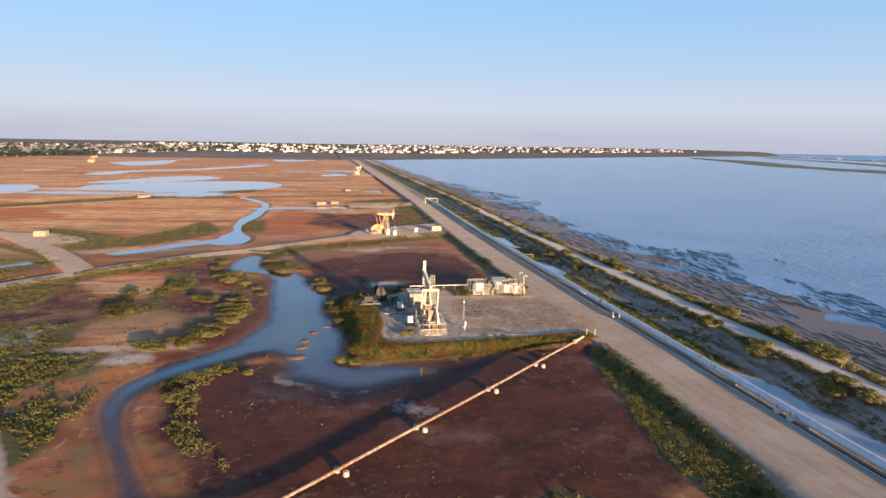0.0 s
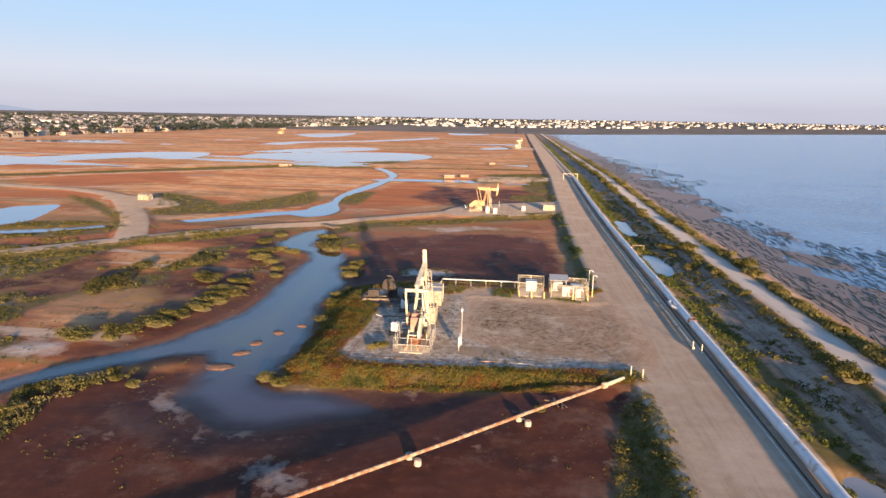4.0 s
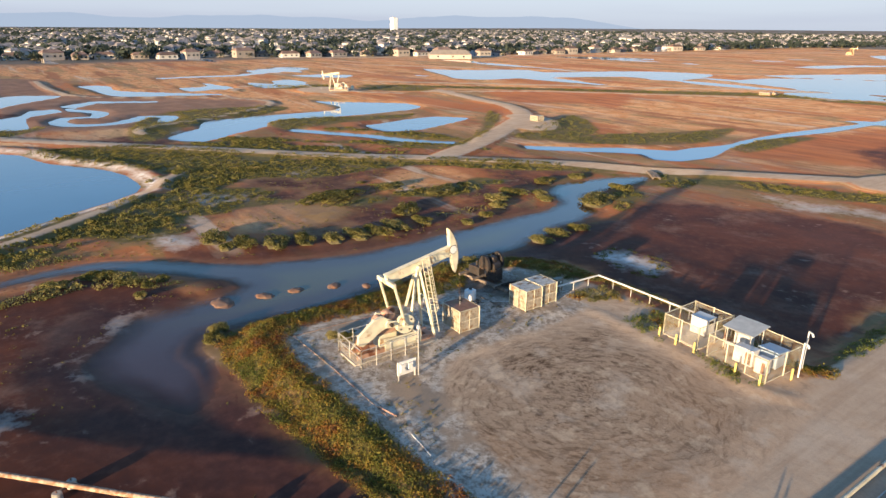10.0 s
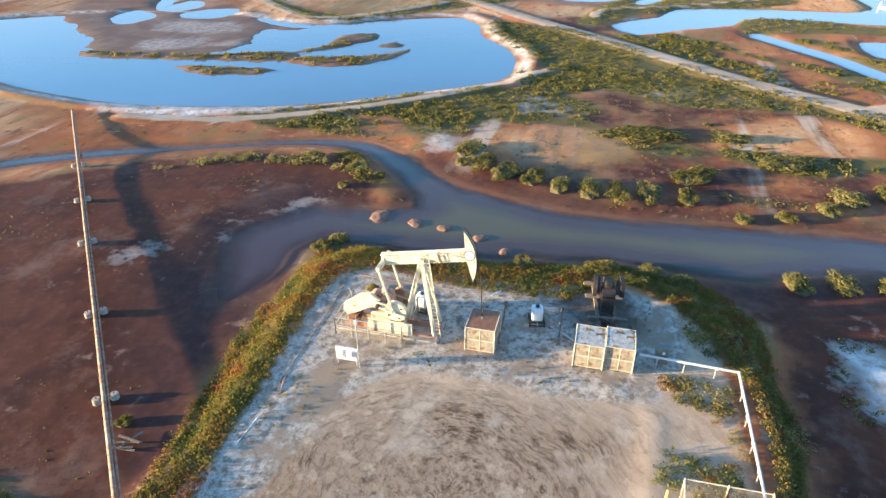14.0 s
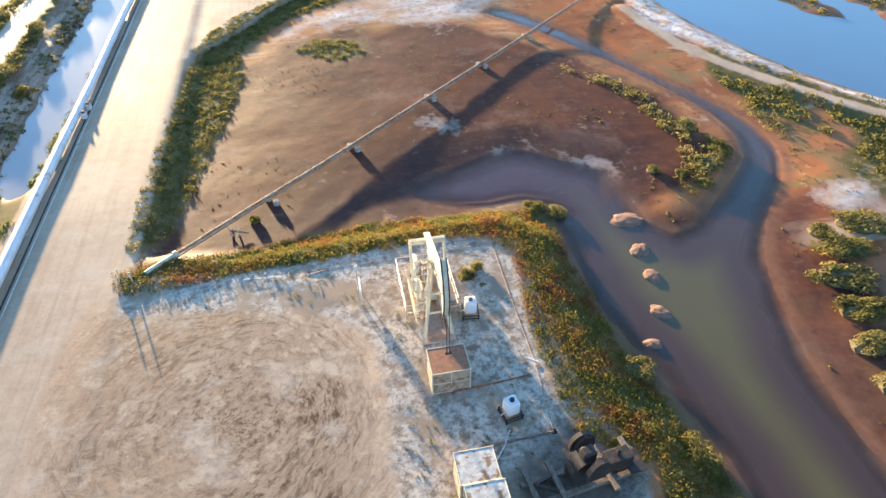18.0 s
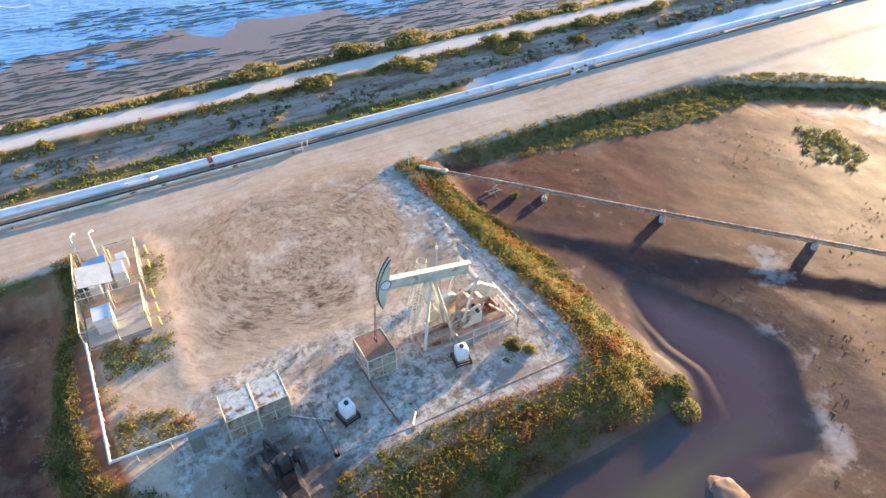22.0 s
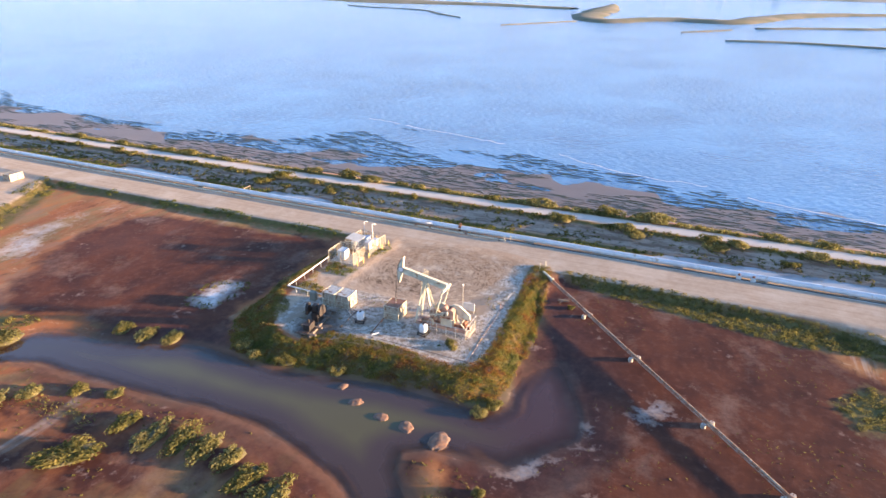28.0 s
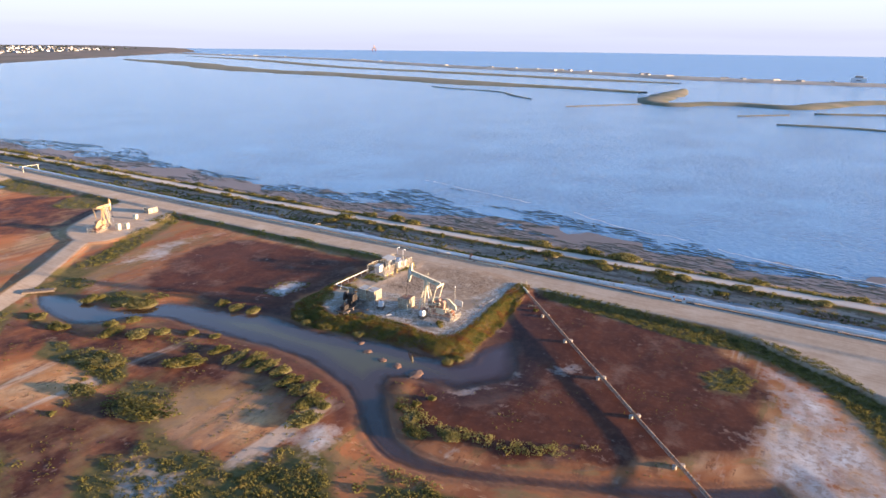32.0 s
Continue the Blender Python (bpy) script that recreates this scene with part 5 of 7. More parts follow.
# ---- mesh enclosures ----
def cage(name, x0, x1, y0, y1, z0, z1, label, panel=M_mesh, roof=None, bars=2, frame=M_paleyel, group=""):
    t = thing(name, (x0 + x1) / 2, (y0 + y1) / 2, z0, label, "enclosure", 0, group)
    hx, hy, h = (x1 - x0) / 2, (y1 - y0) / 2, z1 - z0
    for sx in (-1, 1):
        for sy in (-1, 1):
            part("corner_post", tube(B(), (sx * hx, sy * hy, 0), (sx * hx, sy * hy, h + 0.03), 0.045, 8), frame, t)
    sides = (((-hx, -hy), (hx, -hy)), ((hx, -hy), (hx, hy)), ((hx, hy), (-hx, hy)), ((-hx, hy), (-hx, -hy)))
    for (ax, ay), (bx, by) in sides:
        s = part("top_rail", tube(B(), (ax, ay, h), (bx, by, h), 0.03, 6), frame, t)
        for zz in (0.08, h * 0.5):
            part("rail", tube(B(), (ax, ay, zz), (bx, by, zz), 0.03, 6), frame, s)
        for i in range(1, bars):
            f = i / bars
            part("upright", tube(B(), (ax + (bx - ax) * f, ay + (by - ay) * f, 0), (ax + (bx - ax) * f, ay + (by - ay) * f, h), 0.028, 6), frame, s)
        b = B()
        beam(b, (ax, ay, h / 2), (bx, by, h / 2), 0.012, h - 0.1)
        part("mesh_panel", b, panel, s)
    if roof:
        b = B()
        box(b, 0, 0, h, hx * 2 + 0.04, hy * 2 + 0.04, 0.02)
        part("roof_panel", b, roof, t)
    return t


c = cage("wellhead_cage", 12.25, 14.7, 106.35, 108.45, 0.95, 2.95, "tan mesh wellhead cage with a rust-stained top", M_mesh, wire("rusted_mesh", (0.42, 0.20, 0.12), 0.8))
part("wellhead", tube(tube(tube(tube(B(), (0.02, -0.12, 0), (0.02, -0.12, 1.2), 0.2, 12), (0.02, -0.12, 1.2), (0.02, -0.12, 1.3), 0.34, 12), (-0.7, -0.12, 0.7), (0.7, -0.12, 0.7), 0.1, 10), (0.02, -0.12, 1.3), (0.02, -0.12, 1.65), 0.12, 10), M_rusty, c, "rusted wellhead valve stack")
cage("equipment_cage", 12.3, 14.55, 114.0, 116.0, 0.95, 2.9, "dusty cream mesh equipment cage with a pale mesh top", M_mesh, M_palemesh, 2, group="equipment cages")
cage("equipment_cage", 12.15, 14.4, 116.08, 118.0, 0.95, 2.95, "dusty cream mesh equipment cage with a pale mesh top", M_mesh, M_palemesh, 2, group="equipment cages")
for nm, (bx, by, sx, sy, sz) in (("pump_skid", (13.4, 115.0, 1.2, 1.0, 0.9)), ("valve_skid", (13.3, 117.0, 1.3, 0.9, 0.8))):
    t = thing(nm, bx, by, 0.95, "rusted " + nm.replace("_", " ") + " inside a mesh cage on the crust", "pump")
    part("body", box(B(), 0, 0, sz / 2, sx, sy, sz, 0.06), M_rusty, t)
    part("pipe_stub", tube(B(), (0, 0, sz), (0, 0, sz + 0.4), 0.08, 10), M_steel, t)


# ---- chemical totes ----
def tote(x, y, rz, label):
    t = thing("chemical_tote", x, y, 0.95, label, "tank", rz, "white chemical totes")
    b = B()
    box(b, 0, 0, 0.95, 0.86, 0.86, 1.05, 0.17)
    body = part("tank", b, M_plastic, t, "white plastic tank", True)
    part("lid", tube(B(), (0, 0, 1.5), (0, 0, 1.6), 0.16, 14), M_black, body)
    b = B()
    for z in (0.12, 0.4):
        for s in (-0.55, 0.55):
            beam(b, (-0.62, s, z), (0.62, s, z), 0.07, 0.07)
            beam(b, (s, -0.6, z), (s, 0.6, z), 0.07, 0.07)
    part("frame", b, M_black, t, "black steel stand")
    for sx in (-0.55, 0.55):
        for sy in (-0.55, 0.55):
            part("leg", tube(B(), (sx, sy, 0), (sx, sy, 0.45), 0.05, 8), M_black, t)
    part("outlet", tube(B(), (0.4, 0, 0.5), (0.75, 0, 0.3), 0.04, 8), M_steel, t)


tote(10.25, 110.9, 12, "white plastic chemical tank on a black stand")
tote(10.75, 102.0, -8, "white plastic chemical tank on a black stand by the pumpjack")


# ---- control panel board and light pole ----
t = thing("control_panel", 18.3, 98.75, 0.95, "white electrical panel board on steel legs", "panel")
part("board", box(B(), 0, 0, 0.95, 0.12, 1.6, 1.1, 0.02), M_white, t)
for sy in (-0.7, 0.7):
    part("leg", tube(B(), (0, sy, 0), (0, sy, 1.5), 0.05, 8), M_steel, t)
for sy, zz, h in ((-0.4, 1.0, 0.6), (0.25, 1.05, 0.5)):
    e = part("breaker_box", box(B(), 0.13, sy, zz, 0.16, 0.42, h, 0.015), M_white, t)
    part("latch", box(B(), 0.22, sy + 0.15, zz, 0.02, 0.03, 0.12), M_dark, e)
part("conduit", tube(B(), (0.05, 0.72, 0), (0.05, 0.72, 1.2), 0.03, 6), M_steel, t)
t = thing("light_pole", 18.45, 99.7, 0.95, "slim white metal pole with a small box on top", "pole")
part("pole", tube(B(), (0, 0, 0), (0, 0, 3.9), 0.05, 8), M_steel, t)
part("sensor_box", box(B(), 0, 0, 3.95, 0.22, 0.18, 0.3, 0.02), M_white, t)
part("antenna", tube(B(), (0, 0, 4.1), (0, 0, 4.5), 0.015, 5), M_steel, t)


# ---- metering compound ----
def fence(name, pts, z, h, label, gates=()):
    t = thing(name, pts[0][0], pts[0][1], z, label, "fence")
    o = Vector((pts[0][0], pts[0][1], 0))
    for a, c in zip(pts, pts[1:]):
        a, c = Vector((*a, 0)) - o, Vector((*c, 0)) - o
        n = max(1, round((c - a).length / 2.0))
        rail = part("top_rail", tube(B(), a + Vector((0, 0, h)), c + Vector((0, 0, h)), 0.035, 6), M_paleyel, t)
        part("bottom_rail", tube(B(), a + Vector((0, 0, 0.06)), c + Vector((0, 0, 0.06)), 0.025, 6), M_paleyel, rail)
        b = B()
        beam(b, a + Vector((0, 0, h / 2)), c + Vector((0, 0, h / 2)), 0.012, h - 0.08)
        part("mesh_panel", b, M_wire, rail, "thin wire mesh")
        for i in range(n + 1):
            p = a + (c - a) * i / n
            part("post", tube(tube(B(), p, p + Vector((0, 0, h + 0.05)), 0.05, 8), p + Vector((0, 0, h + 0.05)), p + Vector((0, 0, h + 0.1)), 0.05, 8, 0.01), M_paleyel, t)
    return t


fence("mesh_fence", [(24.6, 120.6), (28.0, 120.4), (28.2, 124.9), (24.5, 125.0), (24.6, 120.6)], 0.95, 1.95, "cream pipe-framed mesh fence round a white cabinet")
fence("mesh_fence", [(29.0, 120.2), (34.0, 119.9), (34.2, 124.6), (28.9, 124.9), (29.0, 120.2)], 0.95, 1.9, "cream pipe-framed mesh fence round meter tanks")
t = thing("slab", 26.4, 122.7, 0.95, "pale concrete slab inside the mesh fence", "slab")
part("concrete", box(B(), 0, 0, 0.06, 3.3, 4.2, 0.14, 0.02), M_conc, t)
t = thing("white_cabinet", 26.4, 123.4, 1.08, "white metal cabinet on the slab", "cabinet")
cb = part("body", box(B(), 0, 0, 0.75, 1.5, 1.25, 1.45, 0.05), M_white, t)
part("door", box(B(), 0, -0.64, 0.75, 1.2, 0.04, 1.2, 0.015), M_white, cb)
part("vent", box(B(), 0.77, 0, 1.2, 0.03, 0.6, 0.25), M_dark, cb)
part("top_cap", box(B(), 0, 0, 1.5, 1.6, 1.35, 0.06, 0.02), M_white, t)
t = thing("meter_shelter", 30.2, 123.3, 0.95, "open steel shelter with a grey sheet roof over white meter boxes", "shelter")
for sx in (-1.0, 1.0):
    for sy in (-0.9, 0.9):
        part("post", tube(B(), (sx, sy, 0), (sx, sy, 2.2 + 0.12 * sy), 0.045, 8), M_steel, t)
b = B()
box(b, 0, 0, 0, 2.6, 2.4, 0.06, m=Matrix.Translation((0, 0, 2.25)) @ Matrix.Rotation(radians(7), 4, "X"))
part("roof", b, mat("grey_sheet", (0.50, 0.50, 0.47), 0.5, 0.3, 0.1, 2.0), t)
part("meter_box", box(B(), -0.1, 0.2, 1.0, 1.3, 0.8, 1.3, 0.04), M_white, t)
part("meter_run", tube(tube(B(), (-1.2, -0.5, 0.5), (2.6, -0.5, 0.5), 0.12, 12), (0.4, -0.5, 0.5), (0.4, -0.5, 1.3), 0.08, 10), M_white, t)
for x, y, sx, sy, sz, lab in ((31.4, 121.6, 1.6, 0.9, 1.35, "white steel instrument cabinet in the compound"), (33.0, 121.2, 0.9, 0.8, 1.2, "small white instrument cabinet near bollards")):
    t = thing("instrument_cabinet", x, y, 0.95, lab, "cabinet")
    bd = part("body", box(B(), 0, 0, sz / 2 + 0.1, sx, sy, sz, 0.04), M_white, t)
    part("door", box(B(), -sx * 0.2, -sy / 2 - 0.02, sz / 2 + 0.1, sx * 0.45, 0.03, sz * 0.8, 0.01), M_white, bd)
    part("rusty_door", box(B(), sx * 0.27, -sy / 2 - 0.02, sz / 2 + 0.05, sx * 0.3, 0.03, sz * 0.7, 0.01), M_rusty, bd)
t = thing("vapour_tank", 32.7, 123.2, 0.95, "blue-grey covered tank with a sloping lid", "tank")
part("body", box(B(), 0, 0, 0.7, 1.5, 1.7, 1.2, 0.08), M_blue, t)
b = B()
box(b, 0, 0, 0, 1.65, 1.85, 0.08, 0.02, Matrix.Translation((0, 0, 1.38)) @ Matrix.Rotation(radians(-8), 4, "X"))
part("lid", b, M_blue, t)
for x, y, h in ((34.5, 124.2, 3.3), (34.9, 122.9, 2.9)):
    t = thing("vent_pipe", x, y, 0.9, "white gooseneck vent pipe beside the compound", "pipe", 0, "vent pipes")
    part("riser", tube(B(), (0, 0, 0), (0, 0, h), 0.06, 10), M_white, t)
    part("elbow", tube(tube(B(), (0, 0, h), (0.35, -0.25, h + 0.05), 0.06, 10), (0.35, -0.25, h + 0.05), (0.5, -0.35, h - 0.15), 0.08, 10), M_white, t)
for x, y in ((24.7, 119.9), (26.4, 119.8), (28.1, 119.8), (31.9, 119.4), (33.9, 119.3), (34.8, 122.1)):
    t = thing("bollard", x, y, 0.9, "yellow steel bollard guarding the compound", "bollard", 0, "yellow bollards")
    part("post", tube(tube(B(), (0, 0, 0), (0, 0, 0.95), 0.085, 10), (0, 0, 0.95), (0, 0, 1.01), 0.085, 10, 0.03), M_yellow, t)

# white pipe on short stands round the yard's corner
t = thing("white_flowline", 13.1, 118.4, 0.9, "white flow line on short stands, bent round the corner", "pipe")
for a, c in (((0.2, 0, 0.95), (0.5, 6.4, 0.95)), ((0.5, 6.4, 0.95), (11.4, 6.5, 0.95))):
    part("pipe_run", tube(B(), a, c, 0.085, 10), M_white, t)
bm_ = B()
bmesh.ops.create_uvsphere(bm_, u_segments=10, v_segments=8, radius=0.1, matrix=Matrix.Translation((0.5, 6.4, 0.95)))
part("elbow", bm_, M_white, t)
for px, py in ((0.25, 1.2), (0.33, 3.0), (0.42, 5.0), (2.4, 6.42), (4.6, 6.44), (6.8, 6.46), (9.0, 6.48), (11.0, 6.5)):
    part("stand", tube(box(B(), px, py, 0.88, 0.25, 0.25, 0.04), (px, py, -0.3), (px, py, 0.9), 0.05, 8), M_steel, t)
t = thing("grey_cabinet", 12.7, 119.9, 0.95, "grey steel switch cabinet at the end of a pipe", "cabinet")
bd = part("body", box(B(), 0, 0, 0.75, 0.6, 0.85, 1.3, 0.03), mat("olive_grey", (0.25, 0.24, 0.19), 0.6, 0.2, 0.1), t)
part("label_plate", box(B(), 0.31, 0.1, 1.05, 0.02, 0.2, 0.2), M_plastic, bd)
part("leg", tube(tube(B(), (0, -0.35, 0), (0, -0.35, 0.2), 0.04), (0, 0.35, 0), (0, 0.35, 0.2), 0.04), M_steel, t)

# ---- derelict pumping engine ----
t = thing("derelict_engine", 7.6, 115.9, 0.95, "black oily derelict pumping engine on timber skids", "machine", 8)
for sy in (-0.65, 0.65):
    part("skid_beam", box(B(), -0.2, sy, 0.18, 7.2, 0.28, 0.3, 0.02), M_wood, t)
for sx in (-3.4, -1.6, 1.4, 2.9):
    part("cross_timber", box(B(), sx, 0, 0.42, 0.3, 2.9, 0.22, 0.02), M_wood, t)
part("gear_case", tube(box(B(), 0.1, 0, 1.2, 1.5, 0.95, 1.3, 0.1), (0.1, -0.5, 1.9), (0.1, 0.5, 1.9), 0.55, 16), M_dark, t)
for sy in (-1, 1):
    w = part("crank_arm", beam(B(), (0.1, sy * 0.75, 1.8), (-0.5, sy * 0.75, 3.0), 0.2, 0.45, (1, 0, 0)), M_dark, t)
    prof = [(0.75 * math.cos(a), 1.05 * math.sin(a)) for a in np.linspace(-0.4, math.pi + 0.4, 12)]
    b = slab(B(), prof, -0.14, 0.14)
    bmesh.ops.transform(b, matrix=Matrix.Translation((-0.35, sy * 0.95, 2.1)) @ Matrix.Rotation(radians(90 + sy * 6), 4, "Z"), verts=b.verts)
    part("counterweight", b, M_dark, w)
part("hood", box(B(), -0.15, 0, 2.45, 0.8, 0.7, 1.0, 0.15), M_dark, t, "dark sheet hood")
part("engine_block", tube(box(B(), -2.3, 0, 0.95, 1.5, 0.9, 0.9, 0.06), (-2.3, 0, 1.4), (-2.3, 0, 1.9), 0.12), M_dark, t)
part("plate", box(B(), -3.2, 0.3, 0.6, 1.0, 1.4, 0.08), M_dark, t)
part("front_frame", beam(beam(B(), (1.6, -0.5, 0.5), (2.9, 0, 1.1), 0.16, 0.2), (1.6, 0.5, 0.5), (2.9, 0, 1.1), 0.16, 0.2), M_dark, t)

# ---- low pipes and kerbs on the crust ----
for nm, pts, r, m_, lab in (
        ("kerb_pipe", ((7.2, 94.9, 0.955), (7.4, 101, 0.955), (7.5, 107.5, 0.955), (8.0, 112.6, 0.955)), 0.035, M_oldpipe, "weathered pipe laid along the edge of the crust"),
        ("kerb_pipe", ((7.0, 94.6, 0.955), (14, 94.9, 0.955), (22, 95.0, 0.955)), 0.035, M_oldpipe, "weathered pipe laid along the edge of the crust"),
        ("kerb_pipe", ((8.0, 112.6, 1.0), (12.4, 112.8, 1.02)), 0.08, M_wood, "old timber kerb beside the pipes"),
        ("flow_pipe", ((13.4, 108.5, 1.05), (10.6, 108.4, 1.05), (8.2, 108.2, 1.05)), 0.05, M_rusty, "thin rusty flow pipe across the crust"),
        ("flow_pipe", ((10.6, 112.0, 1.05), (11.2, 113.0, 1.05), (12.2, 114.2, 1.05)), 0.05, M_steel, "thin steel flow pipe across the crust"),
        ("flow_pipe", ((8.2, 107.0, 1.4), (7.4, 107.6, 1.4)), 0.07, M_white, "white stub pipe on a stand"),
        ("scrap_pipe", ((24.5, 95.2, 1.0), (27.0, 95.0, 0.98)), 0.05, M_white, "length of white pipe lying by the yard edge"),
        ("scrap_pipe", ((20.6, 95.1, 1.0), (22.2, 95.5, 0.98)), 0.055, M_pink, "rusty red pipe offcut by the yard edge")):
    o = Vector((*pts[0][:2], 0.95))
    t = thing(nm, *o, lab, "pipe")
    for a, c in zip(pts, pts[1:]):
        part("pipe_run", tube(B(), Vector(a) - o, Vector(c) - o, r, 8), m_, t)
    for a in pts[:: max(1, len(pts) - 1)]:
        part("sleeper", box(B(), a[0] - o.x, a[1] - o.y, 0.0, 0.3, 0.3, 0.1), M_wood, t)

# ---- old pipeline across the mud ----
P0, P1 = Vector((34.2, 92.5, 1.05)), Vector((-25.0, 37.6, 0.72))
PD = (P1 - P0)
t = thing("old_pipeline", P0.x, P0.y, 0, "long weathered tan pipeline on concrete drums over red mud", "pipeline")
prev = Vector((0, 0, P0.z))
for k in range(1, 9):
    f = k / 8
    nxt = Vector((PD.x * f, PD.y * f, P0.z + PD.z * min(1, f * 2.2) + 0.05 * math.sin(k * 2.1)))
    part("pipe_length", tube(B(), prev, nxt, 0.14, 12), M_oldpipe, t)
    sv = Vector((PD.y, -PD.x, 0)).normalized() * 0.27 + Vector((0, 0, -0.1))
    part("side_pipe", tube(B(), prev + sv, nxt + sv, 0.065, 10), M_oldpipe, t, "slimmer rusty pipe alongside")
    part("joint_collar", tube(B(), nxt - PD.normalized() * 0.15, nxt + PD.normalized() * 0.15, 0.155, 12), M_oldpipe, t)
    prev = nxt
d = PD.normalized()
part("end_section", tube(tube(B(), Vector((0, 0, P0.z + 0.02)) - d * 0.4, Vector((0, 0, P0.z)) + d * 2.6, 0.2, 14), Vector((0, 0, P0.z)) + d * 2.2, Vector((0, 0, P0.z)) + d * 2.5, 0.3, 14), M_paleyel, t, "pale painted pipe end")
for k, (bx, by) in enumerate(((25.0, 84.0), (16.9, 76.5), (7.4, 67.65), (-0.4, 60.4), (-8.5, 52.9))):
    hz = float(height(np.array([bx]), np.array([by]))[0])
    s = thing("pipe_support", bx, by, hz, "pair of pale concrete drums under the old pipeline", "support", math.degrees(math.atan2(d.y, d.x)), "pipeline supports")
    for sy in (-0.55, 0.55):
        dr = part("drum", tube(B(), (0, sy, -0.1), (0, sy, 0.4), 0.28, 16), M_conc, s)
        part("drum_cap", tube(B(), (0, sy, 0.4), (0, sy, 0.46), 0.23, 16), M_conc, dr)
        part("anchor_bolt", tube(B(), (0, sy, 0.46), (0, sy, 0.58), 0.04, 8), M_rusty, dr)
    part("cross_bar", box(B(), 0, 0, 0.38, 0.14, 1.2, 0.1), M_wood, s)
t = thing("mud_hummock", 28.0, 87.8, 0.15, "brush and planks heaped on the mud under the pipe", "debris")
for a in range(5):
    part("plank", box(B(), 0, 0, 0, 1.6, 0.14, 0.05, m=pose(random.uniform(-0.6, 0.6), random.uniform(-0.4, 0.4), 0.12 + 0.05 * a, random.uniform(-6, 6), random.uniform(-6, 6), random.uniform(0, 180))), M_wood, t)
for x, y in ((35.3, 93.6), (36.3, 93.0), (43.9, 101.2), (43.2, 102.0)):
    t = thing("marker_post", x, y, 0.9, "short weathered marker post at the road edge", "post", 0, "marker posts")
    part("post", tube(B(), (0, 0, 0), (0, 0, 1.15), 0.06, 8), M_paleyel, t)

# ---- mud islets in the creek ----
M_islet = mat("islet_mud", (0.20, 0.10, 0.06), 0.9, 0, 0.3, 2.0, 0.3, second=(0.21, 0.14, 0.10))
for k, (x, y, r_) in enumerate(ISLETS):
    t = thing("mud_islet", x, y, -0.22, "small lumpy brown mud islet in the creek", "mud", 40 * k, "mud islets")
    b = B()
    bmesh.ops.create_icosphere(b, subdivisions=4, radius=1.0)
    for v in b.verts:
        q = v.co * 2.2 + Vector((k * 7.1, 0, 0))
        lump = 1 + 0.2 * noise.noise(q) + 0.12 * noise.noise(q * 4)
        v.co = Vector((v.co.x * r_ * 1.15 * lump, v.co.y * r_ * 0.85 * lump, max(-0.1, (v.co.z - 0.25) * 0.27 * lump)))
    part("mound", b, M_islet, t, "", True)

# ---- pipes along the causeway ----
def bx_(y):
    return float(bend(y))


t = thing("jacketed_pipeline", 45.4, 60, 0.7, "thick white jacketed pipeline along the causeway road", "pipeline")
rng_ = random.Random(4)
off = [(rng_.uniform(-0.09, 0.09), rng_.uniform(-0.05, 0.05)) for _ in range(60)]
ys = list(np.arange(-60, 322, 12.0))
for k, (a, c) in enumerate(zip(ys, ys[1:])):
    p, q = Vector((bx_(a) + off[k][0], a - 60, 0.62 + off[k][1])), Vector((bx_(c) + off[k + 1][0], c - 60, 0.62 + off[k + 1][1]))
    part("pipe_section", tube(B(), p, q, 0.46, 24), M_jacket, t)
    part("joint_band", tube(B(), q - Vector((0, 0.2, 0)), q + Vector((0, 0.2, 0)), 0.475, 20), M_jacket, t)
    part("support_saddle", box(B(), p.x, p.y + 1.5, 0.12, 1.0, 0.35, 0.3, 0.02), M_conc, t)
t = thing("jacketed_pipeline", 46.5, 300, 0.7, "thinner pale pipeline running far up the causeway", "pipeline")
for a in np.arange(320, 900, 40.0):
    part("pipe_section", tube(B(), (bx_(a) - 0.6, a - 300, 0.45), (bx_(a + 40) - 0.6, a - 260, 0.45), 0.2, 10), M_jacket, t)
for x0, y0, y1, z, r, m_, lab in ((44.55, -60, 330, 0.84, 0.07, M_dark, "slim black pipe beside the white pipeline"), (44.2, -60, 330, 0.86, 0.05, M_steel, "slim grey conduit beside the white pipeline"), (43.3, 102, 380, 1.28, 0.13, M_paleyel, "pale yellow pipe at the road edge")):
    t = thing("road_pipe", x0, y0, 0.8, lab, "pipe")
    st = np.arange(y0, y1, 26.0)
    for a in st:
        part("pipe_run", tube(B(), (bx_(a), a - y0, z - 0.8), (bx_(a + 26), a + 26 - y0, z - 0.8), r, 10), m_, t)
        part("stand", box(B(), bx_(a), a - y0 + 1, (z - 0.8) / 2, 0.3, 0.12, max(0.1, z - 0.8)), M_wood, t)
t = thing("valve_station", 45.4, 64.5, 0.7, "white valve boxes under the jacketed pipeline", "valve")
for k, (yy, xx) in enumerate(((-1.2, -0.8), (0.8, -0.75))):
    v = part("valve_box", box(B(), xx, yy, 0.45, 0.5, 0.7, 0.6, 0.04), M_white, t)
    part("flange", tube(B(), (xx, yy, 0.75), (xx, yy, 1.0), 0.18, 12), M_rusty, v)
t = thing("pipe_clamp", 45.4, 111.0, 0.7, "rusted repair clamp round the white pipeline", "clamp")
part("collar", tube(box(B(), 0, 0, 0.62, 0.9, 0.5, 0.9, 0.05), (0, -0.9, 0.62), (0, 0.9, 0.62), 0.42, 16), M_rusty, t)
part("valve_wheel", tube(tube(B(), (0, 0, 1.0), (0, 0, 1.4), 0.05), (0, 0, 1.4), (0, 0, 1.45), 0.25, 14), M_rusty, t)
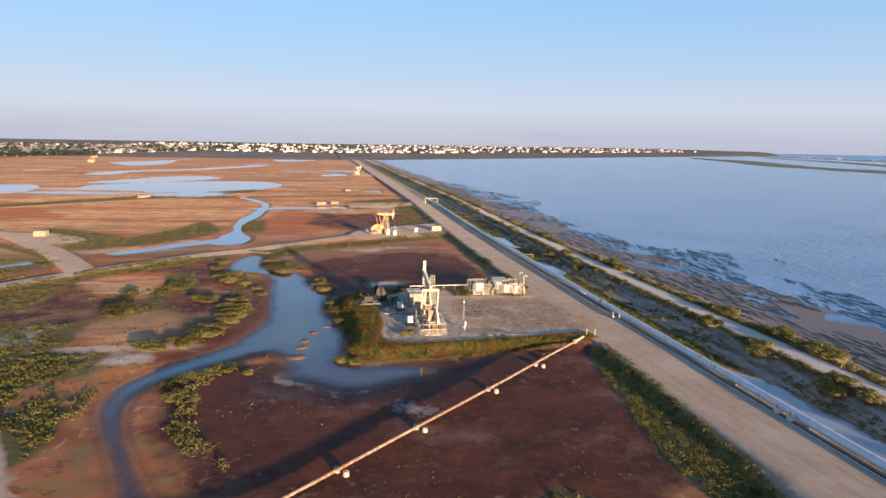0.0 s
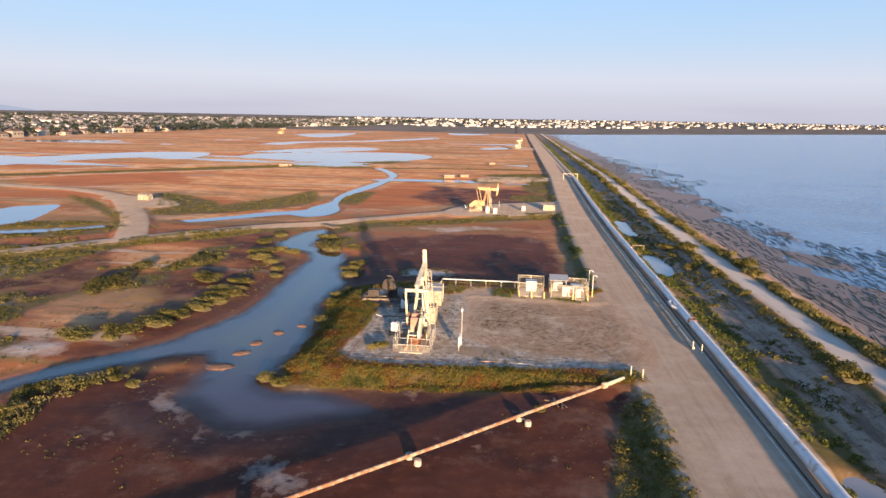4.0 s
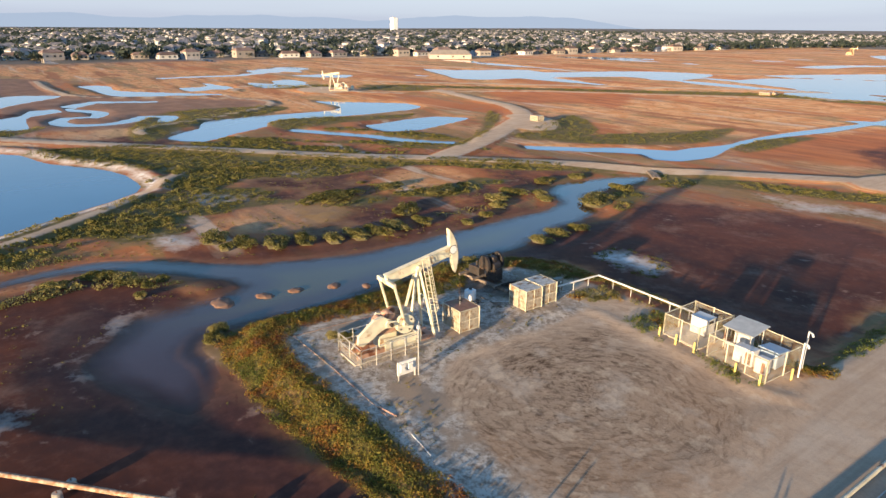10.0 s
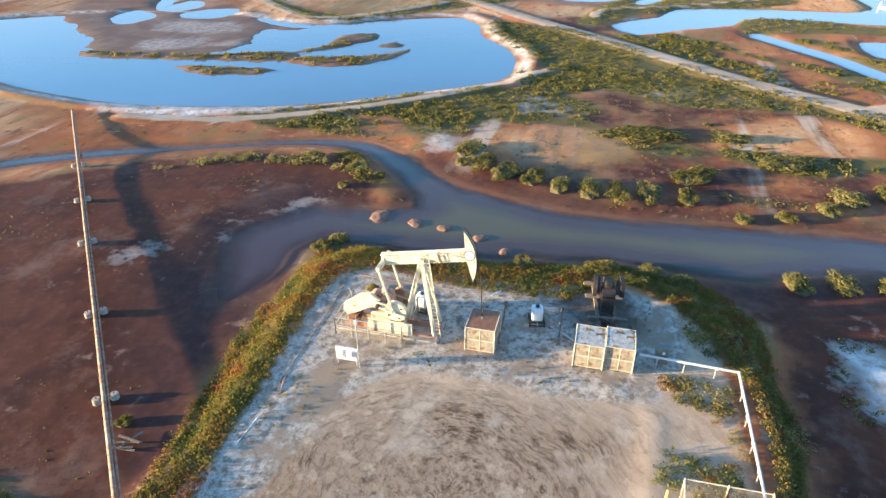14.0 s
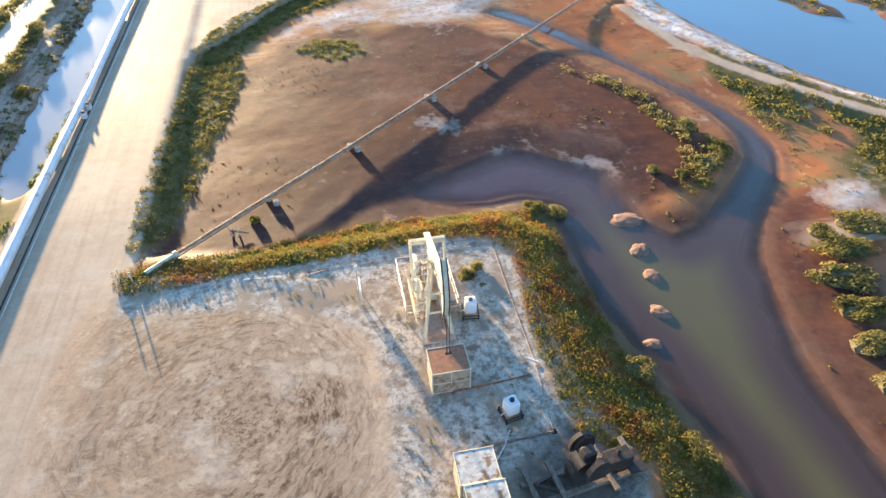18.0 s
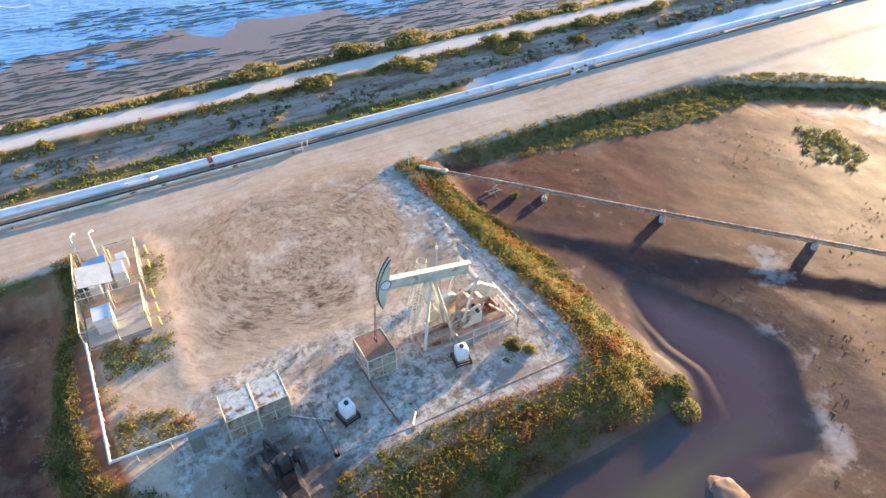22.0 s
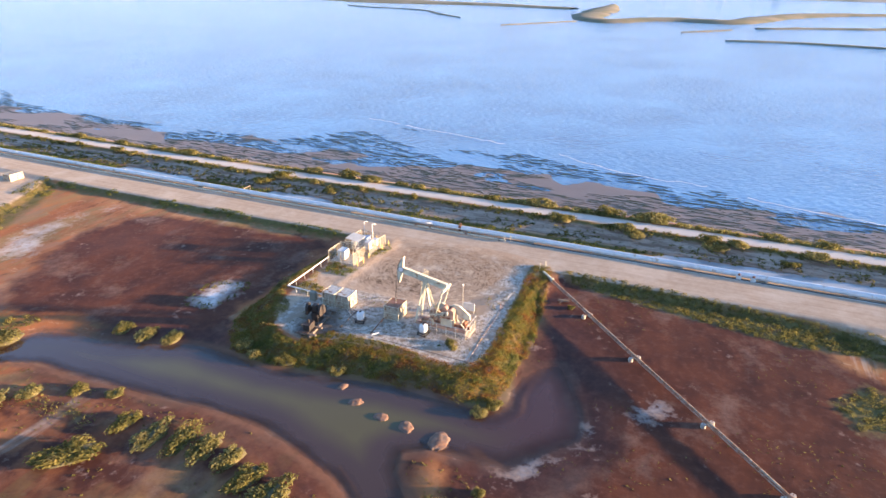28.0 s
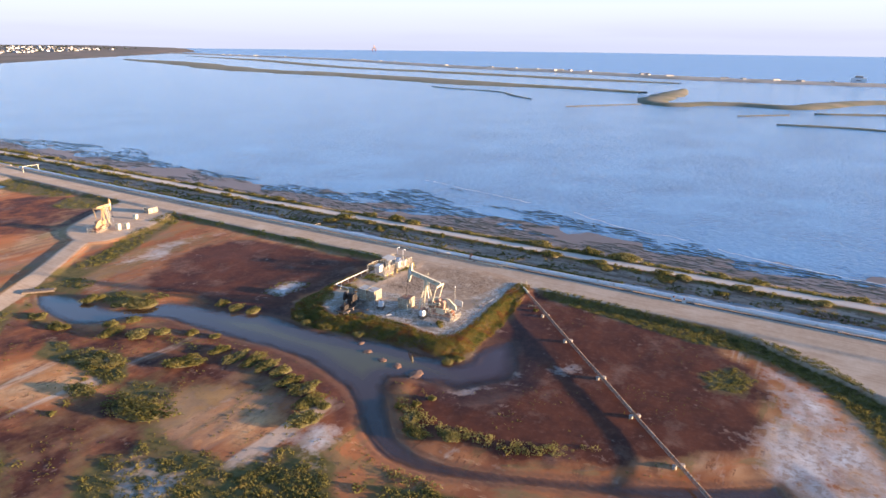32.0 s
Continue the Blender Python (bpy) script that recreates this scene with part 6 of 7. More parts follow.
t = thing("pipe_loop", 45.3, 118.0, 0.7, "white expansion loop bulging from the pipeline", "pipe")
part("loop", tube(tube(tube(B(), (-0.3, -2, 0.7), (-0.9, -1, 0.9), 0.16, 12), (-0.9, -1, 0.9), (-0.9, 1, 0.9), 0.16, 12), (-0.9, 1, 0.9), (-0.3, 2, 0.7), 0.16, 12), M_jacket, t)
t = thing("pipe_portal", 45.0, 300, 0.8, "pale steel portal frame over the pipes", "frame")
part("frame", beam(beam(beam(B(), (-2, 0, 0), (-2, 0, 2.6), 0.2, 0.2, (0, 1, 0)), (3.5, 0, 0), (3.5, 0, 2.6), 0.2, 0.2, (0, 1, 0)), (-2.2, 0, 2.6), (3.7, 0, 2.6), 0.2, 0.2), M_paleyel, t)
for yy in (160.0,):
    t = thing("timber_stile", 47.6, yy, 0.4, "small timber frame beside the ditch", "frame")
    part("rail", beam(B(), (-0.9, 0, 0.95), (1.3, 0, 0.95), 0.12, 0.16), M_wood, t)
    for sx in (-0.8, 1.2):
        part("post", box(B(), sx, 0, 0.4, 0.12, 0.12, 1.1), M_wood, t)

# culvert plank at the head of the creek
t = thing("plank_bridge", -18.0, 175.2, 0.05, "short weathered plank bridge at the head of the creek", "bridge", -42)
for k in range(7):
    part("plank", box(B(), -2.4 + 0.8 * k, 0, 0.3, 0.7, 1.4, 0.08, 0.01), M_wood, t)
for sy in (-0.6, 0.6):
    part("bearer", box(B(), 0, sy, 0.1, 5.8, 0.2, 0.3), M_wood, t)

# ---- things by the other wells ----
for x, y, rz, lab in ((33.0, 211.0, 5, "cream slatted enclosure beside the causeway road"), (-80.0, 204.5, 20, "small cream slatted enclosure on the pale track")):
    t = cage("slatted_enclosure", x - 1.5, x + 1.5, y - 1.1, y + 1.1, 0.6, 2.1, lab, M_mesh, M_mesh, 3, group="slatted enclosures")
for x, y, h, lab in ((18.6, 200.9, 1.5, "cream steel box beside the far pumpjack"), (16.6, 201.6, 1.7, "cream steel box beside the far pumpjack"), (26.0, 208.0, 1.3, "pale valve box on green scrub"), (-189.0, 204.0, 1.6, "pale box beside the distant pumpjack")):
    t = thing("equipment_box", x, y, 0.55, lab, "box", 15, "equipment boxes")
    bd = part("body", box(B(), 0, 0, h / 2, 1.0, 1.0, h, 0.05), M_cream, t)
    part("lid", box(B(), 0, 0, h + 0.04, 1.1, 1.1, 0.08, 0.02), M_paleyel, t)
for x, y, s, lab in ((-4.0, 303.0, 1.0, "low pale concrete tank ruin on the marsh"), (2.0, 308.0, 0.8, "low pale concrete tank ruin on the marsh"), (10.7, 388.0, 0.8, "pale concrete block far up the marsh"), (-88.0, 338.0, 1.0, "pale concrete block near far ponds"), (-87.0, 341.0, 0.8, "pale concrete block near far ponds")):
    t = thing("concrete_tank", x, y, 0.1, lab, "tank", 12, "concrete tanks")
    part("wall", box(B(), 0, 0, 0.55 * s, 4.2 * s, 3.0 * s, 1.1 * s, 0.05), M_oldpipe, t)
    part("rim", box(B(), 0, 0, 1.15 * s, 4.5 * s, 3.3 * s, 0.15, 0.02), M_conc, t)
    part("pipe_stub", tube(B(), (1.0 * s, 0, 1.2 * s), (1.0 * s, 0, 2.0 * s), 0.15), M_rusty, t)


# ---- plants ----
def leaves(name, centres, radii, count, size, material, seed, flat=0.55, parent=None):
    """Clumps of small leaf blades round the centres, joined in one mesh."""
    r = np.random.RandomState(seed)
    c = np.repeat(np.asarray(centres, float), count, 0)
    rad = np.repeat(np.asarray(radii, float), count)
    n = len(c)
    th, ph = r.rand(n) * 2 * np.pi, np.arccos(1 - r.rand(n) * 0.98)
    out = np.stack([np.sin(ph) * np.cos(th), np.sin(ph) * np.sin(th), np.cos(ph) * flat], 1)
    p = c + out * (rad * (0.55 + 0.5 * r.rand(n)))[:, None]
    nrm = out + r.randn(n, 3) * 0.55
    nrm /= np.linalg.norm(nrm, axis=1)[:, None] + 1e-9
    a = np.cross(nrm, r.randn(n, 3))
    a /= np.linalg.norm(a, axis=1)[:, None] + 1e-9
    b_ = np.cross(nrm, a)
    s = (size * (0.6 + 0.8 * r.rand(n)) * np.clip(rad / np.mean(rad), 0.5, 2))[:, None]
    co = np.stack([p - a * s * 0.5, p + b_ * s * 0.22, p + a * s * 0.5 + nrm * s * 0.15, p - b_ * s * 0.22], 1).reshape(-1, 3)
    me = bpy.data.meshes.new(name)
    me.vertices.add(4 * n)
    me.vertices.foreach_set("co", co.ravel())
    me.loops.add(4 * n)
    me.polygons.add(n)
    me.polygons.foreach_set("loop_start", np.arange(n) * 4)
    me.loops.foreach_set("vertex_index", np.arange(4 * n))
    me.update(calc_edges=True)
    me.materials.append(material)
    ob = new(name, me)
    ob.parent = parent
    return ob


def scatter(poly, density, seed, gate=0.0, gscale=0.25):
    """Random places inside a closed line, thinned into drifts."""
    r = np.random.RandomState(seed)
    lo, hi = poly.min(0), poly.max(0)
    n = int((hi - lo).prod() * density)
    x, y = lo[0] + r.rand(n) * (hi[0] - lo[0]), lo[1] + r.rand(n) * (hi[1] - lo[1])
    s = sd_poly(x, y, poly, 1)
    edge = np.clip(-s / 2.0, 0, 1)
    k = (s < 0) & (vnoise(x, y, gscale, 3, seed * 1.3) * (0.6 + 0.4 * edge) > gate)
    return x[k], y[k]


def plant(name, xy, radius, count, size, material, seed, label, spread=0.35, flat=0.55, low=0.0):
    x, y = xy
    h = height(x, y)
    k = h > -0.12
    x, y, h = x[k], y[k], h[k]
    r = np.random.RandomState(seed + 50)
    rad = radius * (1 + spread * (r.rand(len(x)) * 2 - 1))
    ob = leaves(name, np.stack([x, y, h - 0.05 + low], 1), rad, count, size, material, seed, flat)
    return tagged(ob, label, "plants", kind="stuff")


plant("iceplant_mat", scatter(BERM, 17.0, 3, 0.10, 0.3), 0.40, 26, 0.12, F_ice, 3, "low iceplant mat in green, yellow and rusty red on the berm", 0.5, 0.6)
plant("berm_bushes", scatter(BERM, 0.4, 5, 0.54, 0.3), 0.5, 110, 0.13, F_green, 5, "greener bushes dotted over the berm", 0.4, 0.8)
north_side = spline([(0.5, 124.5), (5, 126.6), (11.7, 128.4), (18.5, 128.6), (25.2, 127.8), (30.9, 126.4), (33, 125.2), (28, 125.2), (24, 126), (14, 125.6), (12, 122), (5, 121.4), (2, 116.5)], 2)
plant("berm_scrub", scatter(north_side, 6.0, 6, 0.33, 0.3), 0.42, 40, 0.13, F_shrub, 6, "dense dark green scrub on the northern berm", 0.4, 0.8)
inner = spline([(14.2, 119.5), (15, 124.8), (24, 124.6), (24.2, 121.5), (19.5, 122.6), (17, 120.2)], 2)
plant("yard_weeds", scatter(inner, 9.0, 7, 0.34, 0.3), 0.34, 22, 0.15, F_ice, 7, "weeds and iceplant in the yard corner", 0.4, 0.7)
for k, (p, dn) in enumerate((([(14.2, 125), (14.2, 120.2), (16.4, 120.6), (17.2, 124.9)], 9.0), ([(24.6, 124.2), (23.6, 119.4), (21, 119.6), (21.8, 124)], 7.0), ([(20.8, 124.6), (20.6, 123), (18.6, 123.2), (18.4, 124.6)], 6.0), ([(34.9, 120.4), (34.2, 118.4), (29, 118.3), (25, 118.9), (25, 119.7), (29.4, 119.8)], 5.0))):
    plant("yard_weeds", scatter(spline(p, 2), dn, 110 + k, 0.30, 0.45), 0.38, 32, 0.13, F_shrub if k % 2 == 0 else F_green, 110 + k, "lush green and yellow weeds by the white flow line", 0.5, 0.8)
around = spline([(8.5, 96.5), (12, 97), (12, 103), (9, 103.5)], 2)
plant("yard_weeds", scatter(around, 1.2, 8, 0.5, 0.5), 0.3, 24, 0.2, F_green, 8, "small green weeds on the crust by the pumpjack", 0.5, 0.8)
plant("yard_weeds", scatter(CRUST, 1.8, 9, 0.54, 0.4), 0.16, 12, 0.11, F_pick, 9, "sparse weeds on the pale crust", 0.5, 0.7)
plant("yard_weeds", scatter(spline([(24, 119), (35, 118.6), (36, 121), (34.6, 120), (24, 120.4)], 2), 5, 10, 0.45, 0.5), 0.28, 18, 0.18, F_ice, 10, "grass tufts round the yellow bollards", 0.5, 0.8)
for k, (p, w) in enumerate(GREENS):
    near = k in (0, 1, 4)
    d = {True: 4.0, False: 1.9}[near]
    if k >= 9:
        d = 0.6
    if k in (3, 5, 6):
        d = 1.3
    plant("road_verge_scrub" if k < 2 else "marsh_scrub", scatter(p, d * (1.5 if k == 1 else 1.0), 20 + k, 0.20 if k == 1 else 0.36, 0.16), (0.40 if near else 0.48) * (1 if d > 1 else 1.5), 34 if near else 22, (0.14 if near else 0.20), F_green if k == 0 else F_pick, 20 + k,
          "olive green scrub along the road verge" if k < 2 else "olive pickleweed scrub in drifts on the marsh", 0.5, 0.5)


def strip(u0, u1, y0, y1, density, seed, gate, gs=0.2):
    r = np.random.RandomState(seed)
    n = int((u1 - u0) * (y1 - y0) * density)
    y = y0 + r.rand(n) * (y1 - y0)
    u = u0 + r.rand(n) * (u1 - u0)
    x = u + bend(y)
    k = vnoise(x, y, gs, 3, seed * 0.7) > gate
    return x[k], y[k]


plant("ditch_scrub", strip(47.0, 50.4, -60, 260, 3.0, 41, 0.34), 0.4, 16, 0.26, F_green, 41, "dark green scrub in the ditch beside the pipeline")
plant("ditch_scrub", strip(47.0, 50.4, 260, 700, 0.5, 42, 0.3), 0.8, 14, 0.5, F_green, 42, "dark green scrub in the ditch beside the pipeline")
plant("dike_scrub", strip(50.4, 54.0, -60, 260, 1.9, 43, 0.46), 0.4, 16, 0.28, F_pick, 43, "sparse low scrub on the sandy dike slope")
plant("dike_scrub", strip(55.0, 56.7, -60, 260, 3.0, 44, 0.4), 0.45, 18, 0.28, F_pick, 44, "olive scrub row along the dike path", 0.5, 0.8)
plant("dike_scrub", strip(60.4, 63.2, -60, 260, 3.0, 45, 0.36), 0.5, 20, 0.3, F_shrub, 45, "yellow-green scrub row on the bay side of the dike", 0.5, 0.9)
plant("dike_scrub", strip(55.0, 56.7, 260, 800, 0.6, 46, 0.35), 0.9, 14, 0.6, F_pick, 46, "olive scrub row along the dike path", 0.5, 0.8)
plant("dike_scrub", strip(60.4, 63.2, 260, 800, 0.6, 47, 0.3), 0.9, 14, 0.6, F_shrub, 47, "yellow-green scrub row on the bay side of the dike", 0.5, 0.9)
bank = spline([(-12.9, 93.1), (-15.0, 90.0), (-17.1, 87.8), (-18.8, 87.1), (-18.6, 83.0), (-17.6, 78.4), (-17.2, 74.0), (-16.9, 71.5), (-15.7, 68.8), (-13.8, 65.7), (-11.2, 62.6), (-9.8, 62.0), (-9.9, 63.8), (-11.6, 65.6), (-13.7, 69.3), (-14.8, 72.8), (-15.2, 76.6), (-15.4, 81.8), (-14.7, 85.7), (-12.3, 88.3)], 2)
plant("bank_scrub", scatter(bank, 2.2, 48, 0.28, 0.4), 0.62, 34, 0.22, F_shrub, 48, "olive scrub line along the inner creek bank", 0.5, 0.8)
wbank = spline([(-27.1, 85.1), (-28.1, 82.7), (-28.6, 78.8), (-28.0, 75.3), (-26.8, 73.4), (-25.5, 74.3), (-26.1, 79.1), (-26.2, 82.6)], 2)
plant("bank_scrub", scatter(wbank, 2.0, 49, 0.28, 0.4), 0.62, 34, 0.22, F_shrub, 49, "olive scrub line along the outer creek bank", 0.5, 0.8)
for k, p in enumerate(([(-24.8, 141), (-30, 135), (-35, 130), (-42, 126.6), (-50, 118), (-51, 120), (-43, 128.6), (-36, 132), (-31, 137), (-25.5, 143)], [(-46, 108), (-60, 112), (-70, 104), (-60, 98), (-50, 98)], [(-32, 86), (-28, 80), (-30, 70), (-38, 80), (-44, 90)],
                       [(-90, 120), (-75, 128), (-60, 145), (-66, 150), (-84, 132), (-96, 124)], [(-4, 128.5), (-2, 131), (-3, 139), (-5, 140), (-4.6, 133)])):
    plant("marsh_scrub", scatter(spline(p, 3), 1.3, 60 + k, 0.42, 0.2), 0.5, 16, 0.34, F_pick, 60 + k, "olive pickleweed scrub in drifts on the marsh", 0.5, 0.5)

r = np.random.RandomState(77)
dx, dy = -104 + r.rand(40000) * 88, 42 + r.rand(40000) * 130
dv = drift(dx, dy)
far_ = np.ones(len(dx), bool)
for p, w in TRACKS:
    far_ &= sd_line(dx, dy, p, 6) > w + 1
for p, _ in WATERS:
    far_ &= sd_poly(dx, dy, p, 4) > 1.5
far_ &= (many(dx, dy, TANS + SALTS, 2) < 0.4)
keep = far_ & (dv > 0.53) & (vnoise(dx, dy, 0.35, 2, 9.0) > 0.40)
plant("marsh_scrub", (dx[keep], dy[keep]), 0.42, 14, 0.25, F_pick, 78, "olive pickleweed scrub in drifts on the marsh", 0.6, 0.6)


def shrub_mesh(seed, dense, material, flat):
    r = np.random.RandomState(seed)
    n = 14
    th = r.rand(n) * 6.28
    rr = np.sqrt(r.rand(n)) * 0.62
    c = np.stack([rr * np.cos(th), rr * np.sin(th), 0.16 + 0.32 * r.rand(n) * (1 - rr)], 1)
    return leaves("shrub", c, 0.22 + 0.2 * r.rand(n), dense, 0.12, material, seed, flat)


protos = [shrub_mesh(100 + k, 110, F_shrub if k % 3 else F_pick, 0.85) for k in range(5)]
bm_ = B()
bmesh.ops.create_icosphere(bm_, subdivisions=2, radius=0.62)
for v in bm_.verts:
    v.co *= 1 + 0.25 * (noise.noise(v.co * 3) - 0.2)
    v.co.z = max(v.co.z * 0.62, -0.02)
core_me = finish(bm_, "stem_core", M_core)
SHRUBS = [  # place, length and breadth, heading
    (-22.3, 144.6, 4.2, 2.2, 10), (-20.0, 140.0, 3.6, 2.6, 15), (-17.0, 137.4, 2.8, 1.8, 10), (-16.7, 123.6, 3.4, 1.7, 8), (-17.2, 119.4, 4.4, 2.0, 8), (-16.6, 116.2, 4.6, 1.9, 6), (-16.2, 113.2, 4.2, 1.9, 4),
    (-16.4, 109.9, 3.6, 1.8, 0), (-18.0, 106.8, 4.0, 2.0, -4), (-18.9, 103.4, 4.2, 2.4, -10), (-21.4, 100.2, 4.2, 2.3, -12), (-24.6, 97.6, 4.4, 2.6, -20), (-20.6, 97.8, 1.9, 1.5, 0), (-22.4, 124.6, 5.6, 3.0, -35),
    (-29.1, 135.4, 3.2, 5.6, 25), (-35.3, 118.6, 4.2, 8.5, 10), (-36.0, 130.0, 2.6, 4.0, 10), (-10.9, 152.6, 4.6, 6.0, 20), (-14.5, 162.4, 4.2, 2.4, 10), (-13.9, 155.6, 2.0, 1.6, 0), (-2.9, 139.2, 2.5, 1.8, 12), (-2.4, 135.4, 3.2, 1.8, 10), (-1.5, 131.7, 3.3, 1.7, 12),
    (-14.8, 89.2, 1.4, 1.2, 0), (-16.9, 85.9, 2.6, 1.8, 10), (-19.4, 83.5, 1.8, 3.0, 0), (-17.7, 79.3, 2.0, 2.4, 0), (-10.9, 86.2, 1.2, 1.0, 0), (-13.4, 87.4, 1.2, 1.0, 0), (-13.4, 128.8, 1.7, 1.4, 0), (-14.8, 133.0, 1.9, 1.5, 0),
    (-16.4, 146.5, 2.4, 1.8, 0), (-19.6, 148.2, 2.6, 1.8, 0), (-25.4, 155.0, 2.6, 3.6, 0), (-25.0, 162.5, 2.4, 2.8, 0), (10.0, 98.0, 1.2, 1.0, 0), (9.2, 97.2, 0.9, 0.8, 0),
    (0.4, 90.3, 1.8, 1.5, 0), (2.0, 89.4, 1.8, 1.4, 0), (0.6, 108.4, 2.2, 1.6, 0), (-0.3, 115.2, 2.4, 1.6, 90), (-0.6, 119.4, 1.8, 1.6, 0), (0.8, 122.0, 2.2, 1.7, 0), (26.5, 86.6, 0.9, 0.8, 0)]
DIKE = [(61.8, 152.6, 1.8), (62, 144, 2.0), (61.8, 138, 1.6), (61.6, 127, 1.3), (61.8, 111, 1.2), (62, 101, 2.0), (62.2, 88, 1.9), (62.4, 80, 2.3), (62, 121, 1.0), (62, 131, 1.0), (61.9, 107, 0.9), (56, 157, 1.7), (55.8, 148.6, 1.1), (55.8, 137.5, 1.1), (56.0, 95.5, 1.7), (56.1, 84, 1.5), (56, 70, 1.5), (56, 65.6, 1.4),
        (56, 54, 1.5), (53.2, 160, 1.6), (53, 154, 1.0), (53.4, 143, 1.5), (54.4, 82, 1.4), (54.4, 69, 1.5), (53, 58, 1.0), (62.2, 60, 1.4), (62.2, 52, 1.2), (55.9, 40, 1.3), (62.2, 34, 1.4)]
rs = random.Random(11)
DIKE += [(rs.choice((56, 61.9, 61.9)) + rs.uniform(-0.4, 0.4), rs.uniform(166, 420), rs.uniform(0.9, 1.9)) for _ in range(46)]
DIKE += [(rs.choice((56, 61.9)) + rs.uniform(-0.4, 0.4), rs.uniform(-50, 50), rs.uniform(0.9, 1.7)) for _ in range(10)]
for k, row in enumerate(SHRUBS + DIKE):
    onD = k >= len(SHRUBS)
    x, y = row[:2]
    if onD:
        x += bx_(y)
        lx, ly, hz_, turn = row[2] * rs.uniform(1.2, 1.5), row[2] * rs.uniform(1.6, 2.2), row[2] * 1.2, rs.uniform(-25, 25)
    else:
        lx, ly, turn = row[2] / 1.2, row[3] / 1.12, row[4]
        hz_ = min(1.9, 0.65 + 0.4 * min(lx, ly))
    z = float(height(np.array([x]), np.array([y]))[0])
    pr = protos[k % 5]
    ob = new("shrub", pr.data)
    ob.matrix_world = Matrix.Translation((x, y, z - 0.08)) @ Matrix.Rotation(radians(turn), 4, "Z") @ Matrix.Diagonal((lx, ly, hz_, 1))
    tagged(ob, "rounded yellow-green shrub on the sandy dike" if onD else "low rounded olive shrub on the creek mud", "shrub", "dike shrubs" if onD else "creek shrubs")
    st = new("stem_core", core_me)
    st.parent = ob
for pr in protos:
    bpy.data.objects.remove(pr)

ring_ = spline([(5.6, 133), (5.4, 137.4), (10.4, 138.2), (14.4, 136.8), (14.6, 132.6), (10.4, 131.4)], 2)
rx, ry = scatter(ring_, 3.0, 91, 0.25, 0.4)
far_ = sd_poly(rx, ry, SALTS[1][0], 2) > -0.3
plant("salt_rim_scrub", (rx[far_], ry[far_]), 0.26, 14, 0.18, F_pick, 92, "low olive scrub round the white salt patch", 0.5, 0.6)

for k, p in enumerate(POND_ISLES):
    plant("pond_isle_scrub", scatter(p, 1.4, 93 + k, 0.36, 0.2), 0.45, 16, 0.3, F_pick, 194 + k, "olive scrub on the low pond islet", 0.5, 0.6)

r = np.random.RandomState(95)
tx0, ty0 = -100 + r.rand(16000) * 92, 42 + r.rand(16000) * 128
ok_ = (vnoise(tx0, ty0, 0.22, 3, 5.0) > 0.52)
for p, w in TRACKS:
    ok_ &= sd_line(tx0, ty0, p, 6) > w + 0.5
for p, _ in WATERS:
    ok_ &= sd_poly(tx0, ty0, p, 4) > 0.8
plant("marsh_tufts", (tx0[ok_], ty0[ok_]), 0.15, 9, 0.13, F_pick, 96, "small dry tufts sprinkled over the rust-red marsh", 0.6, 0.7)
tx0, ty0 = -6 + r.rand(2600) * 38, 48 + r.rand(2600) * 40
ok_ = (vnoise(tx0, ty0, 0.16, 3, 8.0) > 0.60) & (sd_poly(tx0, ty0, CREEK, 4) > 1.0)
plant("mud_weeds", (tx0[ok_], ty0[ok_]), 0.12, 6, 0.12, F_pick, 97, "tiny weeds and wrack on the red mud", 0.6, 0.5)

# ---- tidal flat ----
EDGE_Y = [-60, 40, 61, 72, 105, 122, 156, 171, 180, 240, 295, 320, 413, 600]
EDGE_U = [78, 82, 84, 92, 97, 107, 114, 101, 88, 86, 90, 104, 92, 90]
r = np.random.RandomState(8)
n = 17000
yy = -50 + r.rand(n) * 520
uu = 66 + r.rand(n) ** 1.15 * 51
keep = (uu < np.interp(yy, EDGE_Y, EDGE_U)) & (vnoise(uu, yy * 0.35, 0.12, 3, 4.0) > 0.38 + 0.05 * (uu < 70))
uu, yy = uu[keep], yy[keep]
prof = [(-1.0, 0, -0.06), (-0.5, -0.5, -0.02), (0.4, -0.55, -0.02), (1.0, 0.05, -0.06), (0.5, 0.5, -0.02), (-0.45, 0.55, -0.02), (0.0, 0.0, 1.0), (-0.55, 0.02, 0.75), (0.5, 0.0, 0.8)]
vs, fs = [], []
base_z = np.maximum(height(uu + bend(yy), yy), -0.2)
for u, y, bz in zip(uu, yy, base_z):
    L_, w_, a_ = 0.3 + 3.4 * r.rand() ** 2.6, 0.10 + 0.15 * r.rand(), r.normal(0.05, 0.13)
    ca, sa = math.cos(a_), math.sin(a_)
    i0 = len(vs)
    for px, py, pz in prof:
        lx, ly = py * w_ * (0.8 + 0.4 * r.rand()), px * L_ * (0.85 + 0.3 * r.rand())
        vs.append((u + bx_(y) + lx * ca + ly * sa, y + ly * ca - lx * sa, bz + 0.09 * pz))
    for f in ((0, 1, 7), (1, 2, 6), (1, 6, 7), (2, 8, 6), (2, 3, 8), (3, 4, 8), (4, 5, 6), (4, 6, 8), (5, 7, 6), (5, 0, 7)):
        fs.append(tuple(i0 + j for j in f))
me = bpy.data.meshes.new("mudflat_ridges")
me.from_pydata(vs, [], fs)
me.materials.append(mat("dark_ridge_mud", (0.23, 0.18, 0.12), 0.85, 0, 0.3, 0.3, second=(0.14, 0.135, 0.065)))
tagged(new("mudflat_ridges", me), "dark ribs of weedy mud standing out of shallow water", "mud", kind="stuff")
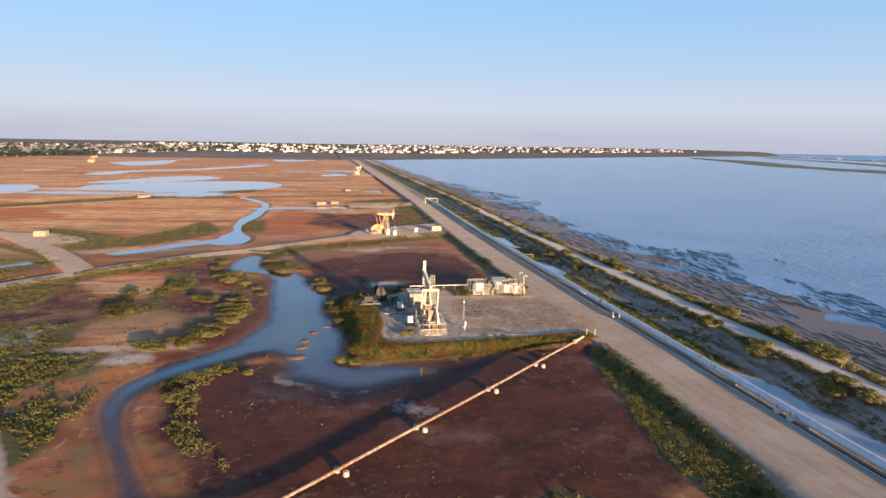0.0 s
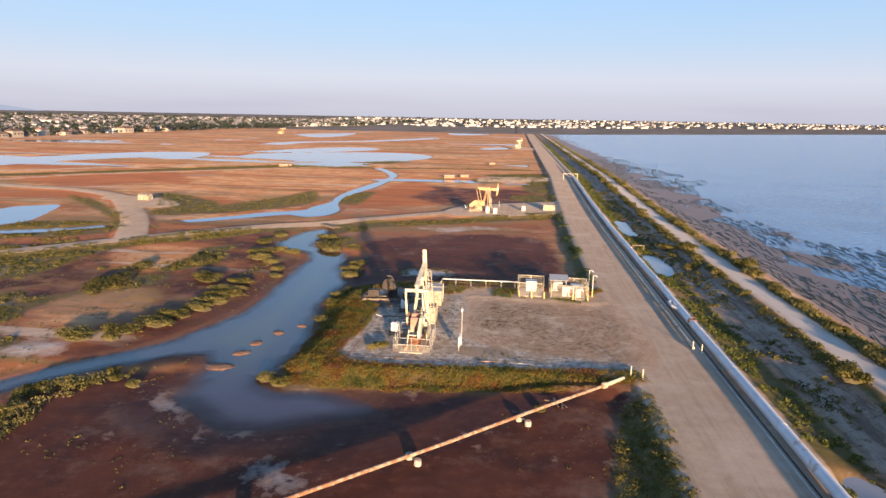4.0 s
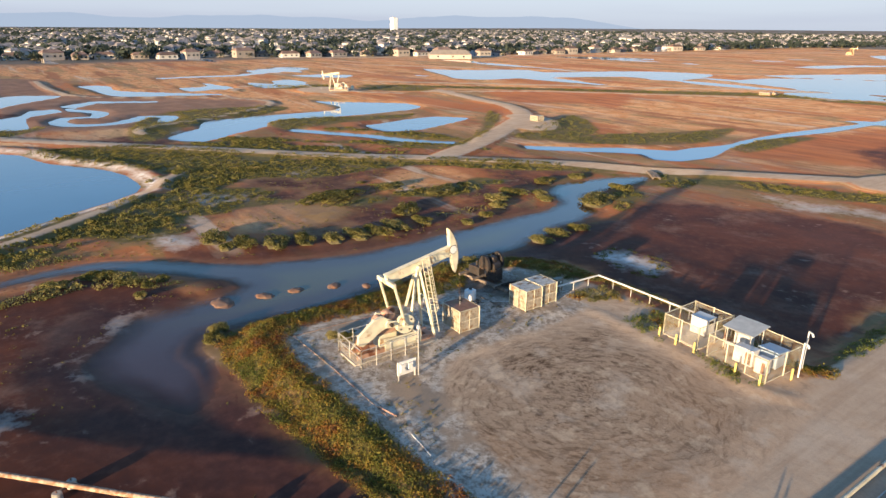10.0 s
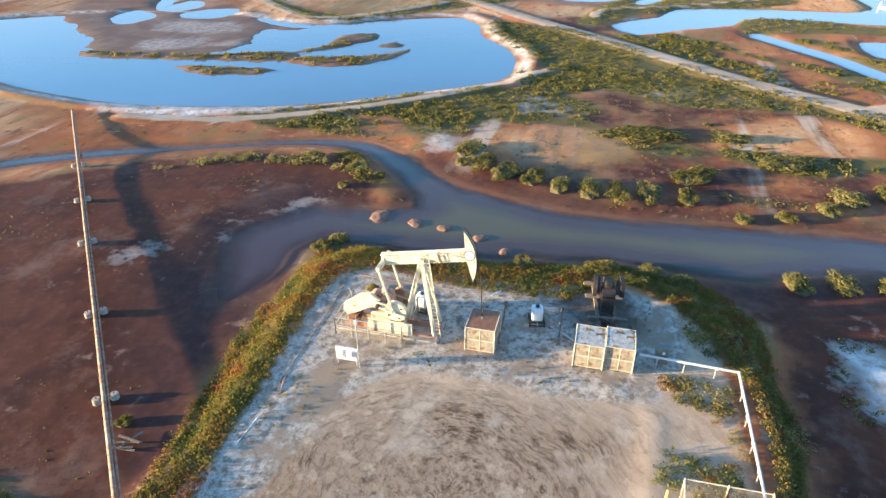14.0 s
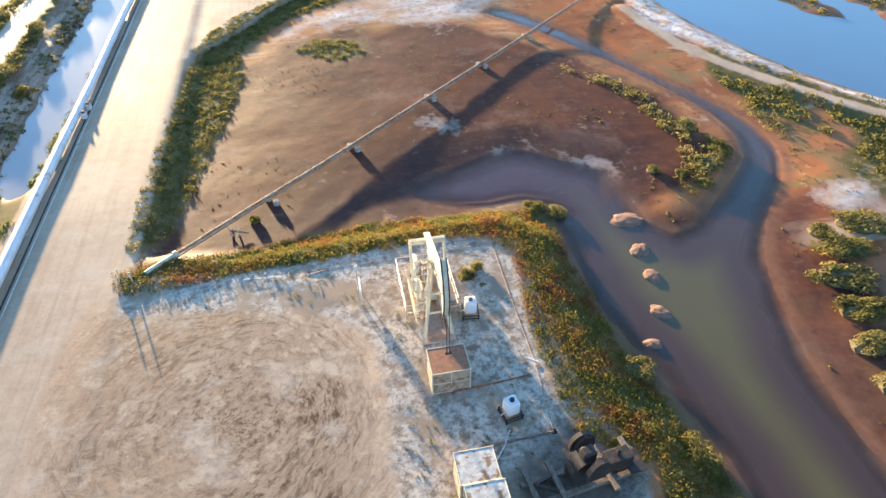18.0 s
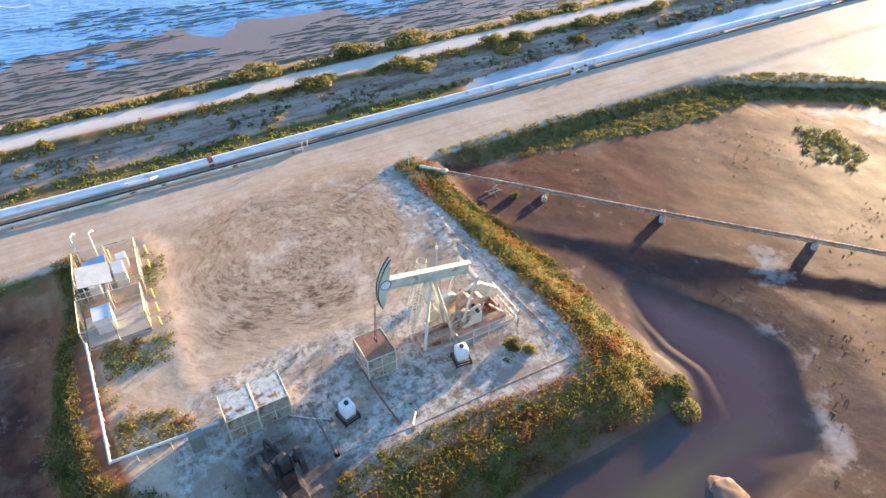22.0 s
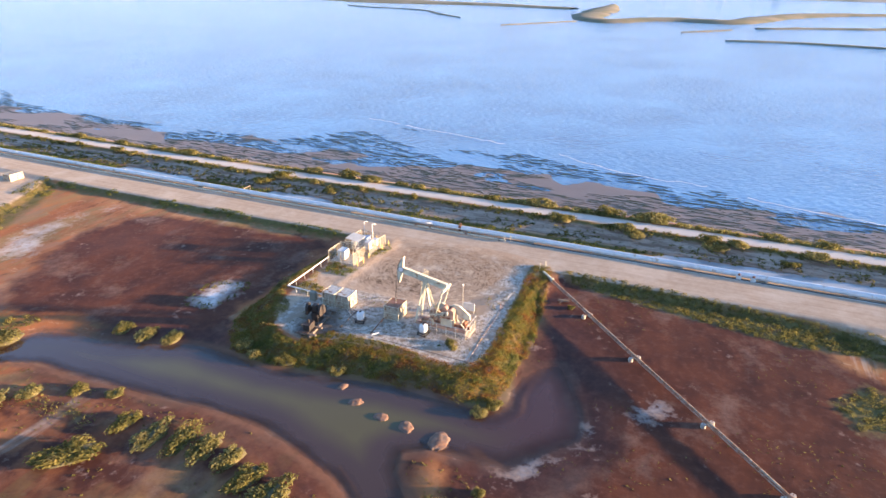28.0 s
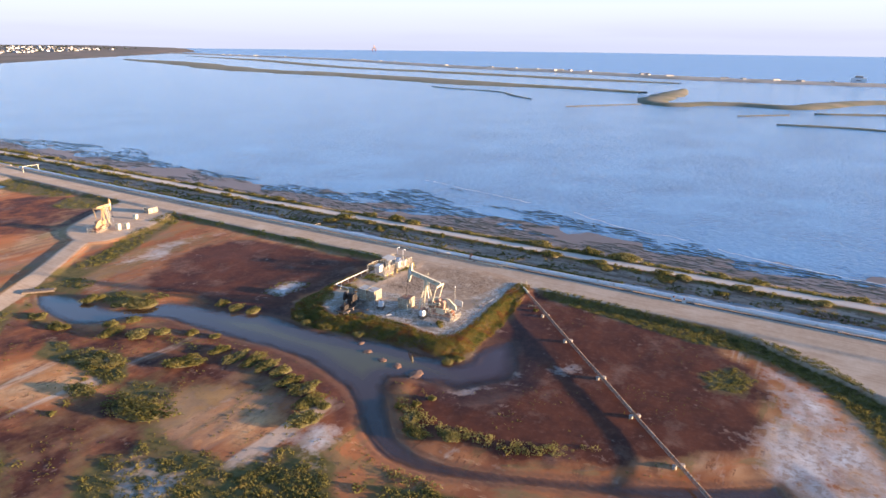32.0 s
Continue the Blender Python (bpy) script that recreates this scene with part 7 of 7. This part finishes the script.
M_foam = mat("foam", (0.75, 0.74, 0.72), 0.8, 0, 0.1, 1.0)
for k, pts in enumerate(([(117, 158), (113, 140), (109, 124)], [(104, 108), (99, 98), (94, 84), (93, 72)], [(88, 64), (84, 50), (82, 38), (78, 20)], [(121, 172), (118, 160)])):
    p = spline([(a + 0, b_) for a, b_ in pts], 0.8, False)
    b = B()
    prev = None
    for j, (x, y) in enumerate(p):
        wv = 0.1 + 0.45 * float(vnoise(np.array([x]), np.array([y]), 0.6, 2)[0])
        wob = (float(vnoise(np.array([x]), np.array([y]), 0.4, 2, 5.0)[0]) - 0.5) * 3
        cur = (b.verts.new((x + wob, y, -0.185)), b.verts.new((x + wob + wv, y, -0.185)))
        if prev:
            b.faces.new((prev[0], prev[1], cur[1], cur[0]))
        prev = cur
    tagged(new("foam_line", finish(b, "foam_line", M_foam)), "thin broken line of foam on the bay", "foam", kind="structure")


# ---- islands and the coast ----
def ribbon(name, pts, width, top, material, label, seed=1):
    """A low bank of land along a line, sloping into the water at both sides."""
    p = spline(pts, max(3.0, width * 0.5), False)
    d = np.gradient(p, axis=0)
    d /= np.linalg.norm(d, axis=1)[:, None] + 1e-9
    nrm = np.stack([-d[:, 1], d[:, 0]], 1)
    b = B()
    prev = None
    for j, (q, m_) in enumerate(zip(p, nrm)):
        taper = min(1.0, 0.25 + 0.75 * min(j, len(p) - 1 - j) / max(3, len(p) * 0.15))
        wv = width * taper * (0.7 + 0.7 * float(vnoise(np.array([q[0]]), np.array([q[1]]), 1.2 / width, 3, seed)[0]))
        hv = top * (0.6 + 0.8 * float(vnoise(np.array([q[0]]), np.array([q[1]]), 2.0 / width, 2, seed + 3)[0]))
        cur = [b.verts.new((*(q + m_ * o * wv), z)) for o, z in ((-0.62, -0.5), (-0.45, hv * 0.5 - 0.1), (-0.2, hv), (0.2, hv), (0.45, hv * 0.5 - 0.1), (0.62, -0.5))]
        if prev:
            for i in range(5):
                b.faces.new((prev[i], prev[i + 1], cur[i + 1], cur[i]))
        prev = cur
    return tagged(new(name, finish(b, name, material, True)), label, "land", kind="structure")


ribbon("island_1", [(1060, 1760), (965, 1400), (800, 1024), (772, 806), (737, 620), (692, 452), (684, 333), (655, 232)], 76, 1.2, M_isle, "long low marsh island across the bay")
ribbon("island_2", [(735, 205), (640, 200), (552, 196), (512, 172), (545, 148), (556, 120), (545, 82), (580, 62), (614, 48), (668, 8), (700, -60)], 26, 1.6, M_isle, "sandy dredged bank with a dark water edge", 4)
ribbon("island_3", [(403, 78), (409, 44), (405, 12), (398, -20)], 7, 0.5, M_isle, "small flat marsh island in the bay", 7)
ribbon("island_4", [(448, 108), (464, 92), (482, 76)], 4, 0.3, M_isle, "thin mud bar in the bay", 8)
ribbon("island_5", [(444, 240), (475, 218), (508, 195)], 4, 0.3, M_isle, "thin mud bar in the bay", 9)
ribbon("island_6", [(600, 470), (585, 440), (568, 366), (530, 330), (498, 295)], 5, 0.4, M_isle, "thin mud bar in the bay", 10)
ribbon("island_7", [(500, 60), (520, 20), (540, -30), (600, -80)], 10, 0.6, M_isle, "small flat marsh island in the bay", 11)
ribbon("island_8", [(1500, 2050), (1300, 1500), (1040, 980), (960, 640), (900, 380), (880, 240)], 55, 0.8, M_isle, "low marsh strip before the beach", 12)
ribbon("coast_1", [(2050, 3150), (1925, 2900), (1734, 2132), (1533, 1395), (1247, 822), (1155, 514), (1050, 278), (1020, 112), (1014, -4), (1010, -400), (1000, -1400)], 80, 2.4, mat("beach_sand", (0.50, 0.42, 0.34), 0.9, 0, 0.25, 0.03, second=(0.26, 0.22, 0.15)), "long beach strip with the coast road", 13)

# ---- houses ----
M_walls = foliage("town_walls", [(0.36, 0.33, 0.31), (0.48, 0.46, 0.44), (0.60, 0.58, 0.56), (0.74, 0.73, 0.72)], 0.85, 0)
# roof tones greyed: bluish distance haze put into the colours
M_roofs = foliage("town_roofs", [(0.15, 0.15, 0.155), (0.21, 0.20, 0.20), (0.29, 0.25, 0.235), (0.46, 0.45, 0.45)], 0.85, 0)


def house(x, y, rz, L_, W_, H_, label, wallm, roofm):
    t = thing("house", x, y, float(height(np.array([float(x)]), np.array([float(y)]))[0]), label, "house", rz, "houses at the marsh edge")
    wl = part("wall", box(B(), 0, 0, H_ / 2, L_, W_, H_), wallm, t)
    b = B()
    o = 0.5
    v = [b.verts.new(p) for p in ((-L_ / 2 - o, -W_ / 2 - o, H_), (L_ / 2 + o, -W_ / 2 - o, H_), (L_ / 2 + o, W_ / 2 + o, H_), (-L_ / 2 - o, W_ / 2 + o, H_), (-L_ / 2 + W_ * 0.25, 0, H_ + W_ * 0.24), (L_ / 2 - W_ * 0.25, 0, H_ + W_ * 0.24))]
    for f in ((0, 1, 5, 4), (1, 2, 5), (2, 3, 4, 5), (3, 0, 4), (3, 2, 1, 0)):
        b.faces.new([v[i] for i in f])
    rf = part("roof", b, roofm, t)
    part("chimney", box(B(), L_ * 0.2, W_ * 0.15, H_ + W_ * 0.22, 0.9, 0.9, 1.6), wallm, rf)
    for sx in (-0.3, 0.05, 0.32):
        for side in (-1, 1):
            part("window", box(B(), sx * L_, side * (W_ / 2 + 0.02), H_ * 0.55, 1.6, 0.06, 1.2), M_glass, wl)
    for sx in (-1, 1):
        part("window", box(B(), sx * (L_ / 2 + 0.02), 0, H_ * 0.55, 0.06, 1.8, 1.2), M_glass, wl)
    return t


def town_edge(y):
    return np.interp(y, [-300, 150, 300, 400, 500, 800, 1250, 1600], [-500, -488, -462, -440, -418, -425, -400, -330])


rs = random.Random(21)
yq = 60.0
kinds = ("two-storey stucco house with a brown hipped roof", "long low stucco house facing the marsh", "white stucco house with a tiled roof")
k = 0
while yq < 900:
    x = float(town_edge(yq)) - rs.uniform(4, 22)
    house(x, yq, 90 + rs.uniform(-12, 12), rs.uniform(10, 15), rs.uniform(8, 10), rs.choice((3.0, 3.2, 3.2, 5.4)), kinds[k % 3], (M_wall, M_wall, M_wall2, M_wall, M_wall)[k % 5], M_roof)
    yq += rs.uniform(17, 27)
    k += 1
house(-396, 404, 60, 34, 15, 3.4, "broad pale building standing alone on the marsh", M_wall, mat("pale_roof", (0.36, 0.30, 0.24), 0.8, 0, 0.1, 0.3))
r = np.random.RandomState(31)
n = 6500
hy = -420 + r.rand(n) * 2700
hx = town_edge(hy) - 35 - (r.rand(n) ** 1.5) * 2300
nx_ = r.rand(900) * 2400 - 700
ny_ = 1750 + 0.62 * np.maximum(nx_, 0) + r.rand(900) ** 1.4 * 1300
hx, hy = np.concatenate([hx, nx_]), np.concatenate([hy, ny_])
ok = (vnoise(hx, hy, 0.006, 2) > 0.33)
hx, hy = hx[ok], hy[ok]
hz = height(hx, hy)
ok = hz > -0.1
hx, hy, hz = hx[ok], hy[ok], hz[ok]
wv, wf, rv, rf = [], [], [], []
for x, y, z in zip(hx, hy, hz):
    L_, W_, H_, a_ = 9 + 6 * r.rand(), 7 + 3 * r.rand(), (3.2, 5.6, 3.4)[r.randint(3)], (0.2 if r.rand() < 0.5 else 1.77) + r.randn() * 0.08
    ca, sa = math.cos(a_), math.sin(a_)

    def pt(px, py, pz):
        return (x + px * ca - py * sa, y + px * sa + py * ca, z + pz)
    i = len(wv)
    wv += [pt(sx * L_ / 2, sy * W_ / 2, zz) for zz in (-0.5, H_) for sx, sy in ((-1, -1), (1, -1), (1, 1), (-1, 1))]
    wf += [(i, i + 1, i + 5, i + 4), (i + 1, i + 2, i + 6, i + 5), (i + 2, i + 3, i + 7, i + 6), (i + 3, i, i + 4, i + 7)]
    i = len(rv)
    o = 0.5
    rv += [pt(-L_ / 2 - o, -W_ / 2 - o, H_), pt(L_ / 2 + o, -W_ / 2 - o, H_), pt(L_ / 2 + o, W_ / 2 + o, H_), pt(-L_ / 2 - o, W_ / 2 + o, H_), pt(-L_ / 2 + W_ * 0.25, 0, H_ + W_ * 0.25), pt(L_ / 2 - W_ * 0.25, 0, H_ + W_ * 0.25)]
    rf += [(i, i + 1, i + 5, i + 4), (i + 1, i + 2, i + 5), (i + 2, i + 3, i + 4, i + 5), (i + 3, i, i + 4)]
for nm, v_, f_, m_, lab in (("town_house_walls", wv, wf, M_walls, "hundreds of small pale town houses, walls"), ("town_house_roofs", rv, rf, M_roofs, "hundreds of brown and grey town roofs")):
    me = bpy.data.meshes.new(nm)
    me.from_pydata(v_, [], f_)
    me.materials.append(m_)
    tagged(new(nm, me), lab, "houses", kind="stuff")
n = 17000
ty = -440 + r.rand(n) * 2800
tx = town_edge(ty) - 12 - (r.rand(n) ** 1.3) * 2500
ey = 0 + r.rand(1500) * 1300
tx, ty = np.concatenate([tx, town_edge(ey) - 2 - r.rand(1500) * 130]), np.concatenate([ty, ey])
mx_ = r.rand(1500) * 2800 - 900
my_ = 1720 + 0.62 * np.maximum(mx_, 0) + r.rand(1500) ** 1.2 * 1500
tx, ty = np.concatenate([tx, mx_]), np.concatenate([ty, my_])
tz = height(tx, ty)
ok = tz > -0.1
tx, ty, tz = tx[ok], ty[ok], tz[ok]
tall = 2.0 + 3.6 * r.rand(len(tx)) ** 1.5
ob = leaves("town_trees", np.stack([tx, ty, tz + tall * 0.7], 1), tall, 22, 2.8, F_tree, 33, 0.9)
tagged(ob, "dark trees among the town houses", "trees", kind="stuff")
th = 5 + 6 * r.rand(len(tx))
ob = leaves("town_tree_trunks", np.stack([tx, ty, tz], 1), 0.3 * tall, 2, 3.0, M_core, 34, 1.6)
tagged(ob, "trunks of the town trees", "trees", kind="stuff")
# pale mountains far behind the town: a flat sheet glowing in haze colour
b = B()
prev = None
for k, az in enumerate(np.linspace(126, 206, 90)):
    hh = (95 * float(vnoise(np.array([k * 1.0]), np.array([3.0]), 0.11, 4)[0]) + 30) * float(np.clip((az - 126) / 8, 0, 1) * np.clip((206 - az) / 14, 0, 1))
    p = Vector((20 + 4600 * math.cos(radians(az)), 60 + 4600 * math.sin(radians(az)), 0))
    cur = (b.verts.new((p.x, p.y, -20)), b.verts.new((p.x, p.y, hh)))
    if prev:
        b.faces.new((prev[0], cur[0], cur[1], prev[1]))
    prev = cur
tagged(new("backdrop_mountains", finish(b, "backdrop_mountains", M_haze)), "faint blue mountain sheet, distance haze put into its glow", "mountains", kind="structure")
# tower and beach buildings
for nm, x, y, sx, sy, h, lab in (("apartment_tower", -2930, 1895, 34, 24, 62, "pale tower block far behind the town"), ("beach_building", 1087, 28, 16, 20, 6.5, "tall pale building on the beach strip")):
    t = thing(nm, x, y, 0.5, lab, "building")
    wl = part("wall", box(B(), 0, 0, h / 2, sx, sy, h), M_plastic, t)
    part("roof_block", box(B(), 0, 0, h + 1.5, sx * 0.5, sy * 0.5, 3), M_wall, t)
    for zz in np.arange(3, h - 1, 5.0):
        part("window_band", box(B(), -sx / 2 - 0.1, 0, zz, 0.2, sy * 0.35, 1.0), M_glass, wl)
rs = random.Random(9)
road = spline([(1734, 2132), (1533, 1395), (1247, 822), (1155, 514), (1050, 278), (1020, 112), (1014, -4), (1010, -300)], 30, False)
for k in range(34):
    p = road[rs.randrange(len(road))]
    t = thing("beach_hut", p[0] + rs.uniform(-14, 14), p[1] + rs.uniform(-20, 20), 1.4, "small pale beach hut on the coast strip", "hut", rs.uniform(0, 180), "beach huts")
    part("wall", box(B(), 0, 0, 1.4, rs.uniform(5, 14), 5, 2.8), M_wall2, t)
    part("roof", box(B(), 0, 0, 2.95, rs.uniform(6, 14), 5.6, 0.3), M_roof, t)
# oil platform out at sea
t = thing("oil_platform", 3640, 2850, -1, "small oil platform standing far out at sea", "platform", 30)
for sx in (-11, 11):
    for sy in (-11, 11):
        part("leg", tube(B(), (sx, sy, 0), (sx * 0.9, sy * 0.9, 16), 1.4, 8), M_rusty, t)
part("deck", box(box(B(), 0, 0, 16.5, 28, 28, 2.5), 0, 0, 22, 26, 26, 2), M_rusty, t)
part("derrick", tube(B(), (4, 0, 23), (4, 0, 44), 4.5, 4, 1.0), M_pink, t)
part("crane", beam(B(), (-8, 0, 23), (-14, 0, 36), 1.2, 1.2), M_rusty, t)
